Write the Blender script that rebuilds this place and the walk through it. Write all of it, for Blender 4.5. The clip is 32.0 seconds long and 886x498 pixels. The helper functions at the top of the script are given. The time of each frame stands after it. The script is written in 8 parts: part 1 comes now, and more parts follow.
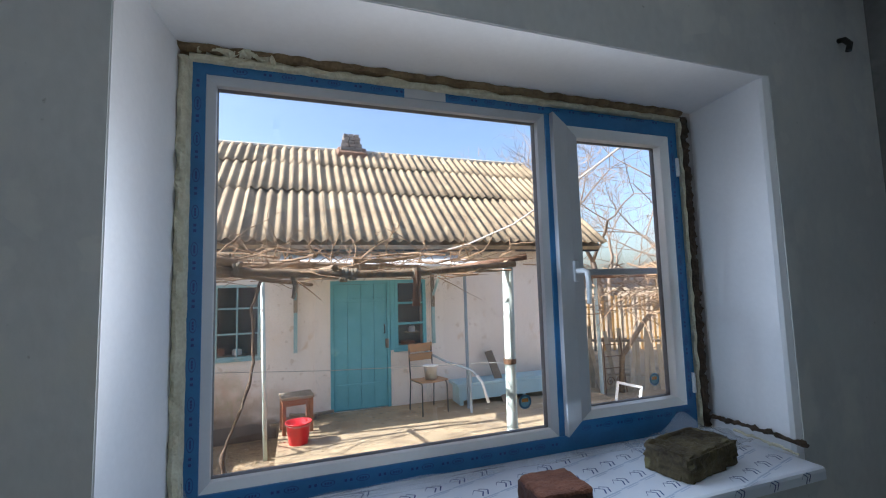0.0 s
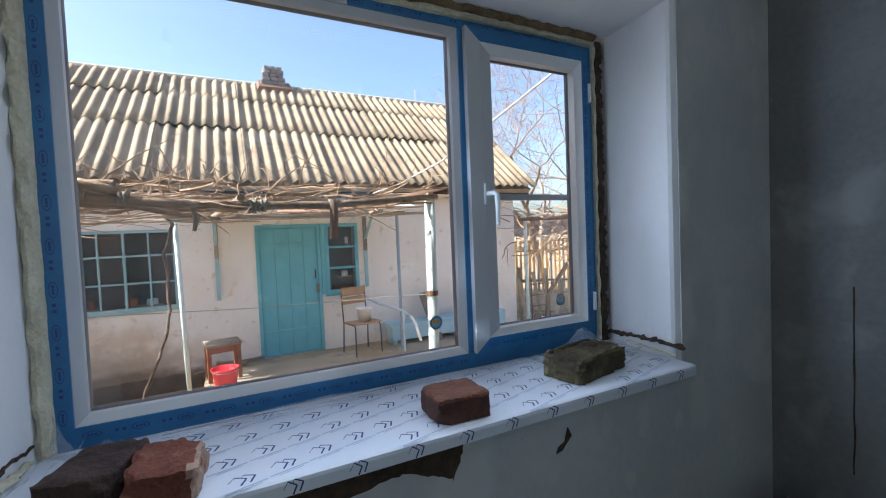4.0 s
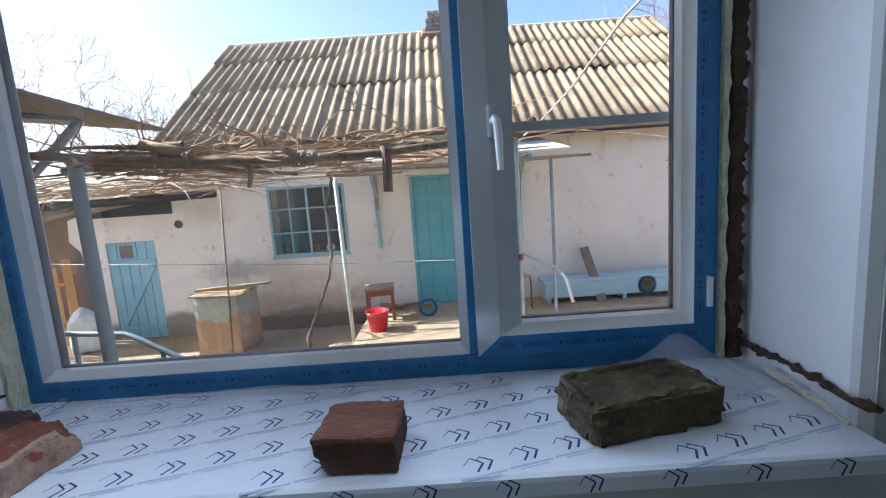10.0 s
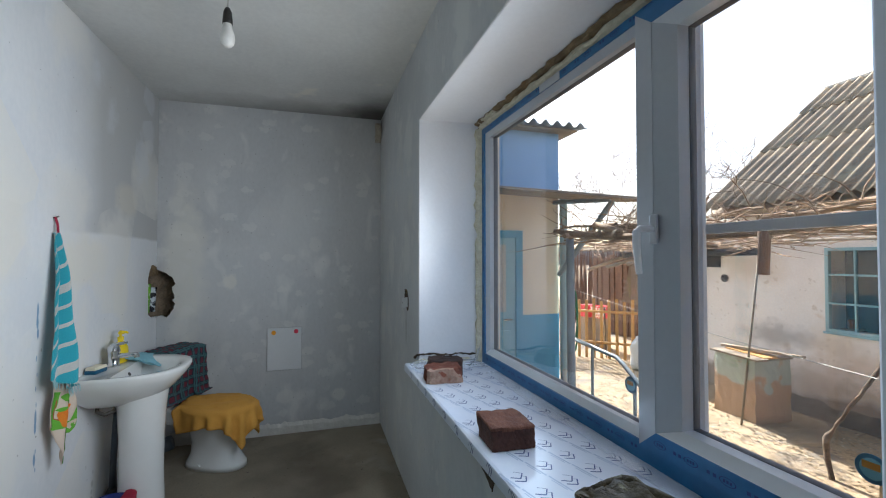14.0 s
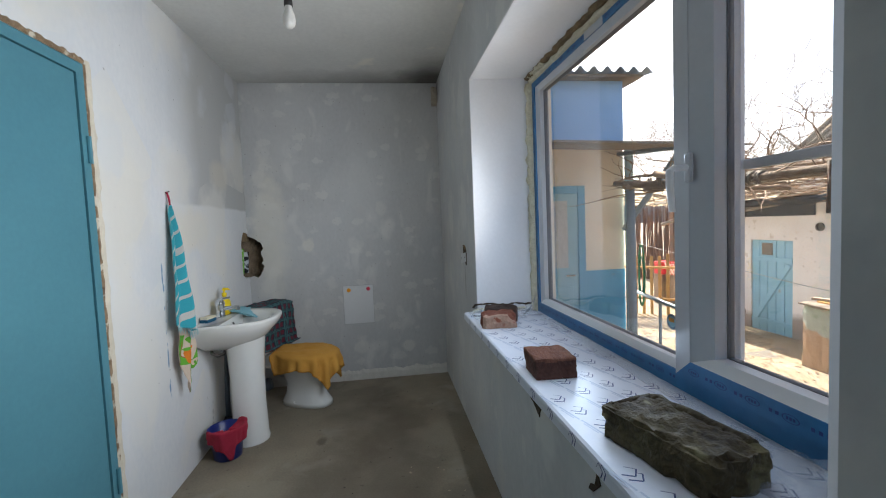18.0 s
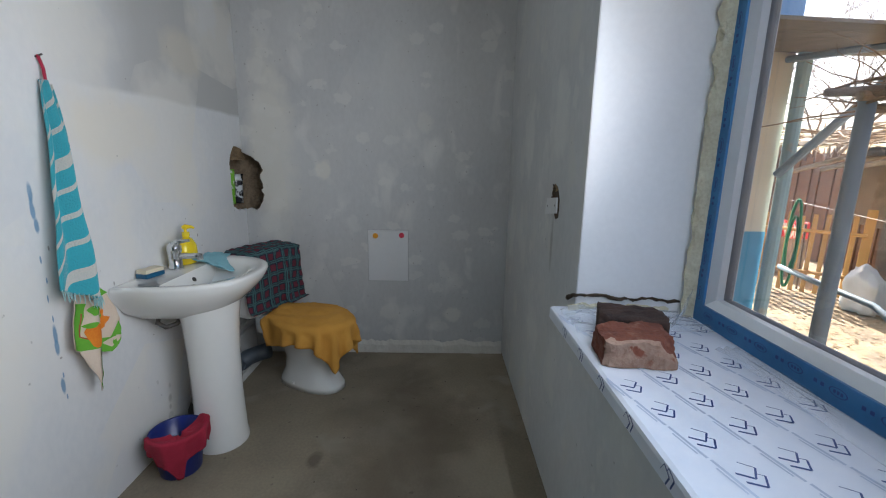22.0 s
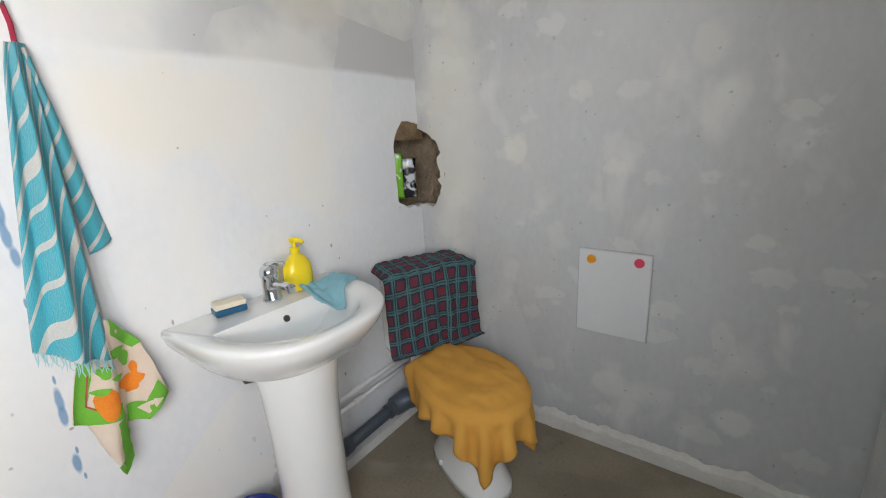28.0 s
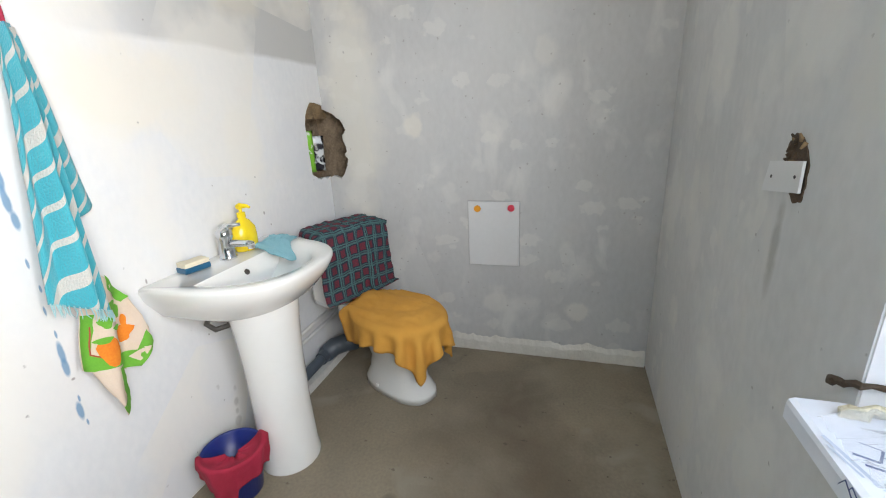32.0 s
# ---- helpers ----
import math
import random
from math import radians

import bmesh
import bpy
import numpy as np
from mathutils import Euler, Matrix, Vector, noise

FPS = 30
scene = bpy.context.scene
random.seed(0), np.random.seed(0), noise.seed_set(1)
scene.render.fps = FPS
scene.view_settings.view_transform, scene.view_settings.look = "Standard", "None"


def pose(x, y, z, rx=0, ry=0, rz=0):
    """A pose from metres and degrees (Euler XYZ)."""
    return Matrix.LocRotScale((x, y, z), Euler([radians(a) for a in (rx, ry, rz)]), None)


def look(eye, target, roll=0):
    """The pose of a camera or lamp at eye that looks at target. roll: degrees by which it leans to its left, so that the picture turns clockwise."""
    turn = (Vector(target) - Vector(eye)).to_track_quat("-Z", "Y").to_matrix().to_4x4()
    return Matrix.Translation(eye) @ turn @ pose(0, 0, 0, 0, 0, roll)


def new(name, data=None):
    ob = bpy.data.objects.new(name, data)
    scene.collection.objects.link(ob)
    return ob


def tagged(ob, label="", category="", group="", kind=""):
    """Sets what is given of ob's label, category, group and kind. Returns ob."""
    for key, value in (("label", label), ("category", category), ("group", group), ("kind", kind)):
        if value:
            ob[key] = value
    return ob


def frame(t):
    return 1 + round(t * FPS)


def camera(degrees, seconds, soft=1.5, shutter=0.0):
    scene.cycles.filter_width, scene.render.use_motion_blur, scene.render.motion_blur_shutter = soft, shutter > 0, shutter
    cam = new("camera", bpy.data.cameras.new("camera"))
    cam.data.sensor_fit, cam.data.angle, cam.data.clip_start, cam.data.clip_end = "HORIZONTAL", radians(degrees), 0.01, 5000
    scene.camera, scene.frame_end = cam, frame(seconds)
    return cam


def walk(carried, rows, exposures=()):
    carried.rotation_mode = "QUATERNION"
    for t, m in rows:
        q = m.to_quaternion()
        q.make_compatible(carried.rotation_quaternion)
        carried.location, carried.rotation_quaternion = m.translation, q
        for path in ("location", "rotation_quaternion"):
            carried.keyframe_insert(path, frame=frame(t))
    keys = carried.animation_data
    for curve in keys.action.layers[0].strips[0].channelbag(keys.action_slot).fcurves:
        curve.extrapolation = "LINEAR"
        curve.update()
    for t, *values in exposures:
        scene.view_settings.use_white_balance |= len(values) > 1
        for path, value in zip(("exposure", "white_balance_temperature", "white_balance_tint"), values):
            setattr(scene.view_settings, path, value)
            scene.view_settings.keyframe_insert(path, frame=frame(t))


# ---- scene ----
cam = camera(92.4, 32.0, 1.1)
PATH = [
    (0, (1.823, -1.039, 1.476), (2.467, 0.847, 1.646), -1.6),
    (0.5, (1.846, -1.025, 1.405), (2.469, 0.872, 1.509), -1.2),
    (1, (1.841, -1.004, 1.337), (2.462, 0.897, 1.328), -0.9),
    (1.5, (1.871, -0.995, 1.334), (2.487, 0.905, 1.234), -1.3),
    (2, (1.878, -0.988, 1.331), (2.520, 0.897, 1.196), -1.35),
    (2.5, (1.884, -0.98, 1.329), (2.601, 0.883, 1.213), -1.4),
    (3, (1.922, -1.007, 1.342), (2.734, 0.819, 1.262), -1.3),
    (3.5, (1.944, -1.043, 1.376), (2.85, 0.738, 1.302), -2.4),
    (5.5, (1.898, -1.014, 1.373), (2.677, 0.824, 1.249), -1.7),
    (6, (1.891, -1.003, 1.35), (2.621, 0.848, 1.151), -1.3),
    (6.5, (1.884, -0.995, 1.281), (2.577, 0.862, 1.014), -0.9),
    (7, (1.885, -0.998, 1.282), (2.566, 0.862, 1.004), -0.5),
    (7.5, (1.909, -0.988, 1.333), (2.586, 0.877, 1.079), -0.3),
    (8, (1.969, -0.919, 1.36), (2.629, 0.957, 1.147), -0.2),
    (8.5, (2.142, -0.727, 1.354), (2.731, 1.174, 1.16), -0.6),
    (9, (2.249, -0.623, 1.378), (2.751, 1.302, 1.172), -1.1),
    (9.5, (2.421, -0.628, 1.368), (2.67, 1.345, 1.155), -3.6),
    (10, (2.68, -0.751, 1.357), (2.67, 1.231, 1.084), -4.0),
    (10.5, (2.911, -0.71, 1.324), (2.852, 1.25, 0.927), -6.7),
    (11, (3.057, -0.51, 1.366), (2.498, 1.383, 1.044), -2.6),
    (11.5, (3.178, -0.389, 1.372), (1.94, 1.17, 1.192), 0.2),
    (12, (3.312, -0.421, 1.39), (1.66, 0.7, 1.261), -0.7),
    (12.5, (3.429, -0.528, 1.401), (1.61, 0.3, 1.334), -0.4),
    (13, (3.586, -0.61, 1.413), (1.699, 0.052, 1.367), 0.37),
    (13.5, (3.667, -0.596, 1.44), (1.761, 0.01, 1.466), 0.4),
    (15.5, (3.923, -0.438, 1.401), (1.976, 0.019, 1.401), -0.97),
    (16, (3.88, -0.476, 1.39), (1.912, -0.118, 1.384), -1.27),
    (16.5, (3.873, -0.521, 1.407), (1.894, -0.237, 1.375), -1.67),
    (17, (3.879, -0.524, 1.396), (1.893, -0.291, 1.349), -1.98),
    (17.5, (3.884, -0.525, 1.397), (1.899, -0.293, 1.315), -2.19),
    (18, (3.893, -0.517, 1.389), (1.914, -0.253, 1.271), -2.38),
    (18.5, (3.908, -0.491, 1.369), (1.935, -0.188, 1.232), -2.57),
    (19, (3.907, -0.485, 1.384), (1.944, -0.138, 1.23), -2.5),
    (19.5, (3.883, -0.485, 1.367), (1.922, -0.119, 1.224), -2.38),
    (20, (3.763, -0.525, 1.377), (1.804, -0.141, 1.249), -2.17),
    (20.5, (3.574, -0.604, 1.381), (1.617, -0.221, 1.234), -1.72),
    (21, (3.29, -0.597, 1.375), (1.306, -0.475, 1.151), -0.26),
    (21.5, (3.007, -0.515, 1.371), (1.033, -0.594, 1.06), 0.5),
    (22, (2.772, -0.452, 1.334), (0.816, -0.432, 0.916), 0.9),
    (22.5, (2.537, -0.464, 1.347), (0.591, -0.399, 0.891), 1.2),
    (23, (2.347, -0.419, 1.331), (0.408, -0.527, 0.851), 0.1),
    (23.5, (2.116, -0.331, 1.325), (0.245, -0.805, 0.801), -0.6),
    (24, (1.991, -0.335, 1.297), (0.215, -0.99, 0.653), 1.8),
    (24.5, (1.766, -0.419, 1.312), (0.046, -1.181, 0.633), 4.2),
    (25, (1.612, -0.349, 1.35), (0.022, -1.398, 0.741), 0.1),
    (25.5, (1.608, -0.328, 1.357), (0.097, -1.53, 0.835), -0.6),
    (27.5, (1.641, -0.412, 1.325), (0.103, -1.579, 0.804), -1.8),
    (28, (1.629, -0.404, 1.332), (0.073, -1.542, 0.8), -2.8),
    (28.5, (1.609, -0.377, 1.321), (0.051, -1.481, 0.728), -3.0),
    (29, (1.597, -0.364, 1.307), (-0.021, -1.333, 0.641), -2.5),
    (29.5, (1.638, -0.395, 1.282), (-0.092, -1.061, 0.533), -1.6),
    (30, (1.684, -0.417, 1.296), (-0.065, -1.082, 0.589), 1.2),
    (30.5, (1.753, -0.344, 1.305), (-0.014, -1.015, 0.649), 1.6),
    (31, (1.867, -0.295, 1.288), (0.139, -1.016, 0.586), -2.2),
    (31.5, (1.949, -0.321, 1.318), (0.218, -1.073, 0.657), -2.3),
    (32, (2.124, -0.431, 1.315), (0.302, -0.979, 0.697), -2.7),
]
EXPOSURE = [(0.0, 1.35, 5800, 10), (3.5, 1.5, 5750, 10), (6.0, 1.6, 5850, 10), (7.5, 1.5, 5900, 10), (9.0, 1.27, 5650, 10), (10.0, 1.45, 5600, 10), (11.0, 1.4, 5550, 9), (12.0, 1.0, 5600, 8), (12.5, 1.05, 5600, 8), (13.0, 1.45, 5700, 8), (13.5, 1.6, 5800, 8), (15.5, 1.8, 6200, 10), (17.0, 1.7, 6200, 10), (19.0, 1.85, 6200, 10), (20.5, 1.7, 6150, 10), (22.0, 1.75, 6150, 11), (23.0, 2.05, 6350, 11), (24.0, 2.6, 6600, 12), (25.0, 2.6, 6650, 13), (28.0, 2.55, 6700, 13), (30.0, 2.9, 6700, 13), (32.0, 2.9, 6700, 12)]
walk(cam, [(t, look(eye, target, roll)) for t, eye, target, roll in PATH], EXPOSURE)

# ---- sky and sun ----
SUN_DIR = Vector((-0.80, 0.10, 0.60)).normalized()
world = bpy.data.worlds.new("sky")
scene.world = world
world.use_nodes = True
wn, wl = world.node_tree.nodes, world.node_tree.links
sky = wn.new("ShaderNodeTexSky")
sky.sky_type = "NISHITA"
sky.sun_disc = False
sky.sun_elevation = math.asin(SUN_DIR.z)
sky.sun_rotation = math.atan2(SUN_DIR.x, SUN_DIR.y)
sky.dust_density = 3.0
wl.new(sky.outputs["Color"], wn["Background"].inputs["Color"])
wn["Background"].inputs["Strength"].default_value = 0.118
sun_data = bpy.data.lights.new("sun", "SUN")
sun_data.energy, sun_data.angle, sun_data.color = 5.0, radians(0.5), (1.0, 0.93, 0.82)
sun = new("sun", sun_data)
sun.matrix_world = look(SUN_DIR * 40, (0, 0, 0))
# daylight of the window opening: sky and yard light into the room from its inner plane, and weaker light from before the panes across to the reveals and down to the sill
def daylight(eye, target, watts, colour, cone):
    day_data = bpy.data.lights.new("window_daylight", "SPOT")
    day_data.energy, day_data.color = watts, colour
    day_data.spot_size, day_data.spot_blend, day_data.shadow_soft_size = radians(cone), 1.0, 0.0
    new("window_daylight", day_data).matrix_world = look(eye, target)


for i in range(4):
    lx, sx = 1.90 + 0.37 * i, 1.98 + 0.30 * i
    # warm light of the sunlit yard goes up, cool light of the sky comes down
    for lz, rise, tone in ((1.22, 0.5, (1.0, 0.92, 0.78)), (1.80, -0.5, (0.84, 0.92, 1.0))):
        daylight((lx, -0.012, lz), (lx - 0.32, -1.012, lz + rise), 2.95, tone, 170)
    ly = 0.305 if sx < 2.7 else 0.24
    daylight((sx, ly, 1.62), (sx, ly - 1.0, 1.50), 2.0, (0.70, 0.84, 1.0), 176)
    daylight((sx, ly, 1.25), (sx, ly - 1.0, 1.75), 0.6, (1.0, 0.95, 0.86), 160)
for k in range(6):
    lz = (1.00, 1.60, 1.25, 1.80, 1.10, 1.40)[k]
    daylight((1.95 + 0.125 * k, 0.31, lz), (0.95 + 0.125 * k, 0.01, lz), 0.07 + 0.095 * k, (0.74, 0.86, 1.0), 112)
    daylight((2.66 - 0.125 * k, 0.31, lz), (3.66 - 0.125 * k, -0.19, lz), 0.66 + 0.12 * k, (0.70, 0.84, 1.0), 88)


# ---- materials ----
def mat(name, c1, c2=None, rough=0.6, scale=6.0, fine=70.0, bump=0.15, metal=0.0, vary=0.0, patch=None, patch_at=0.62, patch_scale=3.0, stretch=(1, 1, 1), coat=0.0, local=False, soft_edge=0.06):
    """A surface of two mottled tones, fine grain, optional patches of a third tone and relief."""
    m = bpy.data.materials.new(name)
    m.use_nodes = True
    n, l = m.node_tree.nodes, m.node_tree.links
    b = n["Principled BSDF"]
    b.inputs["Roughness"].default_value = rough
    b.inputs["Metallic"].default_value = metal
    b.inputs["Coat Weight"].default_value = coat
    c2 = c2 or tuple(v * 0.8 for v in c1)
    if local:
        src = n.new("ShaderNodeTexCoord").outputs["Object"]
    else:
        src = n.new("ShaderNodeNewGeometry").outputs["Position"]
    mp = n.new("ShaderNodeMapping")
    mp.inputs["Scale"].default_value = stretch
    l.new(src, mp.inputs["Vector"])
    big = n.new("ShaderNodeTexNoise")
    big.inputs["Scale"].default_value, big.inputs["Detail"].default_value = scale, 5
    small = n.new("ShaderNodeTexNoise")
    small.inputs["Scale"].default_value, small.inputs["Detail"].default_value = fine, 4
    for t in (big, small):
        l.new(mp.outputs["Vector"], t.inputs["Vector"])
    add = n.new("ShaderNodeMix")
    add.inputs["Factor"].default_value = 0.35
    l.new(big.outputs["Fac"], add.inputs["A"])
    l.new(small.outputs["Fac"], add.inputs["B"])
    ramp = n.new("ShaderNodeValToRGB")
    ramp.color_ramp.elements[0].position, ramp.color_ramp.elements[1].position = 0.34, 0.66
    ramp.color_ramp.elements[0].color, ramp.color_ramp.elements[1].color = (*c2, 1), (*c1, 1)
    l.new(add.outputs["Result"], ramp.inputs["Fac"])
    out = ramp.outputs["Color"]
    if patch:
        pn = n.new("ShaderNodeTexNoise")
        pn.inputs["Scale"].default_value, pn.inputs["Detail"].default_value = patch_scale, 6
        pn.inputs["Distortion"].default_value = 0.4
        l.new(mp.outputs["Vector"], pn.inputs["Vector"])
        pr = n.new("ShaderNodeValToRGB")
        pr.color_ramp.elements[0].position, pr.color_ramp.elements[1].position = patch_at, patch_at + soft_edge
        l.new(pn.outputs["Fac"], pr.inputs["Fac"])
        mx = n.new("ShaderNodeMix")
        mx.data_type = "RGBA"
        l.new(pr.outputs["Color"], mx.inputs["Factor"])
        l.new(out, mx.inputs["A"])
        mx.inputs["B"].default_value = (*patch, 1)
        out = mx.outputs["Result"]
    if vary:
        oi = n.new("ShaderNodeObjectInfo")
        mr = n.new("ShaderNodeMapRange")
        mr.inputs["To Min"].default_value, mr.inputs["To Max"].default_value = 1 - vary, 1 + vary
        l.new(oi.outputs["Random"], mr.inputs["Value"])
        hs = n.new("ShaderNodeHueSaturation")
        l.new(mr.outputs["Result"], hs.inputs["Value"])
        l.new(out, hs.inputs["Color"])
        out = hs.outputs["Color"]
    l.new(out, b.inputs["Base Color"])
    if bump:
        bp = n.new("ShaderNodeBump")
        bp.inputs["Strength"].default_value, bp.inputs["Distance"].default_value = bump, 0.02
        l.new(add.outputs["Result"], bp.inputs["Height"])
        l.new(bp.outputs["Normal"], b.inputs["Normal"])
    m["out"] = ""
    return m


def overlay(m, shape, colour, amount=1.0):
    """Lays a stain over a material: shape(nodes, links) gives a socket of 0 to 1."""
    n, l = m.node_tree.nodes, m.node_tree.links
    b = n["Principled BSDF"]
    old = b.inputs["Base Color"].links[0].from_socket
    mx = n.new("ShaderNodeMix")
    mx.data_type = "RGBA"
    fac = n.new("ShaderNodeMath")
    fac.operation, fac.use_clamp = "MULTIPLY", True
    fac.inputs[1].default_value = amount
    l.new(shape(n, l), fac.inputs[0])
    l.new(fac.outputs[0], mx.inputs["Factor"])
    l.new(old, mx.inputs["A"])
    mx.inputs["B"].default_value = (*colour, 1)
    l.new(mx.outputs["Result"], b.inputs["Base Color"])


def noisy(n, l, scale, detail=5.0):
    t = n.new("ShaderNodeTexNoise")
    t.inputs["Scale"].default_value, t.inputs["Detail"].default_value = scale, detail
    l.new(n.new("ShaderNodeNewGeometry").outputs["Position"], t.inputs["Vector"])
    return t.outputs["Fac"]


def calc(n, l, op, a, b=0.0, c=0.0, clamp=False):
    t = n.new("ShaderNodeMath")
    t.operation, t.use_clamp = op, clamp
    for i, v in enumerate((a, b, c)):
        if isinstance(v, (int, float)):
            t.inputs[i].default_value = v
        else:
            l.new(v, t.inputs[i])
    return t.outputs[0]


def xyz(n, l):
    s = n.new("ShaderNodeSeparateXYZ")
    l.new(n.new("ShaderNodeNewGeometry").outputs["Position"], s.inputs[0])
    return s.outputs


def step(n, l, v, lo, hi):
    t = n.new("ShaderNodeMapRange")
    t.inputs["From Min"].default_value, t.inputs["From Max"].default_value = lo, hi
    l.new(v, t.inputs["Value"])
    return t.outputs["Result"]


def blotch(x, y, z, r, rag=0.5, soft=0.25):
    """A ragged stain round a place, about r across (rx, ry, rz)."""
    def shape(n, l):
        p = n.new("ShaderNodeNewGeometry").outputs["Position"]
        sub = n.new("ShaderNodeVectorMath")
        sub.operation = "SUBTRACT"
        sub.inputs[1].default_value = (x, y, z)
        l.new(p, sub.inputs[0])
        dv = n.new("ShaderNodeVectorMath")
        dv.operation = "DIVIDE"
        dv.inputs[1].default_value = r
        l.new(sub.outputs[0], dv.inputs[0])
        ln = n.new("ShaderNodeVectorMath")
        ln.operation = "LENGTH"
        l.new(dv.outputs[0], ln.inputs[0])
        d = calc(n, l, "ADD", ln.outputs["Value"], calc(n, l, "MULTIPLY", calc(n, l, "SUBTRACT", noisy(n, l, 2.2 / max(min(r), 0.05) * 0.5), 0.5), rag * 2))
        return step(n, l, d, 1 + soft, 1 - soft)
    return shape


def smears(m, scale, size, keep, colour, amount, stretch=(1, 1, 1), rag=0.35, shift=0.0, soft=0.05):
    """Scattered ragged dabs of another tone, one in some cells of a lattice, each of its own size."""
    def shape(n, l):
        mp = n.new("ShaderNodeMapping")
        mp.inputs["Scale"].default_value = stretch
        mp.inputs["Location"].default_value = (shift, shift * 0.7, shift * 1.3)
        l.new(n.new("ShaderNodeNewGeometry").outputs["Position"], mp.inputs["Vector"])
        vo = n.new("ShaderNodeTexVoronoi")
        vo.inputs["Scale"].default_value = scale
        l.new(mp.outputs["Vector"], vo.inputs["Vector"])
        sep = n.new("ShaderNodeSeparateXYZ")
        l.new(vo.outputs["Color"], sep.inputs[0])
        d = calc(n, l, "ADD", vo.outputs["Distance"], calc(n, l, "MULTIPLY", calc(n, l, "SUBTRACT", noisy(n, l, scale * 2.6, 6.0), 0.5), rag * 2))
        r = calc(n, l, "MULTIPLY", calc(n, l, "ADD", sep.outputs[1], 0.35), size)
        dab = step(n, l, calc(n, l, "SUBTRACT", r, d), -soft, soft)
        return calc(n, l, "MULTIPLY", dab, calc(n, l, "LESS_THAN", sep.outputs[0], keep))
    overlay(m, shape, colour, amount)


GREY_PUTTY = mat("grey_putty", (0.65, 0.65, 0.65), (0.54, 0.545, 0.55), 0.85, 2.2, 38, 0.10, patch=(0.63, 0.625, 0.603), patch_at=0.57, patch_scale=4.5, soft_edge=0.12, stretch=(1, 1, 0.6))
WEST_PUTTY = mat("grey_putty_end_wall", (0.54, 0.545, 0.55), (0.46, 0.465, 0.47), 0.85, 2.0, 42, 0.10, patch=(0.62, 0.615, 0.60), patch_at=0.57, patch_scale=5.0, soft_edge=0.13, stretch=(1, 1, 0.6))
WHITE_PUTTY = mat("white_putty", (0.79, 0.795, 0.80), (0.70, 0.715, 0.735), 0.8, 2.4, 45, 0.09, patch=(0.79, 0.78, 0.75), patch_at=0.52, patch_scale=2.6, soft_edge=0.16, stretch=(1, 1, 0.6))
REVEAL = mat("reveal_whitewash", (0.80, 0.80, 0.82), (0.74, 0.74, 0.76), 0.75, 3.0, 60, 0.06)
# dark wall colour picked to cut bounced light at the room's east end
DARK_WALLS = mat("low_bounce_wall", (0.25, 0.25, 0.255), (0.18, 0.18, 0.185), 0.9, 2.2, 40, 0.15, patch=(0.31, 0.31, 0.305), patch_at=0.58, patch_scale=4.0, soft_edge=0.12)
CEILING = mat("ceiling_putty", (0.62, 0.62, 0.60), (0.52, 0.52, 0.51), 0.9, 1.6, 40, 0.08, patch=(0.68, 0.66, 0.60), patch_at=0.62, patch_scale=2.0)
SCREED = mat("cement_screed", (0.30, 0.25, 0.18), (0.20, 0.168, 0.125), 0.8, 2.6, 80, 0.22, patch=(0.31, 0.27, 0.21), patch_at=0.58, patch_scale=4.0, soft_edge=0.12)
ADOBE = mat("raw_adobe", (0.30, 0.21, 0.11), (0.14, 0.09, 0.05), 0.95, 14, 90, 0.9)
ADOBE_AND_GAP_SHADE = mat("adobe_and_gap_shade", (0.10, 0.065, 0.04), (0.04, 0.028, 0.02), 0.95, 18, 90, 0.9)
FOAM = mat("expanding_foam", (0.72, 0.68, 0.52), (0.55, 0.49, 0.34), 0.7, 30, 120, 0.6)
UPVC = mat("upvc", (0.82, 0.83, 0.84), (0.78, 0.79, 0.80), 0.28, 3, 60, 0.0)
GREY_AND_SHADED_UPVC = mat("grey_and_shaded_upvc", (0.56, 0.57, 0.59), (0.52, 0.53, 0.55), 0.35, 3, 60, 0.0)
FILM_BLUE = mat("blue_film", (0.035, 0.19, 0.42), (0.025, 0.14, 0.33), 0.3, 9, 40, 0.08)
FILM_MARK = mat("film_mark", (0.02, 0.06, 0.24), None, 0.35, 9, 40, 0.0)
SILL_WHITE = mat("sill_film", (0.80, 0.82, 0.88), (0.72, 0.76, 0.85), 0.42, 5, 30, 0.10)
SILL_MARK = mat("sill_mark", (0.03, 0.07, 0.24), None, 0.4, 9, 40, 0.0)
SILL_PALE = mat("sill_pale_mark", (0.55, 0.62, 0.76), None, 0.4, 9, 40, 0.0)
GASKET = mat("grey_gasket", (0.16, 0.16, 0.17), None, 0.6, 9, 40, 0.0)
CERAMIC = mat("white_ceramic", (0.83, 0.83, 0.81), (0.80, 0.80, 0.78), 0.08, 3, 30, 0.0, coat=0.5)
CHROME = mat("chrome", (0.75, 0.76, 0.78), (0.68, 0.69, 0.70), 0.10, 6, 60, 0.0, metal=1.0)
DOOR_TEAL = mat("teal_door_paint", (0.10, 0.285, 0.355), (0.085, 0.245, 0.31), 0.42, 2.5, 60, 0.05)
TURQ = mat("turquoise_paint", (0.17, 0.455, 0.525), (0.13, 0.38, 0.445), 0.55, 5, 70, 0.12, patch=(0.26, 0.55, 0.56), patch_at=0.66)
SKY_PAINT = mat("faded_blue_paint", (0.32, 0.54, 0.64), (0.25, 0.45, 0.55), 0.6, 5, 60, 0.15, patch=(0.38, 0.36, 0.30), patch_at=0.68, patch_scale=6)
POST_PAINT = mat("pale_post_paint", (0.62, 0.70, 0.67), (0.52, 0.61, 0.60), 0.5, 8, 60, 0.1, patch=(0.22, 0.12, 0.07), patch_at=0.70, patch_scale=9)
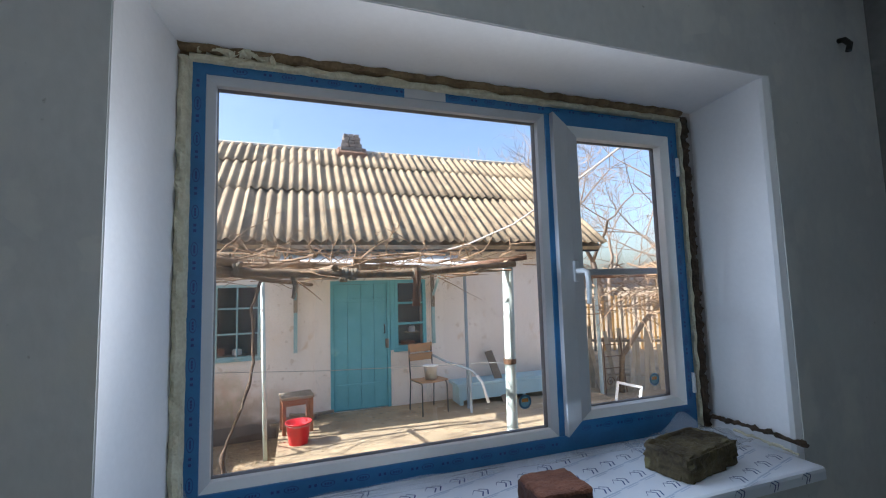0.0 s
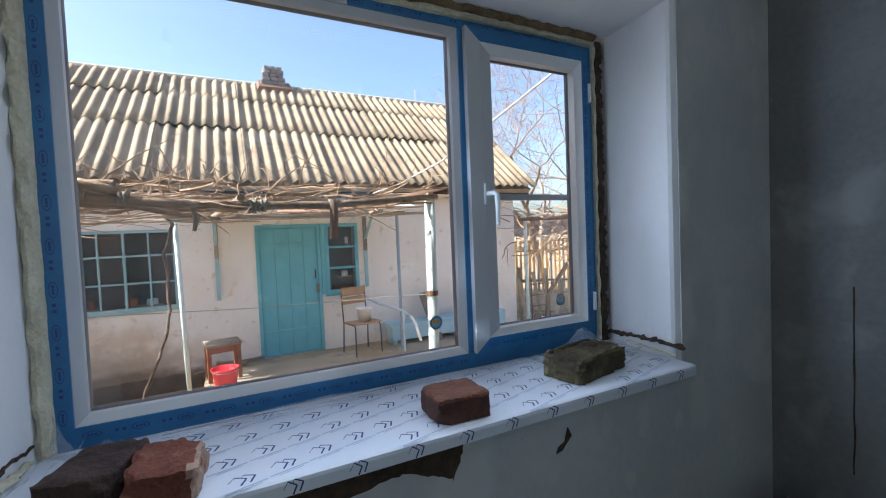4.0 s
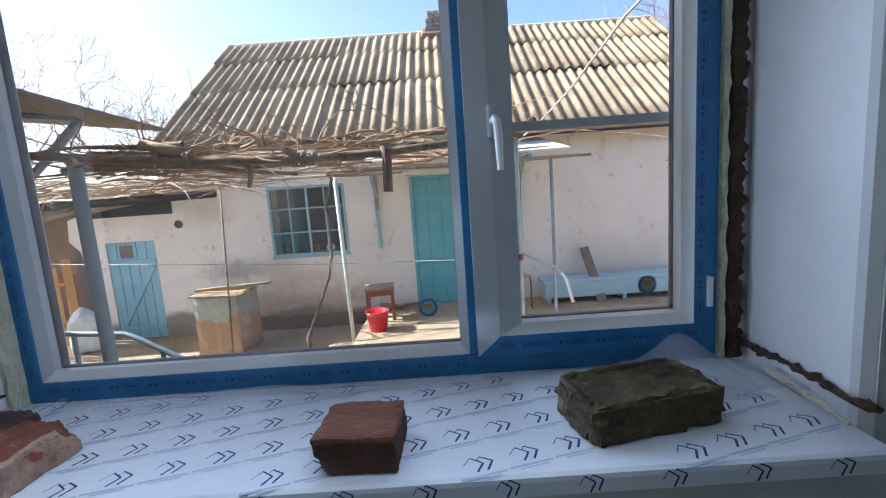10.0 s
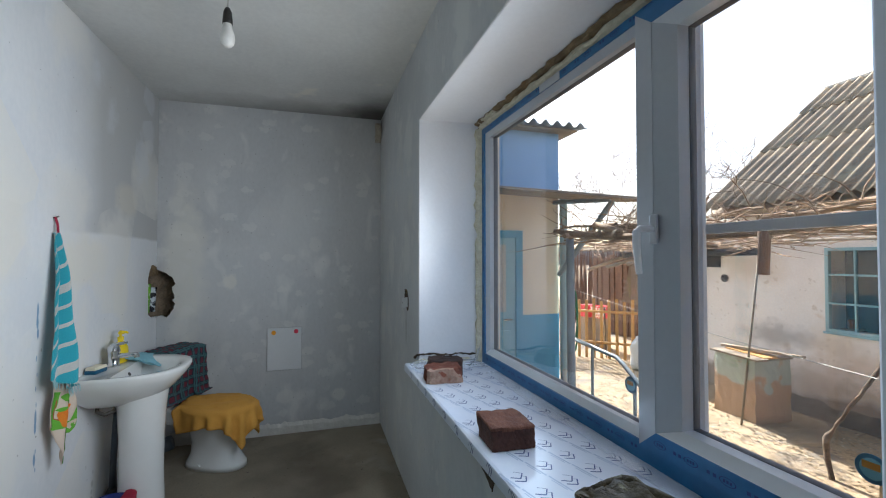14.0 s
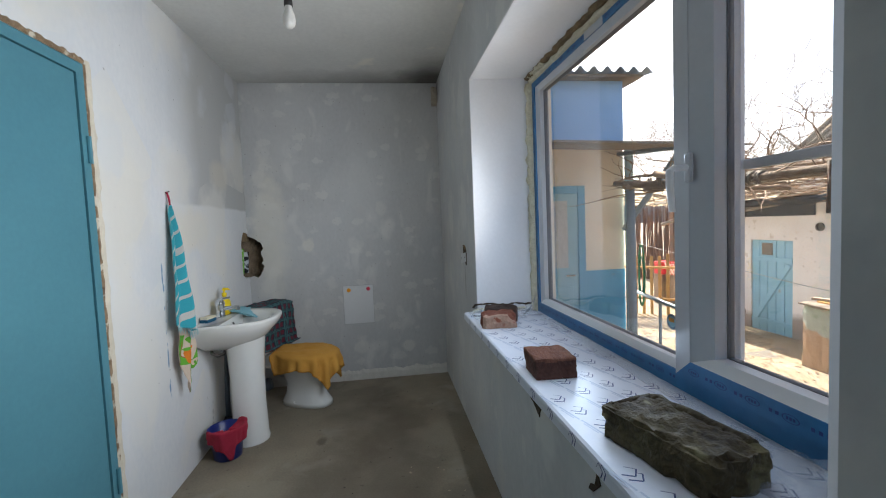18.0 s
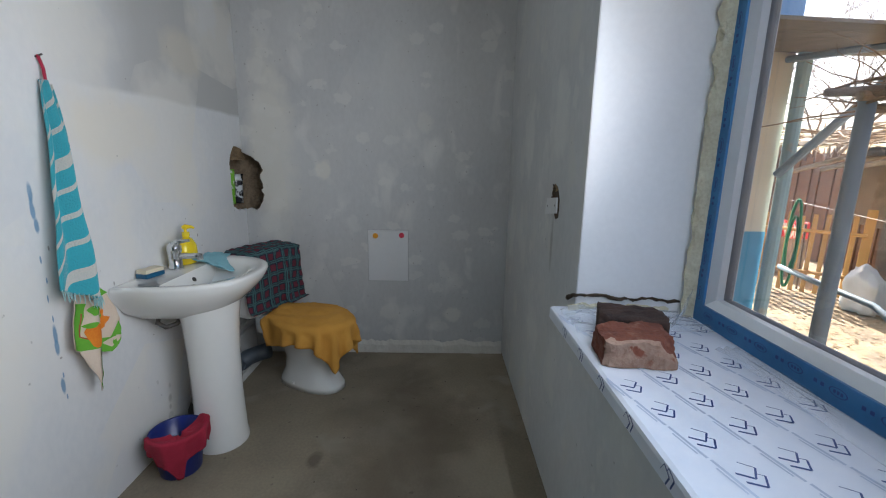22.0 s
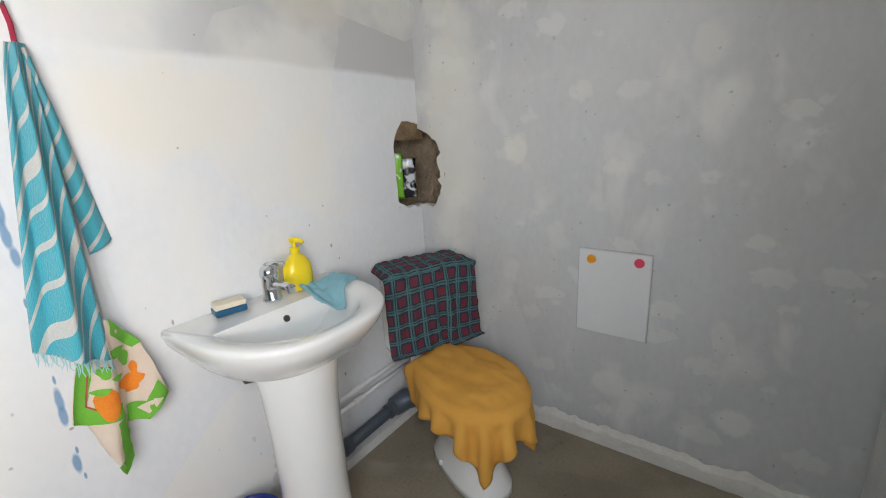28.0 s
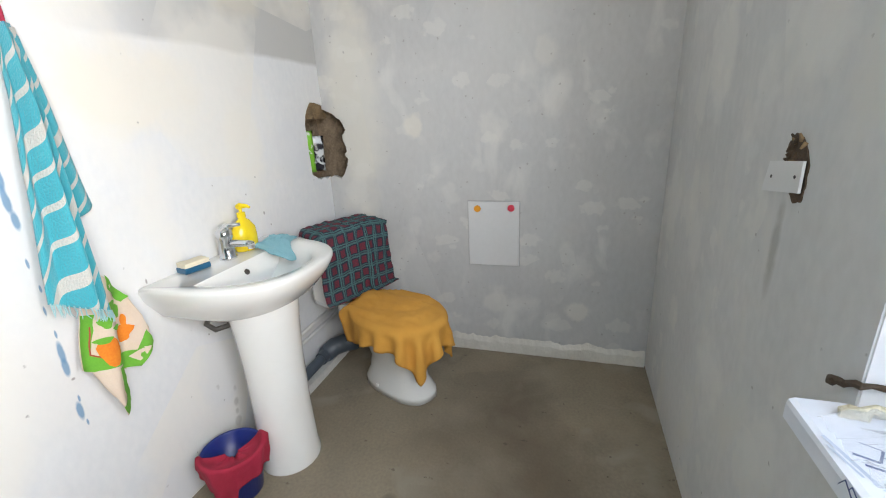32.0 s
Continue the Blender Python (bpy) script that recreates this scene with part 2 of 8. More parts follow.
STEEL_BLUE = mat("grey_blue_steel_paint", (0.30, 0.37, 0.42), (0.23, 0.29, 0.34), 0.5, 8, 60, 0.1, patch=(0.16, 0.09, 0.05), patch_at=0.72, patch_scale=8)
RUST = mat("rusty_steel", (0.24, 0.13, 0.075), (0.12, 0.065, 0.04), 0.8, 16, 90, 0.4)
BARK = mat("grapevine_bark", (0.40, 0.29, 0.185), (0.19, 0.13, 0.085), 0.9, 26, 110, 0.7, vary=0.25)
VINE_BARK = mat("dark_vine_bark", (0.17, 0.115, 0.075), (0.055, 0.036, 0.024), 0.95, 26, 110, 0.9)
TWIG = mat("dry_twig", (0.40, 0.27, 0.165), (0.21, 0.135, 0.08), 0.85, 20, 90, 0.3)
TREE = mat("tree_bark", (0.32, 0.255, 0.20), (0.21, 0.165, 0.13), 0.9, 14, 60, 0.5)
LIME = mat("limewash_wall", (0.87, 0.81, 0.745), (0.77, 0.70, 0.63), 0.9, 2.2, 45, 0.45, patch=(0.70, 0.58, 0.46), patch_at=0.66, patch_scale=2.4)
smears(LIME, 2.3, 0.34, 0.35, (0.80, 0.71, 0.60), 0.5, (1, 1, 0.6), 0.5, 2.0, 0.14)
smears(LIME, 7.0, 0.22, 0.18, (0.55, 0.44, 0.33), 0.55, (1, 1, 1), 0.5, 5.0, 0.08)
PLINTH = mat("dark_plinth", (0.22, 0.18, 0.14), (0.13, 0.105, 0.085), 0.95, 6, 60, 0.5)
CREAM = mat("cream_wall", (0.82, 0.74, 0.60), (0.76, 0.67, 0.53), 0.85, 3, 50, 0.15)
BLUE_WALL = mat("blue_wall_paint", (0.30, 0.48, 0.72), (0.25, 0.42, 0.66), 0.8, 4, 60, 0.3)
BLUE_DADO = mat("blue_dado_paint", (0.12, 0.38, 0.58), (0.095, 0.32, 0.51), 0.55, 4, 60, 0.12)
SLATE = mat("asbestos_slate", (0.345, 0.265, 0.168), (0.175, 0.132, 0.085), 0.95, 3.5, 60, 0.4, vary=0.12, patch=(0.34, 0.27, 0.175), patch_at=0.60, patch_scale=5, stretch=(1, 0.35, 0.35))
smears(LIME, 18.0, 0.26, 0.22, (0.40, 0.31, 0.22), 0.35, (1, 1, 1), 0.6, 7.0, 0.10)
smears(SLATE, 5.0, 0.30, 0.45, (0.38, 0.32, 0.20), 0.55, (1, 0.45, 0.45), 0.5, 1.0, 0.10)
smears(SLATE, 14.0, 0.30, 0.35, (0.085, 0.066, 0.047), 0.5, (1, 0.5, 0.5), 0.5, 3.0, 0.08)
RIDGE_SUNLIT = mat("sunlit_ridge", (0.62, 0.57, 0.49), (0.42, 0.37, 0.30), 0.9, 5, 60, 0.3)
EARTH = mat("yard_earth", (0.42, 0.315, 0.19), (0.25, 0.19, 0.115), 0.95, 3.0, 55, 0.8, patch=(0.19, 0.165, 0.13), patch_at=0.60, patch_scale=1.6)
smears(EARTH, 2.2, 0.42, 0.5, (0.17, 0.135, 0.10), 0.6, (1, 1, 1), 0.5, 1.0, 0.16)
smears(EARTH, 22.0, 0.30, 0.4, (0.12, 0.095, 0.075), 0.7, (1, 1, 1), 0.5, 2.0, 0.10)
smears(EARTH, 34.0, 0.26, 0.3, (0.62, 0.55, 0.44), 0.6, (1, 1, 1), 0.5, 3.0, 0.10)
CONCRETE = mat("old_concrete", (0.43, 0.33, 0.205), (0.29, 0.225, 0.14), 0.9, 4, 70, 0.4)
smears(CONCRETE, 2.4, 0.42, 0.5, (0.22, 0.165, 0.105), 0.55, (1, 1, 1), 0.6, 1.5, 0.16)
smears(CONCRETE, 16.0, 0.28, 0.35, (0.15, 0.11, 0.075), 0.6, (1, 1, 1), 0.5, 2.5, 0.10)
smears(CONCRETE, 9.0, 0.26, 0.25, (0.60, 0.50, 0.35), 0.5, (1, 1, 1), 0.5, 3.5, 0.10)
RAW_WOOD = mat("raw_timber", (0.70, 0.40, 0.13), (0.52, 0.28, 0.085), 0.7, 6, 60, 0.3, vary=0.2, stretch=(3, 3, 0.4))
OLD_WOOD = mat("weathered_timber", (0.33, 0.27, 0.20), (0.20, 0.16, 0.12), 0.85, 8, 60, 0.5, vary=0.25)
DARK_TIMBER = mat("tarred_timber", (0.045, 0.045, 0.05), (0.02, 0.02, 0.023), 0.7, 8, 60, 0.4)
STOOL_WOOD = mat("reddish_wood", (0.34, 0.13, 0.06), (0.22, 0.08, 0.04), 0.6, 9, 60, 0.2)
PLY = mat("plywood", (0.50, 0.29, 0.14), (0.40, 0.22, 0.10), 0.5, 5, 60, 0.1, stretch=(1, 6, 6))
DARK_STEEL = mat("dark_steel_tube", (0.09, 0.08, 0.075), (0.05, 0.045, 0.04), 0.5, 8, 60, 0.1)
RED_PLASTIC = mat("red_plastic", (0.72, 0.035, 0.045), (0.60, 0.025, 0.035), 0.3, 4, 50, 0.0)
WHITE_PLASTIC = mat("white_plastic", (0.80, 0.80, 0.79), (0.74, 0.74, 0.73), 0.35, 4, 50, 0.0)
BLUE_PLASTIC = mat("blue_plastic", (0.012, 0.03, 0.20), (0.01, 0.02, 0.15), 0.3, 4, 50, 0.0)
RED_CLOTH = mat("red_cloth", (0.42, 0.02, 0.055), (0.30, 0.012, 0.035), 0.9, 14, 220, 0.35)
GREY_PIPE = mat("grey_sewer_pipe", (0.075, 0.095, 0.12), (0.055, 0.07, 0.09), 0.4, 6, 50, 0.05)
YELLOW = mat("yellow_plastic", (0.86, 0.66, 0.02), (0.80, 0.58, 0.015), 0.25, 4, 50, 0.0)
LABEL = mat("pale_label", (0.80, 0.76, 0.35), None, 0.4, 20, 90, 0.0)
OCHRE = mat("ochre_cloth", (0.70, 0.36, 0.065), (0.59, 0.285, 0.045), 0.9, 9, 320, 0.22)
AQUA_CLOTH = mat("aqua_cloth", (0.27, 0.52, 0.60), (0.20, 0.43, 0.52), 0.95, 12, 260, 0.4)
SOAP_DISH = mat("petrol_blue_plastic", (0.01, 0.10, 0.20), None, 0.3, 4, 50, 0.0)
SOAP = mat("cream_soap", (0.82, 0.74, 0.56), None, 0.5, 9, 60, 0.05)
HATCH = mat("hatch_white", (0.66, 0.67, 0.68), (0.62, 0.63, 0.64), 0.5, 4, 50, 0.0)
ORANGE = mat("orange_plastic", (0.85, 0.36, 0.02), None, 0.4, 4, 50, 0.0)
PINK = mat("pink_red_plastic", (0.72, 0.06, 0.11), None, 0.4, 4, 50, 0.0)
BULB = mat("frosted_bulb", (0.80, 0.78, 0.74), None, 0.35, 4, 50, 0.0)
BLACK = mat("black_plastic", (0.02, 0.018, 0.016), None, 0.5, 8, 60, 0.0)
BRICK_RED = mat("red_brick", (0.23, 0.075, 0.042), (0.12, 0.036, 0.023), 0.95, 16, 90, 0.8, patch=(0.255, 0.125, 0.08), patch_at=0.55, patch_scale=30, soft_edge=0.14)
BRICK_LIT_TOP = mat("lit_brick_top", (0.25, 0.105, 0.062), (0.14, 0.055, 0.035), 0.95, 22, 110, 0.9, patch=(0.12, 0.05, 0.035), patch_at=0.63, patch_scale=26, stretch=(1, 3, 1))
BRICK_LIME = mat("limed_brick_face", (0.46, 0.31, 0.23), (0.30, 0.17, 0.12), 0.95, 18, 90, 0.8, patch=(0.26, 0.085, 0.05), patch_at=0.58, patch_scale=20)
BRICK_SHADED = mat("shaded_brick", (0.14, 0.06, 0.043), (0.07, 0.032, 0.025), 0.95, 16, 90, 0.8)
BRICK_DARK = mat("dark_brick", (0.075, 0.042, 0.032), (0.03, 0.018, 0.015), 0.95, 14, 90, 0.8)
BRICK_MOSS = mat("mortar_caked_brick", (0.125, 0.098, 0.042), (0.034, 0.021, 0.009), 0.8, 9, 80, 1.0, patch=(0.21, 0.18, 0.085), patch_at=0.58, patch_scale=8)
GREEN_RUBBER = mat("green_hose", (0.03, 0.30, 0.12), None, 0.5, 6, 50, 0.0)
LACE = mat("lace_curtain", (0.62, 0.62, 0.60), (0.45, 0.45, 0.44), 0.9, 30, 150, 0.2)
WIRE = mat("grey_wire", (0.50, 0.48, 0.45), (0.35, 0.33, 0.31), 0.5, 8, 60, 0.0)
CHIM_BRICK = mat("chimney_brick", (0.27, 0.25, 0.235), (0.17, 0.14, 0.125), 0.95, 14, 80, 0.6, vary=0.2)
FADED_TURQ = mat("faded_turquoise_paint", (0.34, 0.50, 0.52), (0.26, 0.41, 0.43), 0.65, 6, 70, 0.2, patch=(0.44, 0.47, 0.45), patch_at=0.62, patch_scale=7)
DARK_BACKING = mat("dim_interior", (0.10, 0.098, 0.095), (0.06, 0.058, 0.056), 0.9, 5, 50, 0.0)
BENCH_PAINT = mat("chalky_blue_paint", (0.44, 0.60, 0.64), (0.36, 0.52, 0.57), 0.7, 6, 60, 0.2, patch=(0.52, 0.52, 0.47), patch_at=0.62, patch_scale=7)
ZINC = mat("pale_blue_sheet", (0.46, 0.53, 0.58), (0.36, 0.42, 0.47), 0.6, 5, 60, 0.2, patch=(0.30, 0.26, 0.22), patch_at=0.66, patch_scale=4)
BAG = mat("white_sack", (0.78, 0.77, 0.74), (0.66, 0.65, 0.62), 0.7, 9, 60, 0.4)


def glass(name, rough=0.0, tint=(1, 1, 1)):
    m = bpy.data.materials.new(name)
    m.use_nodes = True
    b = m.node_tree.nodes["Principled BSDF"]
    b.inputs["Base Color"].default_value = (*tint, 1)
    b.inputs["Roughness"].default_value = rough
    b.inputs["Transmission Weight"].default_value = 1.0
    b.inputs["IOR"].default_value = 1.45
    return m


GLASS = glass("window_glass")
CLEAR_FILM = mat("clear_plastic_film", (0.80, 0.84, 0.90), (0.72, 0.77, 0.85), 0.12, 9, 60, 0.1)
CLEAR_FILM.node_tree.nodes["Principled BSDF"].inputs["Alpha"].default_value = 0.16


# ---- building blocks ----
def link(name, bm, material, smooth=False):
    me = bpy.data.meshes.new(name)
    bmesh.ops.recalc_face_normals(bm, faces=bm.faces)
    bm.to_mesh(me)
    bm.free()
    for m in (material if isinstance(material, (list, tuple)) else [material]):
        me.materials.append(m)
    if smooth:
        me.polygons.foreach_set("use_smooth", [True] * len(me.polygons))
    return new(name, me)


def part(name, bm, material, parent, label="", smooth=False):
    """Links a bmesh as one mesh object under a thing or under a part."""
    ob = link(name, bm, material, smooth)
    ob.parent = parent
    if parent.matrix_basis != Matrix():
        ob.matrix_parent_inverse = Matrix()
    if label:
        ob["label"] = label
    return ob


def thing(name, at, label, category, group="", kind="", turn=0.0):
    """An Empty at the base of a thing; its parts are built round the origin."""
    ob = new(name)
    ob.empty_display_size = 0.1
    ob.matrix_basis = pose(*at, 0, 0, turn)
    return tagged(ob, label, category, group, kind)


def box(bm, x0, x1, y0, y1, z0, z1, bevel=0.0, m=None, mi=0):
    g = bmesh.ops.create_cube(bm, size=1.0)
    t = Matrix.Translation(((x0 + x1) / 2, (y0 + y1) / 2, (z0 + z1) / 2)) @ Matrix.Diagonal((abs(x1 - x0), abs(y1 - y0), abs(z1 - z0), 1))
    bmesh.ops.transform(bm, matrix=(m @ t) if m else t, verts=g["verts"])
    faces = list({f for v in g["verts"] for f in v.link_faces})
    for f in faces:
        f.material_index = mi
    if bevel:
        edges = list({e for v in g["verts"] for e in v.link_edges})
        bmesh.ops.bevel(bm, geom=edges, offset=bevel, segments=2, affect="EDGES", profile=0.6)
    return bm


def cube(x0, x1, y0, y1, z0, z1, bevel=0.0, m=None):
    return box(bmesh.new(), x0, x1, y0, y1, z0, z1, bevel, m)


def tube(bm, pts, radii, sides=8, cap=True):
    """A round rod through points, with a radius at each."""
    pts = [Vector(p) for p in pts]
    if isinstance(radii, (int, float)):
        radii = [radii] * len(pts)
    rings, side = [], None
    for i, p in enumerate(pts):
        d = (pts[min(i + 1, len(pts) - 1)] - pts[max(i - 1, 0)]).normalized()
        if side is None:
            side = d.orthogonal().normalized()
        side = (side - d * side.dot(d)).normalized()
        up = d.cross(side)
        rings.append([bm.verts.new(p + (side * math.cos(a) + up * math.sin(a)) * radii[i]) for a in (2 * math.pi * k / sides for k in range(sides))])
    for a, b in zip(rings, rings[1:]):
        for k in range(sides):
            bm.faces.new((a[k], a[(k + 1) % sides], b[(k + 1) % sides], b[k]))
    if cap:
        bm.faces.new(rings[0][::-1])
        bm.faces.new(rings[-1])
    return bm


def rod(pts, radii, sides=8):
    return tube(bmesh.new(), pts, radii, sides)


def lathe(bm, profile, sides=32, sx=1.0, sy=1.0, at=(0, 0, 0), close=False):
    """Turns a profile of (radius, height) round the upright axis."""
    rings = []
    for r, z in profile:
        if r < 1e-5:
            rings.append([bm.verts.new((at[0], at[1], at[2] + z))])
        else:
            rings.append([bm.verts.new((at[0] + r * sx * math.cos(a), at[1] + r * sy * math.sin(a), at[2] + z)) for a in (2 * math.pi * k / sides for k in range(sides))])
    for a, b in zip(rings, rings[1:]):
        for k in range(sides):
            j = (k + 1) % sides
            if len(a) == 1 and len(b) > 1:
                bm.faces.new((a[0], b[k], b[j]))
            elif len(b) == 1 and len(a) > 1:
                bm.faces.new((a[k], a[j], b[0]))
            elif len(a) > 1:
                bm.faces.new((a[k], a[j], b[j], b[k]))
    return bm


def turned(profile, sides=32, sx=1.0, sy=1.0, at=(0, 0, 0)):
    return lathe(bmesh.new(), profile, sides, sx, sy, at)


def grid(nu, nv, fn, thick=0.0):
    """A sheet of nu by nv cells from fn(u, v), with a thickness along its normals."""
    bm = bmesh.new()
    vs = [[bm.verts.new(fn(i / nu, j / nv)) for i in range(nu + 1)] for j in range(nv + 1)]
    for j in range(nv):
        for i in range(nu):
            bm.faces.new((vs[j][i], vs[j][i + 1], vs[j + 1][i + 1], vs[j + 1][i]))
    if thick:
        bm.normal_update()
        bmesh.ops.solidify(bm, geom=list(bm.faces), thickness=thick)
    return bm


def slab_with_holes(us, zs, holes, place, thick):
    """A wall of cells between the breaks us and zs, but for the cells in holes, as one closed shell. place(u, z, d) gives the point at depth d."""
    bm = bmesh.new()
    seen = {}

    def v(i, j, d):
        if (i, j, d) not in seen:
            seen[i, j, d] = bm.verts.new(place(us[i], zs[j], d * thick))
        return seen[i, j, d]

    nu, nz = len(us) - 1, len(zs) - 1
    solid = lambda i, j: 0 <= i < nu and 0 <= j < nz and (i, j) not in holes
    for i in range(nu):
        for j in range(nz):
            if not solid(i, j):
                continue
            for d in (0, 1):
                bm.faces.new([v(a, b, d) for a, b in ((i, j), (i + 1, j), (i + 1, j + 1), (i, j + 1))])
            for (a, b), (p, q) in (((i - 1, j), ((i, j), (i, j + 1))), ((i + 1, j), ((i + 1, j), (i + 1, j + 1))), ((i, j - 1), ((i, j), (i + 1, j))), ((i, j + 1), ((i, j + 1), (i + 1, j + 1)))):
                if not solid(a, b):
                    bm.faces.new((v(*p, 0), v(*q, 0), v(*q, 1), v(*p, 1)))
    return bm


def prism(poly, d0, d1, place):
    """A polygon of (u, v) drawn out from depth d0 to d1."""
    bm = bmesh.new()
    a = [bm.verts.new(place(u, v, d0)) for u, v in poly]
    b = [bm.verts.new(place(u, v, d1)) for u, v in poly]
    bm.faces.new(a)
    bm.faces.new(b[::-1])
    for k in range(len(poly)):
        j = (k + 1) % len(poly)
        bm.faces.new((a[k], b[k], b[j], a[j]))
    return bm


def rough_block(sx, sy, sz, cuts=5, rag=0.006, seed=0, chips=()):
    """A block with worn, uneven faces, its base at z 0; chips are (corner, size) knocked off."""
    bm = bmesh.new()
    bmesh.ops.create_cube(bm, size=1.0)
    bmesh.ops.subdivide_edges(bm, edges=list(bm.edges), cuts=cuts, use_grid_fill=True)
    for v in bm.verts:
        p = Vector((v.co.x * sx, v.co.y * sy, v.co.z * sz))
        n = Vector((round(v.co.x * 2.0 * 0.999), round(v.co.y * 2 * 0.999), round(v.co.z * 2 * 0.999)))
        edge = sum(1 for c in v.co if abs(abs(c) - 0.5) < 1e-4)
        for (cx, cy, cz), size in chips:
            c = Vector((cx * sx / 2, cy * sy / 2, cz * sz / 2))
            d = (p - c).length
            if d < size:
                p -= c.normalized() * (size - d) * 0.75
        w = noise.noise_vector(p * 34 + Vector((seed * 7.3, 3, 1))) * rag + noise.noise_vector(p * 90 + Vector((seed, 0, 9))) * rag * 0.5
        p += w
        if edge >= 2:
            p -= Vector([math.copysign(1, c) if abs(abs(c) - 0.5) < 1e-4 else 0 for c in v.co]) * rag * (0.5 + 0.5 * noise.noise(p * 50 + Vector((seed, 5, 5))))
        v.co = p + Vector((0, 0, sz / 2))
    low = min(v.co.z for v in bm.verts)
    for v in bm.verts:
        if v.co.z < 0.012:
            v.co.z = 0.0
    return bm


def ragged(a, b, n, amp, seed):
    """Points from a to b of a torn edge: n steps, off the line by up to amp to its left."""
    a, b = Vector(a), Vector(b)
    d = (b - a).normalized()
    s = Vector((-d.y, d.x))
    out = []
    for i in range(n + 1):
        t = i / n
        w = amp * (0.5 + 0.7 * noise.noise(Vector((t * n * 0.37, seed, 0))) + 0.5 * noise.noise(Vector((t * n * 1.3, seed, 4))))
        out.append(a.lerp(b, t) + s * w)
    return out


# ---- the room: x along the window wall, y out through the window, z up ----
CEIL, SOUTH, EAST = 2.66, -1.71, 4.10
OPEN_L, OPEN_R, OPEN_B, OPEN_T = 1.443, 3.472, 0.80, 2.215
BACK_L, BACK_R = 1.492, 3.465
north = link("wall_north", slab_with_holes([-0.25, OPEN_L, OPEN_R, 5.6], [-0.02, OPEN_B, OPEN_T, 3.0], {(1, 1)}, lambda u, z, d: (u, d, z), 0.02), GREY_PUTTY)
part("masonry", slab_with_holes([-0.25, OPEN_L - 0.01, BACK_R + 0.01, 5.6], [-0.02, OPEN_B, OPEN_T + 0.01, 3.0], {(1, 1)}, lambda u, z, d: (u, 0.0205 + d, z), 0.4395), GREY_PUTTY, north)
tagged(north, "patchy grey puttied masonry wall round the new window", "wall", kind="structure")
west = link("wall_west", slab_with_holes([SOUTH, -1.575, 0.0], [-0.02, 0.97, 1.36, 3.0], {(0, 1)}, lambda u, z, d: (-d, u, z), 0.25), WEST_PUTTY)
tagged(west, "patchy grey puttied end wall behind the toilet", "wall", kind="structure")
HOLE_X0, HOLE_X1, HOLE_Z0, HOLE_Z1 = -0.16, 0.19, 0.97, 1.40
DOOR_X0, DOOR_X1, DOOR_Z = 1.925, 2.90, 2.115
south = link("wall_south", slab_with_holes([-0.25, HOLE_X0, HOLE_X1, DOOR_X0, DOOR_X1, 3.02], [-0.02, HOLE_Z0, HOLE_Z1, DOOR_Z, 3.0], {(1, 1), (3, 0), (3, 1), (3, 2)}, lambda u, z, d: (u, SOUTH - d, z), 0.25), WHITE_PUTTY)
tagged(south, "whitish puttied wall with grey upper band and a broken niche", "wall", kind="structure")
# unseen wall, drawn dark so that less light bounces back into the room
south_2 = link("wall_south_east", cube(3.02, 5.6, SOUTH - 0.25, SOUTH, -0.02, 3.0), DARK_WALLS)
tagged(south_2, "unseen dark wall past the door, added to cut bounced light", "wall", kind="structure")
east = link("wall_east", slab_with_holes([SOUTH, -1.30, -0.40, 0.0], [-0.02, 2.06, 3.0], {(1, 0)}, lambda u, z, d: (EAST + d, u, z), 0.15), DARK_WALLS)
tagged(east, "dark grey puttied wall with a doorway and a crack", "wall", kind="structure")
hall = link("wall_hall", cube(5.4, 5.6, SOUTH, 0.0, -0.02, 3.0), DARK_WALLS)
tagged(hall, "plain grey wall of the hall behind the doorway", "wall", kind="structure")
tagged(link("floor", cube(-0.25, 5.6, SOUTH - 0.25, 0.46, -0.14, 0.0), SCREED), "stained bare cement screed floor", "floor", kind="structure")
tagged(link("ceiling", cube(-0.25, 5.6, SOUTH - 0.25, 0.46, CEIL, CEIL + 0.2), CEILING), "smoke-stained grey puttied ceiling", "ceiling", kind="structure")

# grey band above the white skim, soot in the corner, streaks
overlay(WHITE_PUTTY, lambda n, l: calc(n, l, "MULTIPLY", step(n, l, calc(n, l, "ADD", xyz(n, l)[2], calc(n, l, "MULTIPLY", noisy(n, l, 3.0), 0.05)), 1.585, 1.605), step(n, l, calc(n, l, "ADD", xyz(n, l)[0], calc(n, l, "MULTIPLY", noisy(n, l, 2.0), 0.5)), 1.55, 1.05)), (0.46, 0.46, 0.45), 0.85)
for k, (sz, sh) in enumerate(((1.21, 0.028), (1.16, 0.035), (1.11, 0.022), (1.0, 0.012), (0.93, 0.010), (0.87, 0.014), (0.80, 0.012), (0.75, 0.030), (0.70, 0.026), (0.60, 0.010), (0.565, 0.026), (0.52, 0.010))):
    overlay(WHITE_PUTTY, blotch(1.452 + 0.004 * math.sin(k * 2.7) + 0.006 * (1.2 - sz), SOUTH, sz, (0.0075 if sh > 0.02 else 0.003, 0.3, sh), 0.45, 0.25), (0.13, 0.28, 0.46), 0.85)
for k in range(14):
    overlay(WHITE_PUTTY, blotch(1.0 + 0.45 * math.sin(k * 5.1), SOUTH, 0.55 + 0.5 * math.sin(k * 2.3), (0.003 + 0.002 * (k % 3), 0.3, 0.004 + 0.004 * (k % 2)), 0.3, 0.3), (0.22, 0.20, 0.19), 0.7)
overlay(WHITE_PUTTY, blotch(0.55, SOUTH, 1.80, (0.16, 0.3, 0.10), 0.5, 0.3), (0.66, 0.62, 0.54), 0.7)
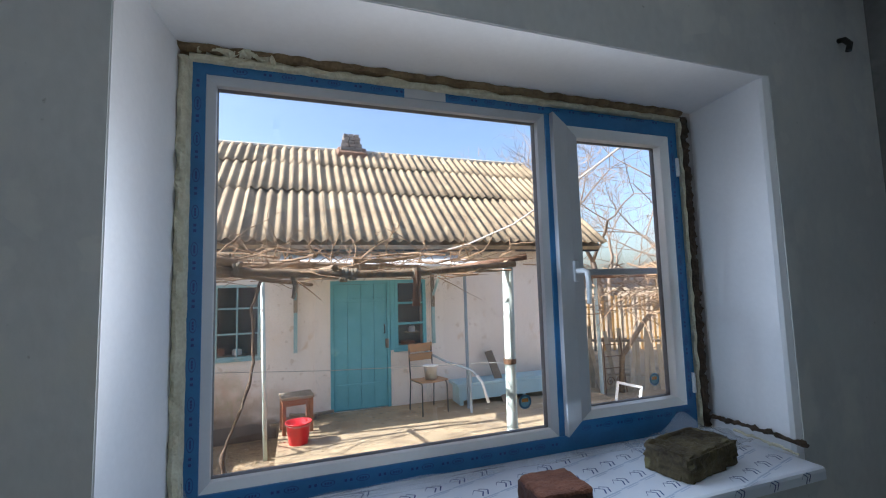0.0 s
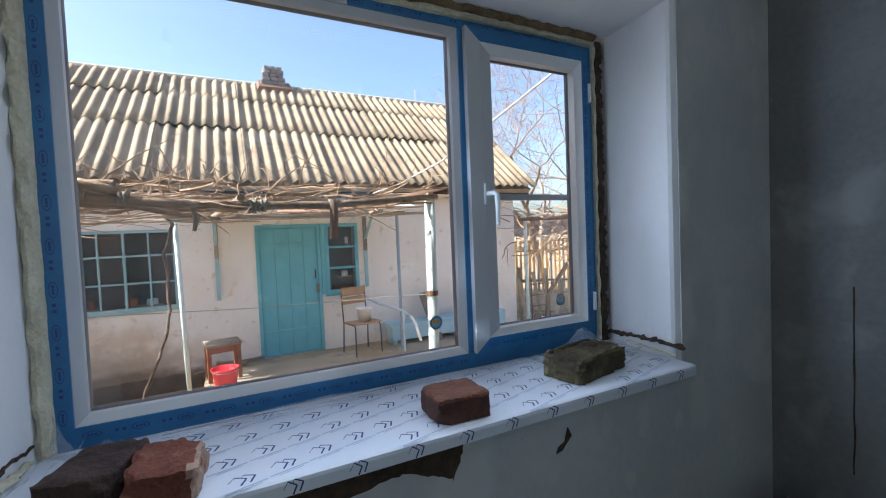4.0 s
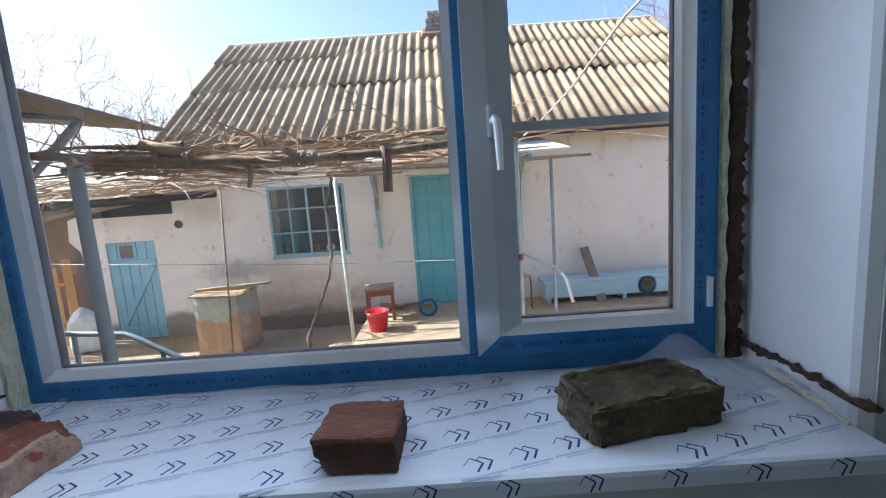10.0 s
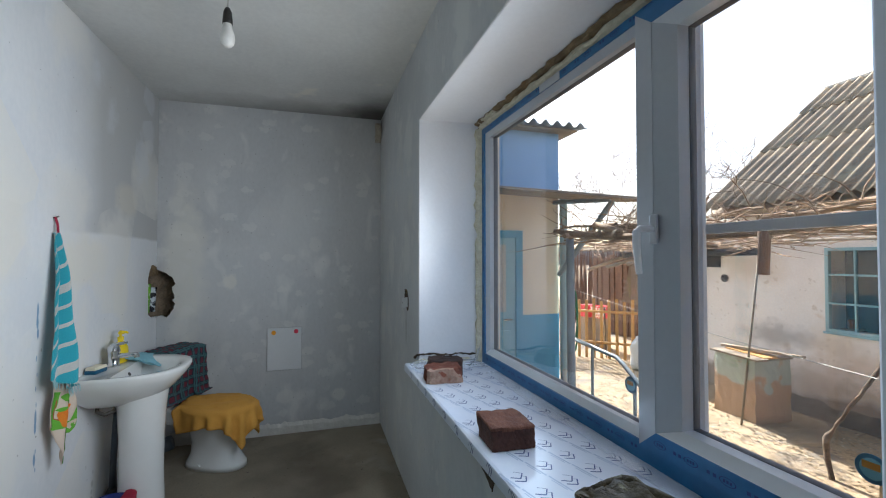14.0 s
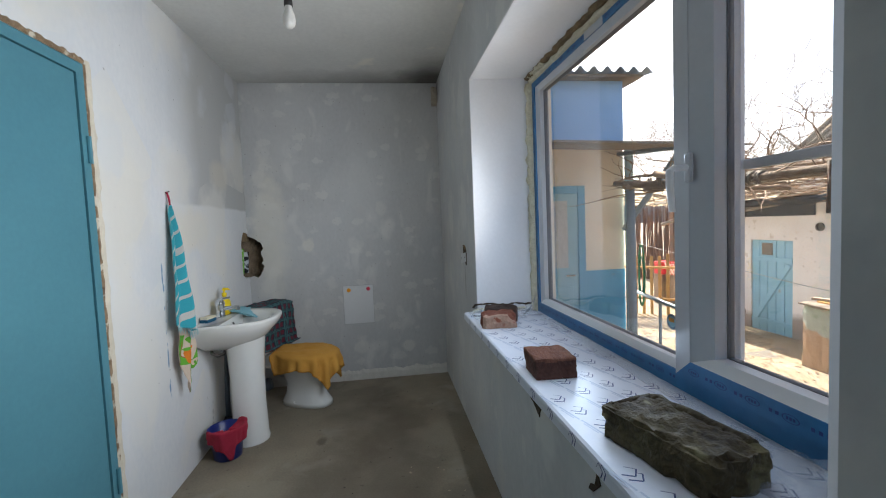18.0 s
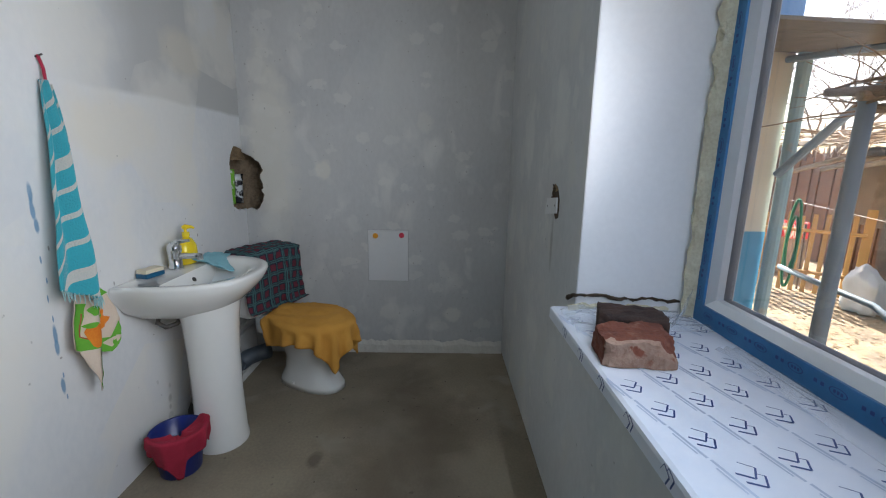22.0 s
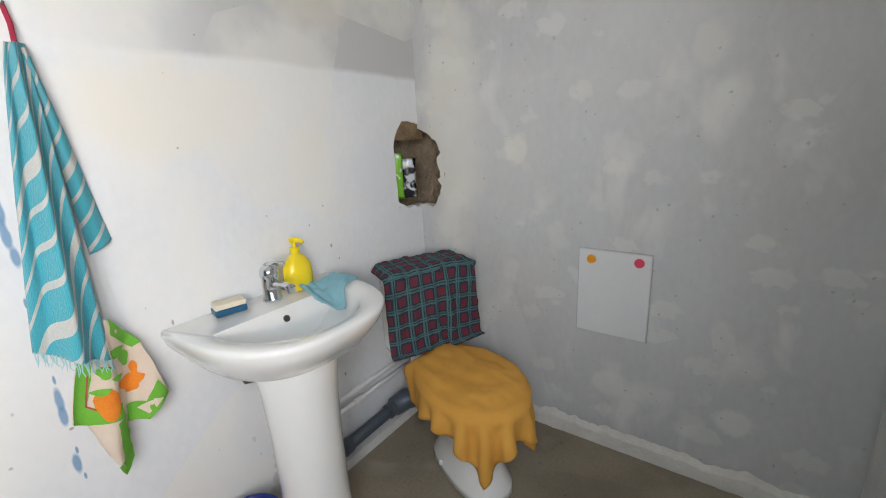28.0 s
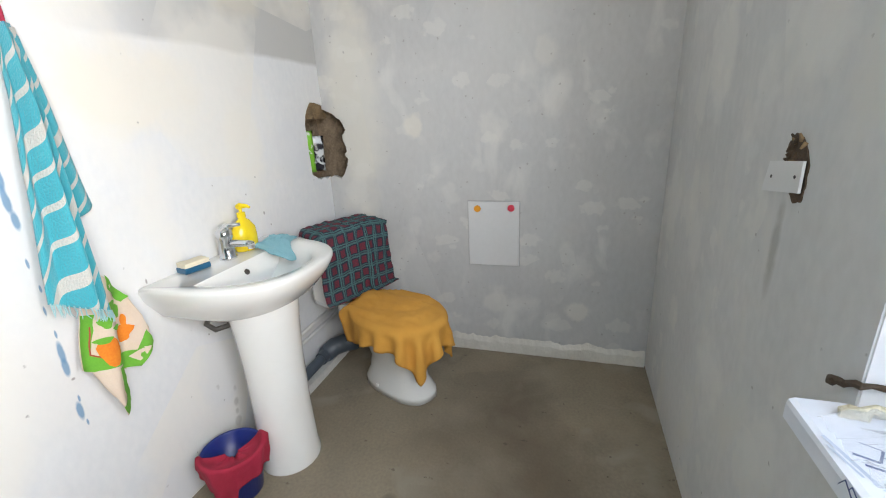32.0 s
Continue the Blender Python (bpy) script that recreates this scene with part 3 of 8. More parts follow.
overlay(WHITE_PUTTY, blotch(1.05, SOUTH, 1.42, (0.22, 0.3, 0.13), 0.6, 0.3), (0.80, 0.755, 0.66), 0.7)
overlay(WHITE_PUTTY, blotch(0.62, SOUTH, 1.22, (0.10, 0.3, 0.16), 0.6, 0.3), (0.82, 0.80, 0.74), 0.7)
overlay(WHITE_PUTTY, blotch(1.75, SOUTH, 1.55, (0.20, 0.3, 0.30), 0.6, 0.3), (0.78, 0.74, 0.65), 0.6)
overlay(WEST_PUTTY, blotch(0.0, -1.52, 1.35, (0.2, 0.14, 0.55), 0.5, 0.3), (0.68, 0.66, 0.60), 0.8)
overlay(WEST_PUTTY, blotch(0.0, -1.20, 1.25, (0.2, 0.05, 0.06), 0.5, 0.2), (0.70, 0.67, 0.60), 0.8)
overlay(WEST_PUTTY, blotch(0.0, -0.35, 0.28, (0.2, 0.06, 0.05), 0.5, 0.2), (0.68, 0.67, 0.63), 0.7)
overlay(WEST_PUTTY, blotch(0.0, -0.78, 0.30, (0.2, 0.07, 0.06), 0.5, 0.2), (0.66, 0.65, 0.62), 0.6)
overlay(WEST_PUTTY, blotch(0.0, -0.55, 1.55, (0.2, 0.05, 0.06), 0.5, 0.2), (0.62, 0.61, 0.58), 0.6)
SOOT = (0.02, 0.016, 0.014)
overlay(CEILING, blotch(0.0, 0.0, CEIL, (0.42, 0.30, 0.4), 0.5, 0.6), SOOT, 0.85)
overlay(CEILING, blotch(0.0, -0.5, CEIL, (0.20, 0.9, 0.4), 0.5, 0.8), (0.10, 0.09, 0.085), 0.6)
chunk = link("plaster_lump", rough_block(0.06, 0.05, 0.16, 5, 0.014, 21), mat("bare_plaster", (0.50, 0.45, 0.36), (0.36, 0.31, 0.24), 0.95, 20, 90, 0.5))
chunk.matrix_basis = pose(0.032, -0.027, CEIL - 0.205)
tagged(chunk, "lump of bare pale plaster in the sooty ceiling corner", "plaster lump", kind="structure")
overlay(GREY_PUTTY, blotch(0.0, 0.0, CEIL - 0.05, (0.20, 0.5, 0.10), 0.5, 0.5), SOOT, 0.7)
overlay(GREY_PUTTY, blotch(1.10, 0.0, 1.00, (0.016, 0.3, 0.09), 0.8, 0.5), (0.30, 0.29, 0.275), 0.6)
overlay(GREY_PUTTY, blotch(1.22, 0.0, 0.55, (0.07, 0.3, 0.12), 0.9, 0.3), (0.66, 0.655, 0.64), 0.7)
overlay(GREY_PUTTY, blotch(0.55, 0.0, 0.85, (0.06, 0.3, 0.10), 0.9, 0.3), (0.66, 0.655, 0.64), 0.7)
overlay(SCREED, blotch(1.3, -0.55, 0.0, (0.7, 0.22, 1), 0.6, 0.5), (0.13, 0.10, 0.07), 0.5)
overlay(SCREED, blotch(0.7, -0.75, 0.0, (0.35, 0.25, 1), 0.6, 0.5), (0.12, 0.095, 0.065), 0.45)
for sx, sy, sr in ((0.9, -0.45, 0.16), (1.6, -0.85, 0.2), (2.0, -0.5, 0.22), (0.45, -0.6, 0.12), (1.25, -0.7, 0.10), (2.6, -0.9, 0.3)):
    overlay(SCREED, blotch(sx, sy, 0.0, (sr * 1.6, sr, 1), 0.9, 0.6), (0.115, 0.085, 0.055), 0.5)
overlay(SCREED, blotch(1.1, -1.0, 0.0, (0.05, 0.03, 1), 0.4, 0.3), (0.08, 0.05, 0.035), 0.6)

for sx, sz, rr_ in ((0.950, 0.21, 0.014), (0.960, 0.12, 0.018), (1.016, 0.323, 0.006), (0.965, 0.05, 0.03), (0.94, 0.27, 0.010), (0.955, 0.165, 0.010)):
    overlay(WHITE_PUTTY, blotch(sx, SOUTH, sz, (rr_ * 0.8, 0.3, rr_ * 1.3), 0.9, 0.4), (0.10, 0.10, 0.11), 0.75)
smears(WEST_PUTTY, 5.2, 0.26, 0.32, (0.69, 0.68, 0.65), 0.32, (1, 1, 0.8), soft=0.07)
smears(WEST_PUTTY, 11.0, 0.30, 0.26, (0.71, 0.70, 0.66), 0.34, (1, 0.6, 1), shift=3.1)
smears(WEST_PUTTY, 1.6, 0.55, 0.5, (0.61, 0.61, 0.60), 0.40, (1, 1, 0.6), soft=0.16, shift=1.7)
smears(WEST_PUTTY, 30.0, 0.09, 0.10, (0.30, 0.29, 0.28), 0.6, shift=0.4)
smears(GREY_PUTTY, 5.4, 0.26, 0.45, (0.67, 0.665, 0.64), 0.55, (1, 1, 0.55))
smears(GREY_PUTTY, 11.0, 0.28, 0.35, (0.69, 0.685, 0.66), 0.50, (1, 1, 0.7), shift=2.3)
smears(GREY_PUTTY, 1.5, 0.55, 0.5, (0.50, 0.505, 0.51), 0.40, soft=0.16, shift=0.9)
smears(GREY_PUTTY, 30.0, 0.09, 0.10, (0.26, 0.25, 0.24), 0.6, shift=0.4)
smears(GREY_PUTTY, 3.1, 0.34, 0.42, (0.73, 0.725, 0.70), 0.6, (1, 1, 0.6), 0.4, 4.4, 0.09)
smears(WHITE_PUTTY, 1.9, 0.55, 0.5, (0.80, 0.775, 0.715), 0.55, soft=0.12, shift=0.6)
smears(WHITE_PUTTY, 4.0, 0.38, 0.45, (0.69, 0.71, 0.745), 0.40, (1, 1, 0.7), soft=0.10, shift=1.3)
smears(WHITE_PUTTY, 30.0, 0.09, 0.07, (0.27, 0.26, 0.26), 0.6, shift=2.4)
smears(SCREED, 4.0, 0.40, 0.45, (0.15, 0.118, 0.082), 0.25, (1, 0.7, 1), soft=0.2)
smears(SCREED, 26.0, 0.12, 0.14, (0.08, 0.06, 0.045), 0.55, (1, 0.5, 1), shift=1.1)
smears(SCREED, 3.0, 0.40, 0.4, (0.33, 0.29, 0.225), 0.30, soft=0.2, shift=2.2)

# skirting strip of smeared plaster on the end wall
sk = grid(190, 3, lambda u, v: (0.004 + (0.012 if v < 0.9 else 0) + 0.004 * noise.noise(Vector((u * 30, v * 3, 2))), -1.62 + u * 1.615, (0.088 + 0.030 * noise.noise(Vector((u * 14, 0, 0))) + 0.014 * noise.noise(Vector((u * 49, 0, 4)))) * v))
tagged(link("baseboard", sk, mat("smeared_plaster", (0.72, 0.70, 0.65), (0.60, 0.58, 0.54), 0.9, 8, 60, 0.4)), "smeared plaster strip along the foot of the wall", "baseboard", kind="structure")

# plastered window reveals: wedges that widen outwards
REV_Y = 0.335
reveal = thing("window_reveal", (0, 0, 0), "whitewashed plaster reveals of the window opening", "window reveal", kind="structure")
part("side", prism([(OPEN_L - 0.010, 0.003), (OPEN_L + 0.003, 0.003), (BACK_L, REV_Y), (OPEN_L - 0.010, REV_Y)], 0.80, 2.2105, lambda u, v, d: (u, v, d)), REVEAL, reveal)
part("side", prism([(BACK_R + 0.010, 0.003), (OPEN_R - 0.003, 0.003), (OPEN_R - 0.022, 0.012), (OPEN_R - 0.030, 0.024), (BACK_R, REV_Y), (BACK_R + 0.010, REV_Y)], 0.80, 2.2105, lambda u, v, d: (u, v, d)), REVEAL, reveal)
part("head", prism([(0.003, 2.225), (0.003, 2.211), (REV_Y, 2.203), (REV_Y, 2.225)], OPEN_L - 0.009, BACK_R + 0.009, lambda u, v, d: (d, u, v)), REVEAL, reveal)

# torn masonry and foam round the frame
seam = thing("foam_seam", (0, 0, 0), "cream foam and torn brown adobe round the window frame", "foam seam", kind="structure")


def seam_strip(a, b, width, y0, seed, material, name, amp=0.018, lump=0.02, n=70):
    """A torn band between the frame and the reveal; a and b are (x, z), the width lies to the left of the way from a to b."""
    outer = ragged(a, b, n, amp, seed)
    av, bv = Vector(a), Vector(b)
    d = (bv - av).normalized()
    s = Vector((-d.y, d.x))
    bm = bmesh.new()
    rows = []
    for i in range(n + 1):
        p0 = av.lerp(bv, i / n) - s * 0.012
        p1 = outer[i] + s * width
        rows.append([bm.verts.new((q.x, y0 - lump * max(0.0, math.sin(math.pi * k / 4)) * (0.7 + 0.6 * noise.noise(Vector((i * 0.33, k, seed)))) + (0.03 if k in (0, 4) else 0.0), q.y)) for k, q in ((k, p0.lerp(p1, k / 4)) for k in range(5))])
    for r, t in zip(rows, rows[1:]):
        for k in range(4):
            bm.faces.new((r[k], r[k + 1], t[k + 1], t[k]))
    return part(name, bm, material, seam)


FX0, FX1, FZ0, FZ1 = 1.518, 3.395, 0.858, 2.166
seam_strip((FX0, FZ0), (FX0, FZ1), 0.034, 0.338, 1, FOAM, "foam", 0.010, 0.034)
seam_strip((FX0 - 0.040, FZ0), (FX0 - 0.040, FZ1 + 0.02), 0.003, 0.338, 2, ADOBE, "torn_adobe", 0.010, 0.030)
seam_strip((FX0, FZ1), (FX1, FZ1 - 0.004), 0.020, 0.345, 3, FOAM, "foam", 0.016, 0.028)
seam_strip((FX0 - 0.03, FZ1 + 0.026), (FX1, FZ1 + 0.014), 0.026, 0.335, 4, ADOBE, "torn_adobe", 0.022, 0.035, 110)
seam_strip((FX1, FZ1), (FX1, FZ0), 0.014, 0.343, 5, FOAM, "foam", 0.010, 0.018)
# this dark strip paints the shadow of the deep gap beside the frame
seam_strip((FX1 + 0.018, FZ1 + 0.02), (FX1 + 0.020, FZ0), 0.037, 0.347, 6, ADOBE_AND_GAP_SHADE, "torn_adobe", 0.034, 0.016, 160)


def ridge(pts, r, seed, material, name, squash=0.6):
    """A lumpy bead laid along points."""
    pts = [Vector(p) for p in pts]
    fine = []
    for a, b in zip(pts, pts[1:]):
        k = max(2, int((b - a).length / 0.012))
        fine += [a.lerp(b, i / k) for i in range(k)]
    fine.append(pts[-1])
    fine = [p + noise.noise_vector(p * 22 + Vector((seed, 0, 0))) * r * 0.6 for p in fine]
    bm = rod(fine, [r * (0.55 + 0.7 * abs(noise.noise(p * 30 + Vector((0, seed, 0))))) for p in fine], 7)
    for v in bm.verts:
        v.co += noise.noise_vector(v.co * 55 + Vector((seed, 3, 0))) * r * 0.95 + noise.noise_vector(v.co * 140) * r * 0.4
        v.co.z -= 0.25 * r
    return part(name, bm, material, seam)


ridge([(1.490, 0.32, 0.902), (1.472, 0.15, 0.905), (1.452, 0.0, 0.908), (1.436, -0.012, 0.900), (1.402, -0.013, 0.880)], 0.007, 1, ADOBE_AND_GAP_SHADE, "torn_adobe")
ridge([(1.492, 0.28, 0.872), (1.474, 0.05, 0.880), (1.462, -0.03, 0.872)], 0.012, 2, FOAM, "foam")
ridge([(3.455, 0.33, 0.905), (3.446, 0.15, 0.912), (3.430, 0.01, 0.918), (3.446, -0.010, 0.912), (3.476, -0.010, 0.898)], 0.011, 3, ADOBE_AND_GAP_SHADE, "torn_adobe")
ridge([(3.432, 0.22, 0.885), (3.400, 0.02, 0.890), (3.396, -0.03, 0.884)], 0.006, 4, FOAM, "foam")
ridge([(FX0 + 0.02, 0.33, 2.20), (1.75, 0.325, 2.195)], 0.02, 8, FOAM, "foam")

# ---- the window ----
window = thing("window_1", (0, 0, 0), "new white plastic window with blue protective film on its frame", "window", kind="structure")


def frame_bar(name, x0, x1, z0, z1, y0, y1, material, parent, bevel=0.004):
    return part(name, cube(x0, x1, y0, y1, z0, z1, bevel), material, parent)


def ring(name, x0, x1, z0, z1, w, y0, y1, materials, parent, slope=0.0):
    """A mitred frame of four bars, w wide: left, right, bottom, top; slope sinks its inner edge."""
    bars = []
    out = [(x0, z0), (x1, z0), (x1, z1), (x0, z1)]
    inn = [(x0 + w[0], z0 + w[2]), (x1 - w[1], z0 + w[2]), (x1 - w[1], z1 - w[3]), (x0 + w[0], z1 - w[3])]
    for k, (label, mi) in enumerate((("bottom_rail", 2), ("stile", 1), ("top_rail", 3), ("stile", 0))):
        j = (k + 1) % 4
        bm = bmesh.new()
        f = [bm.verts.new((p[0], y0 + s, p[1])) for p, s in ((out[k], 0), (out[j], 0), (inn[j], slope), (inn[k], slope))]
        b = [bm.verts.new((p[0], y1, p[1])) for p in (out[k], out[j], inn[j], inn[k])]
        bm.faces.new(f)
        bm.faces.new(b[::-1])
        for a in range(4):
            c = (a + 1) % 4
            bm.faces.new((f[a], b[a], b[c], f[c]))
        bars.append(part(label if not name else name + "_" + label, bm, materials[mi], parent))
    return bars


ring("frame", FX0, FX1, FZ0, FZ1, (0.042, 0.046, 0.055, 0.036), 0.345, 0.415, [FILM_BLUE] * 4, window)
frame_bar("mullion", 2.728, 2.760, FZ0 + 0.055, FZ1 - 0.036, 0.347, 0.415, FILM_BLUE, window)
# white plastic: stiles and top painted grey for shade, bottom rail white for light
ring("bead", FX0 + 0.042, 2.728, FZ0 + 0.055, FZ1 - 0.036, (0.024, 0.022, 0.024, 0.024), 0.352, 0.42, [GREY_AND_SHADED_UPVC, GREY_AND_SHADED_UPVC, UPVC, GREY_AND_SHADED_UPVC], window, 0.016)
ring("gasket", 1.581, 2.709, 0.934, 2.109, (0.0035, 0.0035, 0.0035, 0.0035), 0.390, 0.418, [GASKET] * 4, window)
pane = part("pane", cube(1.578, 2.712, 0.399, 0.403, 0.930, 2.113), GLASS, window)
pane.visible_shadow = False
# the sash's left stile and bead carry their shade as grey
sash = ring("sash", 2.749, 3.347, 0.915, 2.132, (0.060, 0.030, 0.052, 0.050), 0.322, 0.40, [GREY_AND_SHADED_UPVC, FILM_BLUE, FILM_BLUE, FILM_BLUE], window)
ring("sash_bead", 2.809, 3.317, 0.967, 2.082, (0.062, 0.022, 0.025, 0.034), 0.324, 0.41, [GREY_AND_SHADED_UPVC, UPVC, UPVC, UPVC], window, 0.024)
ring("gasket", 2.869, 3.297, 0.990, 2.050, (0.0035, 0.0035, 0.0035, 0.0035), 0.385, 0.408, [GASKET] * 4, window)
pane2 = part("pane", cube(2.866, 3.300, 0.395, 0.399, 0.986, 2.054), GLASS, window)
pane2.visible_shadow = False
# lever handle on the sash
hb = bmesh.new()
box(hb, 2.803, 2.829, 0.311, 0.323, 1.475, 1.555, 0.006)
lever = part("handle", hb, GREY_AND_SHADED_UPVC, window)
part("lever", rod([(2.816, 0.312, 1.515), (2.816, 0.272, 1.515), (2.819, 0.258, 1.507), (2.821, 0.256, 1.47), (2.823, 0.262, 1.395)], [0.009, 0.009, 0.010, 0.010, 0.008], 10), UPVC, lever)
for hz in (1.05, 1.95):
    part("hinge", cube(3.349, 3.363, 0.315, 0.340, hz - 0.04, hz + 0.04, 0.004), UPVC, window)
# clip plate of bare plastic on the top rail
part("joint_cover", cube(2.17, 2.32, 0.3425, 0.346, FZ1 - 0.038, FZ1 - 0.002), GREY_AND_SHADED_UPVC, window)


def film_marks(x0, x1, z0, z1, y, n, along):
    """Printed ovals and dashes on the protective film."""
    for k in range(n):
        t = (k + 0.5) / n
        x, z = (x0 + (x1 - x0) * t, (z0 + z1) / 2) if along == "x" else ((x0 + x1) / 2, z0 + (z1 - z0) * t)
        bm = bmesh.new()
        if k % 2 == 0:
            a, b = (0.021, 0.0095) if along == "x" else (0.0095, 0.021)
            q = [[bm.verts.new((x + a * f * math.cos(w), y, z + b * f * math.sin(w))) for w in (2 * math.pi * i / 20 for i in range(20))] for f in (1.0, 0.86)]
            for i in range(20):
                j = (i + 1) % 20
                bm.faces.new((q[0][i], q[0][j], q[1][j], q[1][i]))
            for i in range(3):
                u = (i - 1) * 0.008
                p = (x + u, z) if along == "x" else (x, z + u)
                box(bm, p[0] - 0.0025, p[0] + 0.0025, y - 0.0002, y + 0.0002, p[1] - 0.0035, p[1] + 0.0035)
        else:
            for i in range(2):
                u = i * 0.016
                p = (x + u, z) if along == "x" else (x, z + u)
                box(bm, p[0] - 0.004, p[0] + 0.004, y - 0.0002, y + 0.0002, p[1] - 0.004, p[1] + 0.004)
        part("print", bm, FILM_MARK, window)


film_marks(FX0 + 0.05, 2.72, FZ0 + 0.010, FZ0 + 0.054, 0.3442, 22, "x")
film_marks(FX0, FX0 + 0.042, FZ0 + 0.06, FZ1 - 0.05, 0.3442, 22, "z")
film_marks(2.80, 3.33, 0.917, 0.965, 0.3212, 11, "x")
film_marks(3.318, 3.346, 0.98, 2.07, 0.3212, 20, "z")
film_marks(FX0 + 0.1, 3.3, FZ1 - 0.034, FZ1 - 0.004, 0.3442, 24, "x")
# round makers' stickers on the panes: plain rings of colour
STICK_BLUE = mat("sticker_blue", (0.10, 0.27, 0.42), None, 0.3, 9, 60, 0.0)
STICK_ORANGE = mat("sticker_orange", (0.90, 0.38, 0.06), None, 0.3, 9, 60, 0.0)
STICK_AQUA = mat("sticker_aqua", (0.35, 0.70, 0.78), None, 0.3, 9, 60, 0.0)
for sx, sz, sy in ((2.622, 1.036, 0.4065), (3.232, 1.060, 0.4025)):
    st = tagged(new("sticker"), "small round printed sticker on the window pane", "sticker", "stickers on the panes")
    st.matrix_basis = pose(sx, sy, sz, 90, 0, 0)
    part("disc", turned([(0, 0), (0.026, 0), (0.026, 0.0012), (0, 0.0012)], 28), STICK_BLUE, st)
    part("picture", turned([(0, 0.0014), (0.019, 0.0014), (0.019, 0.0018), (0, 0.0018)], 24, at=(0, 0, 0)), STICK_AQUA, st)
    bmw = bmesh.new()
    box(bmw, -0.015, 0.012, -0.001, 0.012, 0.0019, 0.0022, 0.0)
    part("picture", bmw, STICK_ORANGE, st)

# ---- sill board with printed film ----
SILL_Z, SILL_F = 0.857, -0.078
sill = thing("window_sill", (0, 0, 0), "white plastic sill board in printed protective film", "window sill", kind="structure")
prof = [(0.36, 0.828), (0.36, SILL_Z), (SILL_F + 0.010, SILL_Z), (SILL_F + 0.002, SILL_Z - 0.004), (SILL_F, SILL_Z - 0.012), (SILL_F, SILL_Z - 0.038), (SILL_F + 0.018, SILL_Z - 0.038), (SILL_F + 0.018, 0.828)]
board = prism(prof, 1.428, 3.436, lambda u, v, d: (d, u, v))
part("board", board, SILL_WHITE, sill)
# printed chevron pairs in rows, pale bars of writing under each


def sill_mark(x, y, s=0.017, front=False, thin=0.0048):
    bm = bmesh.new()
    pale = bmesh.new()

    def stroke(target, pts, w):
        for (ax, ay), (bx, by) in zip(pts, pts[1:]):
            d = Vector((bx - ax, by - ay)).normalized()
            n = Vector((-d.y, d.x)) * w / 2
            q = [Vector((ax, ay)) + n, Vector((bx, by)) + n, Vector((bx, by)) - n, Vector((ax, ay)) - n]
            vs = [target.verts.new((p.x, SILL_F - 0.0006, SILL_Z - 0.020 + p.y) if front else (p.x, p.y, SILL_Z + 0.0006)) for p in q]
            target.faces.new(vs)
    oy = 0.0 if front else y
    for pts in (((-1.27, -0.10), (-0.68, 0.88), (0.44, 0.15), (-0.10, -0.98)), ((-0.10, 0.44), (0.15, 1.02), (1.27, 0.44), (0.78, -0.78))):
        p = [(x + s * u, oy + s * v) for u, v in pts]
        stroke(bm, p[:2], thin * 0.3)
        stroke(bm, p[1:3], thin * 0.6)
        stroke(bm, p[2:], thin * 0.8)
    if not front:
        stroke(pale, [(x - s * 1.5, y - s * 1.9), (x + s * 2.4, y - s * 0.95)], 0.0055)
        stroke(pale, [(x - s * 0.6, y - s * 2.05), (x + s * 1.9, y - s * 1.42)], 0.0035)
    part("printed_mark", bm, SILL_MARK, sill)
    if not front:
        part("printed_bar", pale, SILL_PALE, sill)
    else:
        pale.free()


# the print runs askew to the board
for j in range(-6, 8):
    for i in range(-16, 14):
        xx, yy = 2.639 + 0.088 * i - 0.037 * j, 0.158 + 0.0237 * i + 0.097 * j
        if 1.53 < xx < 3.37 and -0.044 < yy < 0.312:
            sill_mark(xx, yy, 0.0215, False, 0.0056)
for i in range(13):
    sill_mark(1.60 + i * 0.145, 0, 0.0165, True)
# loose clear film rumpled at the ends and along the back
def rumple(x0, x1, y0, y1, h, seed):
    return grid(26, 12, lambda u, v: (x0 + (x1 - x0) * u, y0 + (y1 - y0) * v, SILL_Z + 0.002 + h * abs(noise.noise(Vector((u * 4.3, v * 3.1, seed)))) + h * 0.5 * abs(noise.noise(Vector((u * 11, v * 9, seed)))) ), 0.0006)


part("loose_film", rumple(1.475, 1.66, -0.06, 0.33, 0.035, 2), CLEAR_FILM, sill, "loose crumpled clear film", True)
part("loose_film", rumple(3.10, 3.44, 0.15, 0.33, 0.03, 5), CLEAR_FILM, sill, "loose crumpled clear film", True)
part("loose_film", rumple(1.75, 3.05, 0.27, 0.335, 0.016, 7), CLEAR_FILM, sill, "loose crumpled clear film", True)
for f in sill.children:
    if f.name.startswith("loose_film"):
        f.visible_shadow = False
part("loose_film", grid(16, 14, lambda u, v: (1.50 + 0.09 * u + 0.02 * v, 0.335 - 0.10 * u - 0.01 * noise.noise(Vector((u * 5, v * 5, 1))), SILL_Z + 0.005 + 0.10 * v * (1 - u) ** 1.5 + 0.01 * noise.noise(Vector((u * 6, v * 6, 3)))), 0.0006), CLEAR_FILM, sill, "film pulled up at the corner", True).visible_shadow = False

part("loose_film", grid(22, 16, lambda u, v: (2.98 + 0.40 * u + 0.03 * noise.noise(Vector((u * 4, v * 3, 8))), 0.318 - 0.20 * v, SILL_Z + 0.004 + 0.085 * (1 - v) ** 1.6 * math.exp(-((u - 0.72) / 0.20) ** 2) + 0.008 * abs(noise.noise(Vector((u * 7, v * 7, 2))))), 0.0006), CLEAR_FILM, sill, "clear film tented up at the sash corner", True).visible_shadow = False

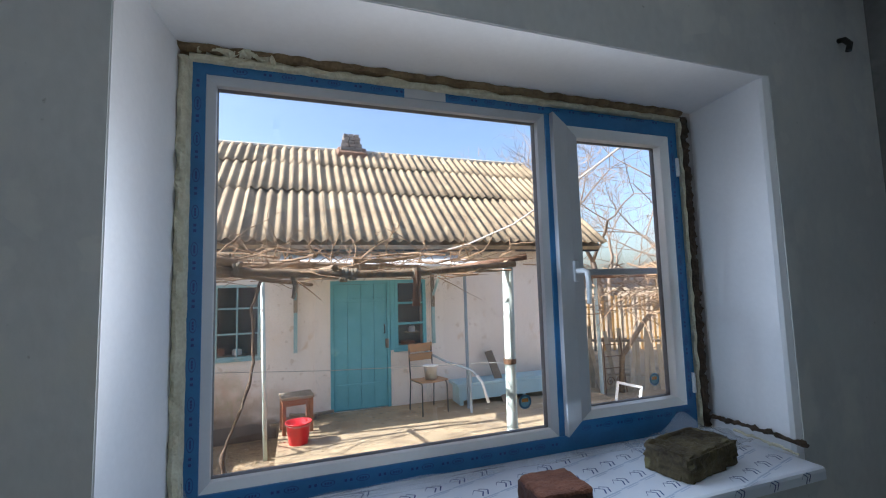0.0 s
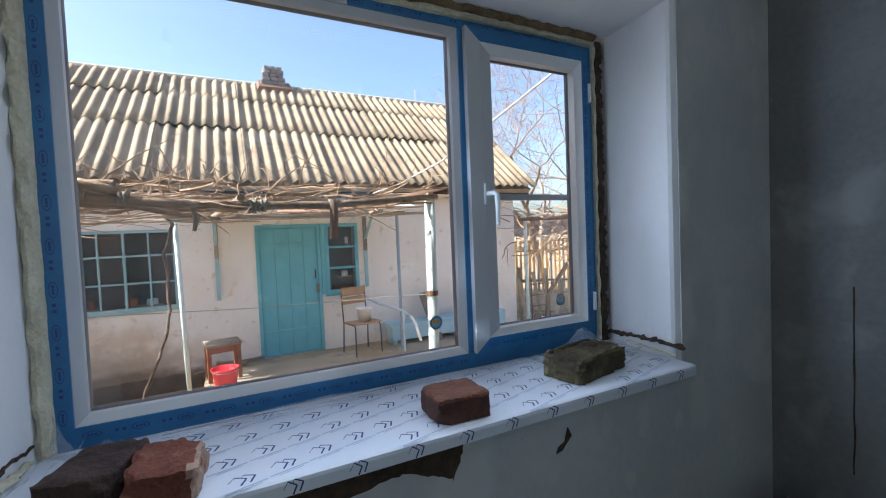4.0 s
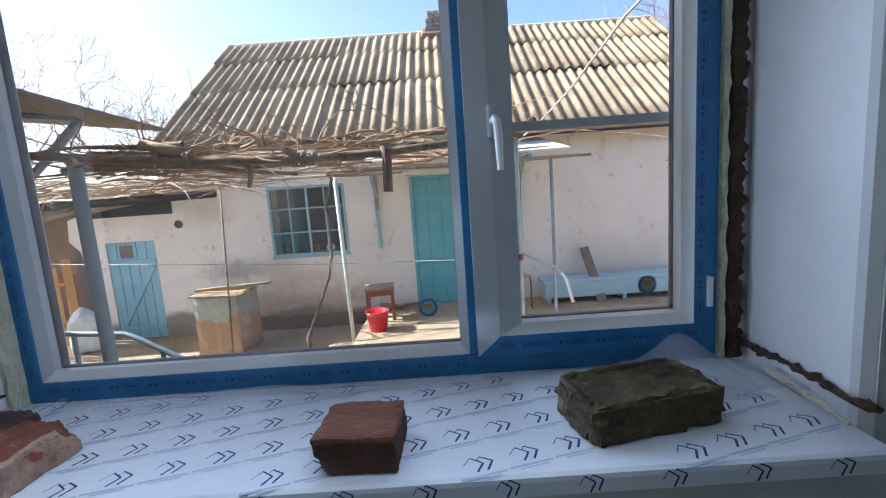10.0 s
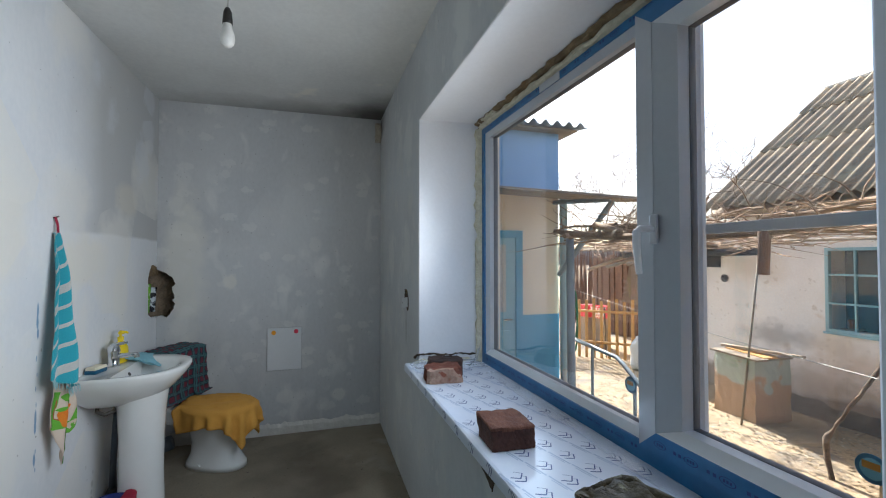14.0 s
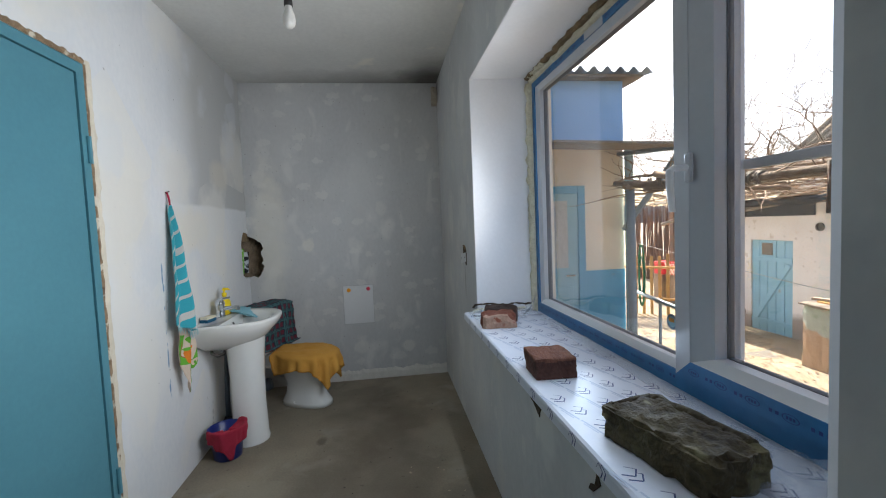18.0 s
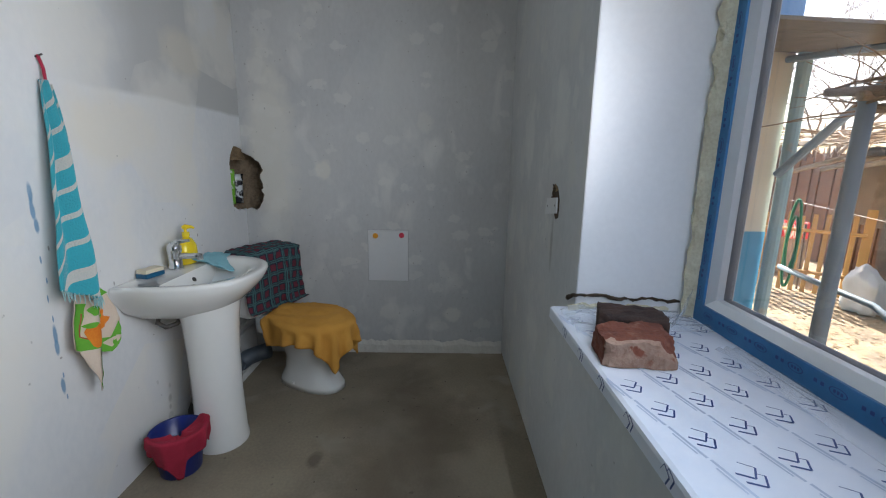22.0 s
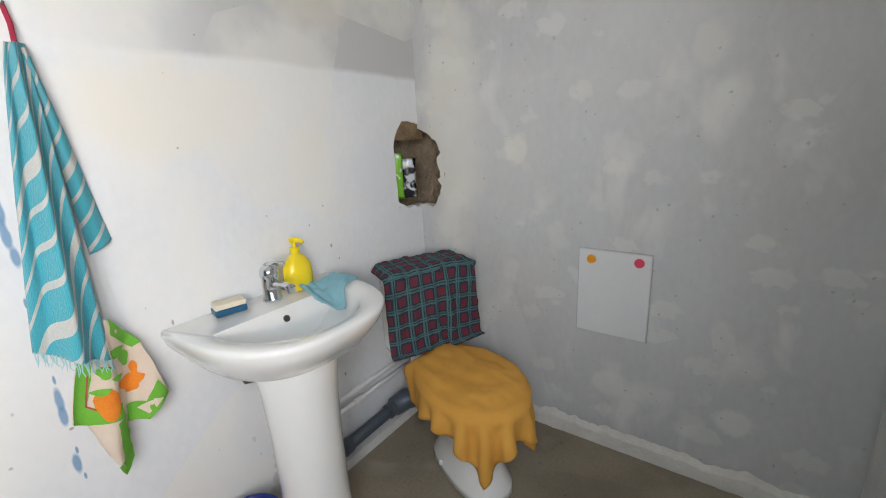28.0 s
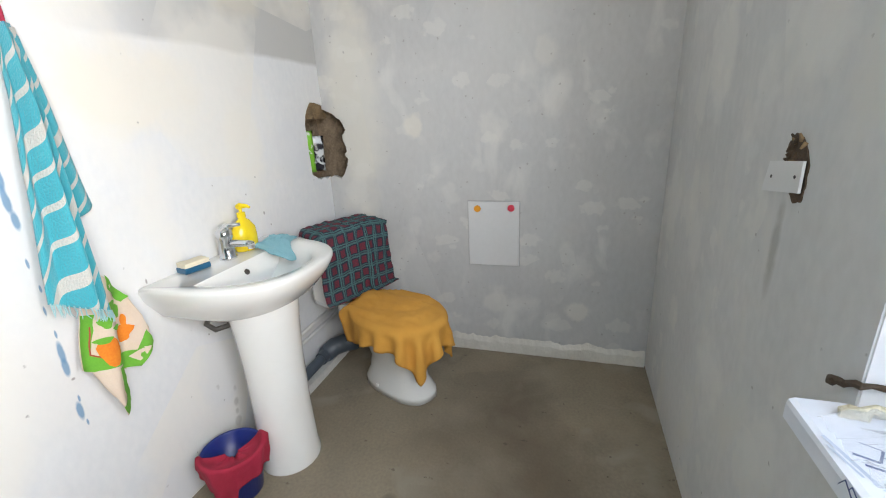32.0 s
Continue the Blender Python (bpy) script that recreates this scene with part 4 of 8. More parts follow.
# ---- bricks on the sill ----
def brick(name, at, turn, size, material, label, seed, chips=(), rag=0.006, cuts=7, worn=None, toward=(0, 0, 1), least=0.013):
    b = link(name, rough_block(*size, cuts, rag, seed, chips), material, True)
    if worn:
        # the weathered face keeps a paler surface of its own
        # one side takes a second material; the half brick's paler top is painted light
        b.data.materials.append(worn)
        way = Vector(toward).normalized()
        reach = max(p.center.dot(way) for p in b.data.polygons)
        for p in b.data.polygons:
            if p.center.dot(way) > reach - least:
                p.material_index = 1
    b.modifiers.new("edges", "EDGE_SPLIT").split_angle = radians(48)
    b.matrix_basis = pose(at[0], at[1], SILL_Z + 0.002, 0, 0, turn)
    return tagged(b, label, "brick", "bricks on the sill")


brick("brick", (1.662, 0.085, 0), 72, (0.175, 0.130, 0.068), BRICK_DARK, "dark sooty brick lying on the window sill", 1, [((1, 1, 1), 0.03), ((-1, -1, 1), 0.025)], 0.005, 13)
brick("brick", (1.795, 0.034, 0), 84, (0.172, 0.132, 0.066), BRICK_RED, "broken red brick with a ragged pale top", 2, [((1, -1, 1), 0.05), ((-1, 1, 1), 0.035)], 0.007, 13, BRICK_LIME, (0.0, -1, 0), 0.016)
# sides darkened and top lightened: backlight is painted into the half brick
brick("brick", (2.492, 0.028, 0), -3, (0.156, 0.140, 0.070), BRICK_SHADED, "half a red brick with a chipped end on the sill", 3, [((-1, -1, -1), 0.035), ((-1, 1, 1), 0.015)], 0.004, 13, BRICK_LIT_TOP)
brick("brick", (3.063, 0.092, 0), 12, (0.295, 0.155, 0.075), BRICK_MOSS, "large brick caked in greenish mortar on the sill", 4, [((-1, 1, 1), 0.02), ((1, -1, -1), 0.02)], 0.011, 17)
# mortar crust rising round the rim of the big brick
crust = bpy.data.objects["brick.003"]
cb = bmesh.new()
loop = [(-0.135, 0.066), (-0.06, 0.07), (0.02, 0.066), (0.10, 0.069), (0.133, 0.06)]
tube(cb, [(x, y, 0.070 + 0.010 * noise.noise(Vector((x * 40, 0, 2)))) for x, y in [Vector(a).lerp(Vector(b), t) for a, b in zip(loop, loop[1:]) for t in (0, 0.33, 0.66)]], 0.013, 6)
tube(cb, [(-0.136, 0.066, 0.070), (-0.138, 0.02, 0.071), (-0.136, -0.05, 0.068)], 0.009, 6)
part("mortar_crust", cb, BRICK_MOSS, crust, smooth=True)

# torn hollow under the sill
TORN = [(1.86, 0.80), (2.03, 0.732), (2.14, 0.715), (2.27, 0.736), (2.32, 0.738), (2.415, 0.702), (2.467, 0.680), (2.50, 0.754), (2.51, 0.81)]
hol = link("torn_plaster", prism([(p.x, p.y) for p in ragged((2.52, 0.823), (1.80, 0.823), 6, -0.004, 3)] + [(p.x, p.y) for a, b in zip(TORN, TORN[1:]) for p in ragged(a, b, 6, 0.010, 5)[:-1]] + [TORN[-1]], -0.0045, 0.004, lambda u, v, d: (u, d, v)), ADOBE_AND_GAP_SHADE)
tagged(hol, "torn plaster showing dark adobe under the sill", "broken plaster", kind="structure")
hol2 = link("torn_plaster", prism([(2.90, 0.70), (2.86, 0.66), (2.835, 0.655), (2.845, 0.675), (2.87, 0.685), (2.885, 0.73)], -0.0035, 0.002, lambda u, v, d: (u, d, v)), ADOBE_AND_GAP_SHADE)
tagged(hol2, "small gouge in the plaster under the sill", "broken plaster", kind="structure")

# ---- door in the sink wall ----
door = thing("door_1", (0, 0, 0), "plain teal painted door in a teal frame edged with foam", "door", kind="structure")
part("door_frame", prism([(1.95, 0.0), (1.95, 2.095), (2.90, 2.095), (2.90, 0.0), (2.86, 0.0), (2.86, 2.052), (1.992, 2.052), (1.992, 0.0)], 0.008, -0.10, lambda u, v, d: (u, SOUTH + d, v)), DOOR_TEAL, door)
part("leaf", cube(1.996, 2.856, SOUTH - 0.045, SOUTH + 0.002, 0.01, 2.048, 0.003), DOOR_TEAL, door)
for hz in (0.35, 1.75):
    part("hinge", rod([(1.960, SOUTH + 0.014, hz - 0.055), (1.960, SOUTH + 0.014, hz), (1.960, SOUTH + 0.014, hz + 0.055)], 0.009, 8), DOOR_TEAL, door)
dseam = thing("door_seam", (0, 0, 0), "torn foam and adobe between door frame and wall", "foam seam", kind="structure")


def wall_seam(a, b, w, seed, material, name, amp=0.014):
    n = 90
    inner = ragged(a, b, n, 0.004, seed + 9)
    outer = ragged(a, b, n, amp, seed)
    s = (Vector(b) - Vector(a)).normalized()
    s = Vector((-s.y, s.x))
    bm = bmesh.new()
    rows = []
    for i in range(n + 1):
        p0, p1 = inner[i], outer[i] + s * w
        rows.append([bm.verts.new((q.x, SOUTH + (0.003 if k in (0, 3) else 0.008 + 0.006 * noise.noise(Vector((i * 0.4, k, seed)))), q.y)) for k, q in ((k, p0.lerp(p1, k / 3)) for k in range(4))])
    for r, t in zip(rows, rows[1:]):
        for k in range(3):
            bm.faces.new((r[k], r[k + 1], t[k + 1], t[k]))
    return part(name, bm, material, dseam)


BROWN_FOAM = mat("old_foam", (0.36, 0.25, 0.15), (0.17, 0.11, 0.065), 0.9, 24, 90, 0.7, patch=(0.68, 0.62, 0.50), patch_at=0.55, patch_scale=16)
wall_seam((1.95, 0.0), (1.95, 2.10), 0.016, 11, BROWN_FOAM, "foam")
wall_seam((1.94, 2.098), (2.92, 2.098), 0.018, 14, BROWN_FOAM, "foam")
wall_seam((1.934, 0.0), (1.934, 2.12), 0.028, 17, mat("pale_filler", (0.76, 0.70, 0.58), (0.66, 0.60, 0.49), 0.9, 12, 60, 0.3), "filler", 0.02)

# ---- broken niche with packets ----
niche = thing("wall_niche", (0, 0, 0), "ragged hole broken into the wall corner showing brown adobe", "wall hole", kind="structure")
RIM_S = [(0.0, 1.372), (0.039, 1.380), (0.075, 1.386), (0.114, 1.385), (0.150, 1.350), (0.172, 1.31), (0.183, 1.282), (0.178, 1.218), (0.176, 1.104), (0.174, 1.03), (0.13, 1.005), (0.096, 0.990), (0.06, 1.0), (0.03, 0.985), (0.0, 0.995)]
RIM_W = [(0.0, 1.352), (0.045, 1.335), (0.082, 1.307), (0.110, 1.285), (0.128, 1.243), (0.108, 1.215), (0.104, 1.194), (0.118, 1.16), (0.124, 1.134), (0.108, 1.11), (0.128, 1.085), (0.115, 1.05), (0.095, 1.012), (0.07, 0.982), (0.04, 1.0), (0.0, 0.99)]


def collar(rim, wide, z0, z1, place, seed, material):
    """Plaster round a torn edge that starts and ends at the room's corner; place(u, z, d) sets it on the wall."""
    fine = []
    for a, b in zip(rim, rim[1:]):
        for t in (0, 0.33, 0.66):
            p = Vector(a).lerp(Vector(b), t)
            w = noise.noise_vector(Vector((p.x * 90, p.y * 90, seed)))
            fine.append(Vector((max(0.0, p.x + w[0] * 0.006 * (p.x > 0.01)), p.y + w[1] * 0.005)))
    fine.append(Vector(rim[-1]))
    mid = Vector((0.0, (z0 + z1) / 2))

    def rect(p):
        d = p - mid
        return mid + d * min(wide / max(d.x, 1e-6), (z1 - mid.y) / max(abs(d.y), 1e-6))
    bm = bmesh.new()
    rows = [[bm.verts.new(place(*rect(p), 0.003)) for p in fine], [bm.verts.new(place(*p, 0.003)) for p in fine], [bm.verts.new(place(*p, -0.014)) for p in fine]]
    for r, t in zip(rows, rows[1:]):
        for k in range(len(fine) - 1):
            bm.faces.new((r[k], r[k + 1], t[k + 1], t[k]))
    part("plaster_edge", bm, material, niche)


collar(RIM_S, 0.20, 0.955, 1.415, lambda u, z, d: (u, SOUTH + d, z), 1, WHITE_PUTTY)
collar(RIM_W, 0.145, 0.955, 1.375, lambda u, z, d: (d, SOUTH + u, z), 5, WEST_PUTTY)
nb = bmesh.new()
bmesh.ops.create_cube(nb, size=1.0)
bmesh.ops.subdivide_edges(nb, edges=list(nb.edges), cuts=11, use_grid_fill=True)
for v in nb.verts:
    p = Vector((0.025 + v.co.x * 0.335, SOUTH + 0.005 + v.co.y * 0.275, 1.18 + v.co.z * 0.44))
    v.co = p + noise.noise_vector(p * 26) * 0.012 + noise.noise_vector(p * 70) * 0.005
bmesh.ops.delete(nb, geom=[f for f in nb.faces if f.calc_center_median().x > -0.010 and f.calc_center_median().y > SOUTH - 0.010], context="FACES")
part("hollow", nb, mat("dusty_niche", (0.36, 0.275, 0.19), (0.17, 0.13, 0.09), 0.95, 14, 90, 0.8), niche, "raw dusty brown adobe")
part("lintel", rough_block(0.24, 0.11, 0.085, 7, 0.008, 6), ADOBE, niche).matrix_basis = pose(0.075, SOUTH - 0.058, 1.305)
GREEN_PACK = mat("green_packet", (0.22, 0.55, 0.04), (0.16, 0.44, 0.03), 0.3, 9, 60, 0.1, patch=(0.75, 0.78, 0.75), patch_at=0.58, patch_scale=22)
BLACK_PACK = mat("black_packet", (0.03, 0.03, 0.04), None, 0.25, 9, 60, 0.1, patch=(0.62, 0.66, 0.70), patch_at=0.48, patch_scale=18)


def packet(at, turn, w, h, material, label, seed):
    bm = grid(8, 12, lambda u, v: (w * (u - 0.5) * (1 if 0.08 < v < 0.92 else 1.05), 0.016 * math.sin(math.pi * u) * math.sin(math.pi * min(1, max(0, v))) ** 0.5 + 0.003 * noise.noise(Vector((u * 5, v * 6, seed))), h * v))
    back = grid(8, 12, lambda u, v: (w * (u - 0.5) * (1 if 0.08 < v < 0.92 else 1.05), -0.016 * math.sin(math.pi * u) * math.sin(math.pi * min(1, max(0, v))) ** 0.5, h * v))
    me = bpy.data.meshes.new("t")
    back.to_mesh(me)
    bm.from_mesh(me)
    back.free()
    bpy.data.meshes.remove(me)
    bmesh.ops.remove_doubles(bm, verts=bm.verts, dist=0.002)
    ob = link("packet", bm, material, True)
    ob.matrix_basis = pose(*at, -6, 0, turn)
    return tagged(ob, label, "packet", "packets in the niche")


packet((0.138, SOUTH - 0.030, 1.035), -50, 0.060, 0.215, GREEN_PACK, "crumpled green foil packet standing in the wall niche", 1)
packet((0.072, SOUTH - 0.018, 1.035), -44, 0.072, 0.185, BLACK_PACK, "black and silver packet leaning in the wall niche", 2)

# ---- inspection hatch ----
# darker grey line round the panel's edge
HATCH_GAP = mat("hatch_gap_line", (0.46, 0.46, 0.47), (0.36, 0.36, 0.36), 0.7, 20, 80, 0.1)
hatch = thing("inspection_hatch", (0.0, -0.788, 0.692), "white square access panel with two coloured knobs", "access panel", kind="")
part("panel", cube(0.001, 0.012, -0.132, 0.132, -0.172, 0.172, 0.003), HATCH, hatch)
for s in (-1, 1):
    part("rim", cube(0.001, 0.007, s * 0.134 - 0.0015, s * 0.134 + 0.0015, -0.176, 0.176), HATCH_GAP, hatch)
    part("rim", cube(0.001, 0.006, -0.135, 0.135, s * 0.174 - 0.0015, s * 0.174 + 0.0015), HATCH_GAP, hatch)
kb = turned([(0, 0.0), (0.019, 0.0), (0.017, 0.008), (0, 0.009)], 8)
k1 = part("knob", kb, ORANGE, hatch, "orange knob")
k1.matrix_basis = pose(0.012, -0.083, 0.135, 0, 90, 0)
k2 = part("knob", turned([(0, 0.0), (0.018, 0.0), (0.016, 0.008), (0, 0.009)], 20), PINK, hatch, "pinkish red knob")
k2.matrix_basis = pose(0.012, 0.090, 0.140, 0, 90, 0)

# ---- light socket plate over a hole in the window wall ----
plate = thing("socket_box", (1.092, 0.0, 1.160), "pale plastic junction plate hanging over a hole in the wall", "junction box")
hp = [(0.047 * math.cos(a) * (1 + 0.10 * math.sin(3 * a) + 0.06 * math.sin(11 * a)) + 0.022 * math.sin(a), 0.064 * math.sin(a) * (1 + 0.05 * math.cos(9 * a))) for a in (2 * math.pi * k / 40 for k in range(40))]
part("torn_hole", prism([(-x * 0.9 + 0.040, z + 0.017) for x, z in hp[::-1]], -0.003, 0.004, lambda u, v, d: (u, d, v)), ADOBE_AND_GAP_SHADE, plate)
rp = random.Random(4)
for k in range(16):
    sx, sz = 0.030 + rp.uniform(-0.035, 0.030), 0.045 + rp.uniform(-0.02, 0.030)
    part("adobe_crumb", rod([(sx, -0.002, sz), (sx + rp.uniform(-0.006, 0.006), -0.006 - rp.uniform(0, 0.006), sz + rp.uniform(-0.016, 0.016))], [0.005, 0.002], 5), ADOBE_AND_GAP_SHADE if k % 3 else ADOBE, plate)
part("cover", prism([(-0.064, -0.044), (0.082, -0.024), (0.080, 0.036), (-0.048, 0.022)], -0.011, -0.006, lambda u, v, d: (u, d - 0.03 * (0.08 - u), v)), HATCH, plate)
for sx, sz in ((-0.030, -0.008), (0.062, 0.004)):
    part("screw_hole", turned([(0, 0), (0.0035, 0), (0.0035, 0.001), (0, 0.001)], 10), BLACK, plate).matrix_basis = pose(sx, -0.0112 - 0.03 * (0.08 - sx), sz, 90, 0, 0)

# ---- bulb ----
lamp = thing("pendant_bulb", (1.69, -0.93, CEIL), "bare frosted bulb in a black holder hanging from a wire", "light bulb")
part("wire", rod([(0, 0, 0), (0.002, 0.001, -0.06), (0, 0, -0.125)], 0.0035, 6), WIRE, lamp)
part("holder", turned([(0, -0.115), (0.010, -0.117), (0.017, -0.135), (0.020, -0.165), (0.021, -0.188), (0, -0.188)], 20), BLACK, lamp, "black bakelite holder", True)
part("bulb", turned([(0.017, -0.186), (0.019, -0.205), (0.028, -0.230), (0.031, -0.252), (0.027, -0.275), (0.015, -0.289), (0, -0.293)], 24), BULB, lamp, "frosted bulb, unlit", True)
hk = thing("wall_hook", (3.90, 0.0, 2.39), "short cable stub sticking out of the wall", "cable stub")
part("stub", rod([(0, 0.0, 0.03), (0, -0.02, 0.025), (0.004, -0.035, 0.0), (0.0, -0.03, -0.028)], 0.011, 8), BLACK, hk)

# ---- washbasin ----
basin = thing("washbasin", (0.918, SOUTH, 0.0), "white ceramic pedestal washbasin on the puttied wall", "washbasin")


def basin_ring(f, z, back):
    """The outline of the bowl at a scale: flat at the wall, round in front."""
    pts = []
    n = 40
    for k in range(n + 1):
        a = math.pi * k / n
        x = 0.299 * f * math.copysign(abs(math.cos(a)) ** 0.72, math.cos(a))
        y = back + (0.468 * f) * math.sin(a) ** 0.68 * 0.97
        pts.append((x, y, z))
    return pts


def loft(bm, rings, closed=True):
    vs = [[bm.verts.new(p) for p in r] for r in rings]
    for a, b in zip(vs, vs[1:]):
        m = len(a)
        for k in range(m if closed else m - 1):
            j = (k + 1) % m
            bm.faces.new((a[k], a[j], b[j], b[k]))
    return vs


bb = bmesh.new()
out = [basin_ring(0.36, 0.630, 0.05), basin_ring(0.55, 0.655, 0.03), basin_ring(0.82, 0.708, 0.01), basin_ring(0.96, 0.775, 0.002), basin_ring(1.0, 0.812, 0.002), basin_ring(0.992, 0.825, 0.004), basin_ring(0.97, 0.829, 0.008)]
# inner bowl: an ellipse, set forward of the tap ledge
def bowl(f, z):
    pts = []
    for k in range(41):
        a = math.pi * k / 40
        pts.append((0.228 * f * math.cos(a), 0.150 + 0.02 * (1 - f) + 0.252 * f * math.sin(a) ** 0.85, z))
    return pts
inner = [bowl(1.0, 0.822), bowl(0.95, 0.806), bowl(0.80, 0.755), bowl(0.5, 0.712), bowl(0.12, 0.70)]
vo = loft(bb, out)
vi = [[bb.verts.new(p) for p in r] for r in inner]
for r, t in zip(vi, vi[1:]):
    for k in range(40):
        bb.faces.new((r[k], r[k + 1], t[k + 1], t[k]))
# the bowl's back slope and the ledge
bk = [[r[0], r[-1]] for r in vi]
for a, b in zip(bk, bk[1:]):
    bb.faces.new((a[0], b[0], b[1], a[1]))
bb.faces.new(vi[-1][::-1])
top = vo[-1]
for k in range(40):
    bb.faces.new((top[k], top[k + 1], vi[0][k + 1], vi[0][k]))
bb.faces.new((top[0], vi[0][0], vi[0][-1], top[-1]))
bb.faces.new(vo[0])
part("basin", bb, CERAMIC, basin, smooth=True)
bs = bpy.data.objects["basin"]
md = bs.modifiers.new("edges", "EDGE_SPLIT")
md.split_angle = radians(55)
def ped(r, z):
    return [(0.038 + r * math.cos(a) * 1.0, 0.235 + r * math.sin(a) * 0.98, z) for a in (2 * math.pi * k / 28 for k in range(28))]
pb = bmesh.new()
loft(pb, [ped(0.119, 0.0), ped(0.121, 0.015), ped(0.114, 0.05), ped(0.108, 0.25), ped(0.110, 0.45), ped(0.118, 0.60), ped(0.128, 0.685), ped(0.129, 0.706)])
part("pedestal", pb, CERAMIC, basin, "tapering white pedestal", True)
part("overflow", turned([(0, 0), (0.011, 0), (0.011, 0.003), (0.006, 0.003), (0.006, -0.004), (0, -0.004)], 18), DARK_STEEL, basin, "dark overflow hole").matrix_basis = pose(0.0, 0.156, 0.782, -62, 0, 0)
part("trap", rod([(0.10, 0.05, 0.66), (0.135, 0.06, 0.625), (0.13, 0.09, 0.605), (0.10, 0.12, 0.61), (0.075, 0.13, 0.64)], 0.010, 10), DARK_STEEL, basin, "dark hose bend", True)
part("siphon", rod([(-0.055, 0.085, 0.63), (-0.060, 0.070, 0.45), (-0.066, 0.060, 0.25), (-0.062, 0.062, 0.12)], [0.018, 0.016, 0.016, 0.020], 10), GREY_PIPE, basin, "dark waste hose behind the pedestal", True)
part("drain_cup", turned([(0, 0.0), (0.040, 0.0), (0.043, 0.02), (0.038, 0.10), (0.024, 0.13), (0, 0.13)], 18, at=(-0.062, 0.062, 0.0)), BLACK, basin, "black drain cup on the floor", True)
# mixer tap
tap = thing("mixer_tap", (0.905, SOUTH + 0.075, 0.827), "chrome single-lever mixer tap on the washbasin", "tap")
part("body", turned([(0, 0), (0.031, 0), (0.031, 0.008), (0.027, 0.012), (0.026, 0.075), (0.030, 0.082), (0.029, 0.105), (0.018, 0.118), (0, 0.120)], 28), CHROME, tap, smooth=True)
part("spout", rod([(0, 0.005, 0.055), (0, 0.04, 0.060), (0, 0.09, 0.062), (0, 0.115, 0.060)], [0.015, 0.014, 0.012, 0.013], 14), CHROME, tap, smooth=True)
part("aerator", rod([(0, 0.112, 0.064), (0, 0.112, 0.045)], 0.013, 14), CHROME, tap)
part("lever", rod([(0, -0.01, 0.112), (-0.006, 0.02, 0.124), (-0.020, 0.06, 0.128)], [0.013, 0.010, 0.006], 10), CHROME, tap, smooth=True)
# liquid soap
soap = thing("soap_bottle", (0.792, SOUTH + 0.065, 0.827), "yellow liquid soap pump bottle on the washbasin", "soap bottle")
part("bottle", turned([(0, 0), (0.045, 0.0), (0.051, 0.006), (0.054, 0.050), (0.051, 0.086), (0.033, 0.112), (0.018, 0.123), (0.014, 0.13), (0, 0.13)], 28, 1.0, 0.68), YELLOW, soap, smooth=True)
part("collar", turned([(0, 0.128), (0.016, 0.128), (0.016, 0.148), (0.006, 0.150), (0.006, 0.170), (0, 0.170)], 18), YELLOW, soap)
part("pump_head", rod([(0.012, 0.0, 0.172), (0, 0, 0.174), (-0.012, 0.022, 0.172), (-0.014, 0.034, 0.166)], [0.010, 0.012, 0.007, 0.005], 10), YELLOW, soap)
lb = grid(8, 1, lambda u, v: (0.0502 * math.sin((u - 0.5) * 1.5), 0.0342 * math.cos((u - 0.5) * 1.5) + 0.0006, 0.022 + 0.058 * v))
part("paper_label", lb, LABEL, soap, "pale green-yellow label")
# soap on a petrol-blue dish
dish = thing("soap_dish", (1.036, SOUTH + 0.046, 0.828), "dark blue soap dish on the washbasin ledge", "soap dish", turn=-12)
part("tray", cube(-0.046, 0.046, -0.028, 0.028, 0.0, 0.020, 0.005), SOAP_DISH, dish)
sp = tagged(link("soap_bar", rough_block(0.088, 0.05, 0.016, 4, 0.002, 3), SOAP), "cream bar of soap on a blue dish", "soap")
sp.matrix_basis = pose(1.035, SOUTH + 0.046, 0.8485, 0, 0, -12)
# rag over the rim
def rag_point(u, v):
    """A crumpled rag from the ledge across the rim, one corner hanging into the bowl."""
    a, b = Vector((0.812, SOUTH + 0.062)).lerp(Vector((0.665, SOUTH + 0.075)), u), Vector((0.838, SOUTH + 0.222)).lerp(Vector((0.628, SOUTH + 0.185)), u)
    p = a.lerp(b, v)
    tip = math.exp(-((u - 0.28) ** 2) / 0.05) * v ** 1.5
    z = 0.836 + 0.016 * abs(noise.noise(Vector((u * 3.2, v * 2.6, 2)))) + 0.010 * math.sin(u * 7 + v * 3) * (1 - v) + 0.006 * noise.noise(Vector((u * 9, v * 8, 5)))
    return (p.x, p.y + 0.060 * tip, z - 0.052 * tip - 0.012 * max(0.0, v - 0.6))


rag = link("rag", grid(26, 22, rag_point, 0.003), AQUA_CLOTH, True)
tagged(rag, "pale blue rag lying over the washbasin rim", "cloth")

# ---- toilet, set askew in the corner ----
toilet = thing("toilet", (0.230, -1.585, 0.0), "white ceramic close-coupled toilet in the corner", "toilet", turn=-26)


def oval(rx, ry, cy, z, n=28, square=1.0):
    return [(rx * math.copysign(abs(math.cos(a)) ** square, math.cos(a)), cy + ry * math.copysign(abs(math.sin(a)) ** square, math.sin(a)), z) for a in (2 * math.pi * k / n for k in range(n))]


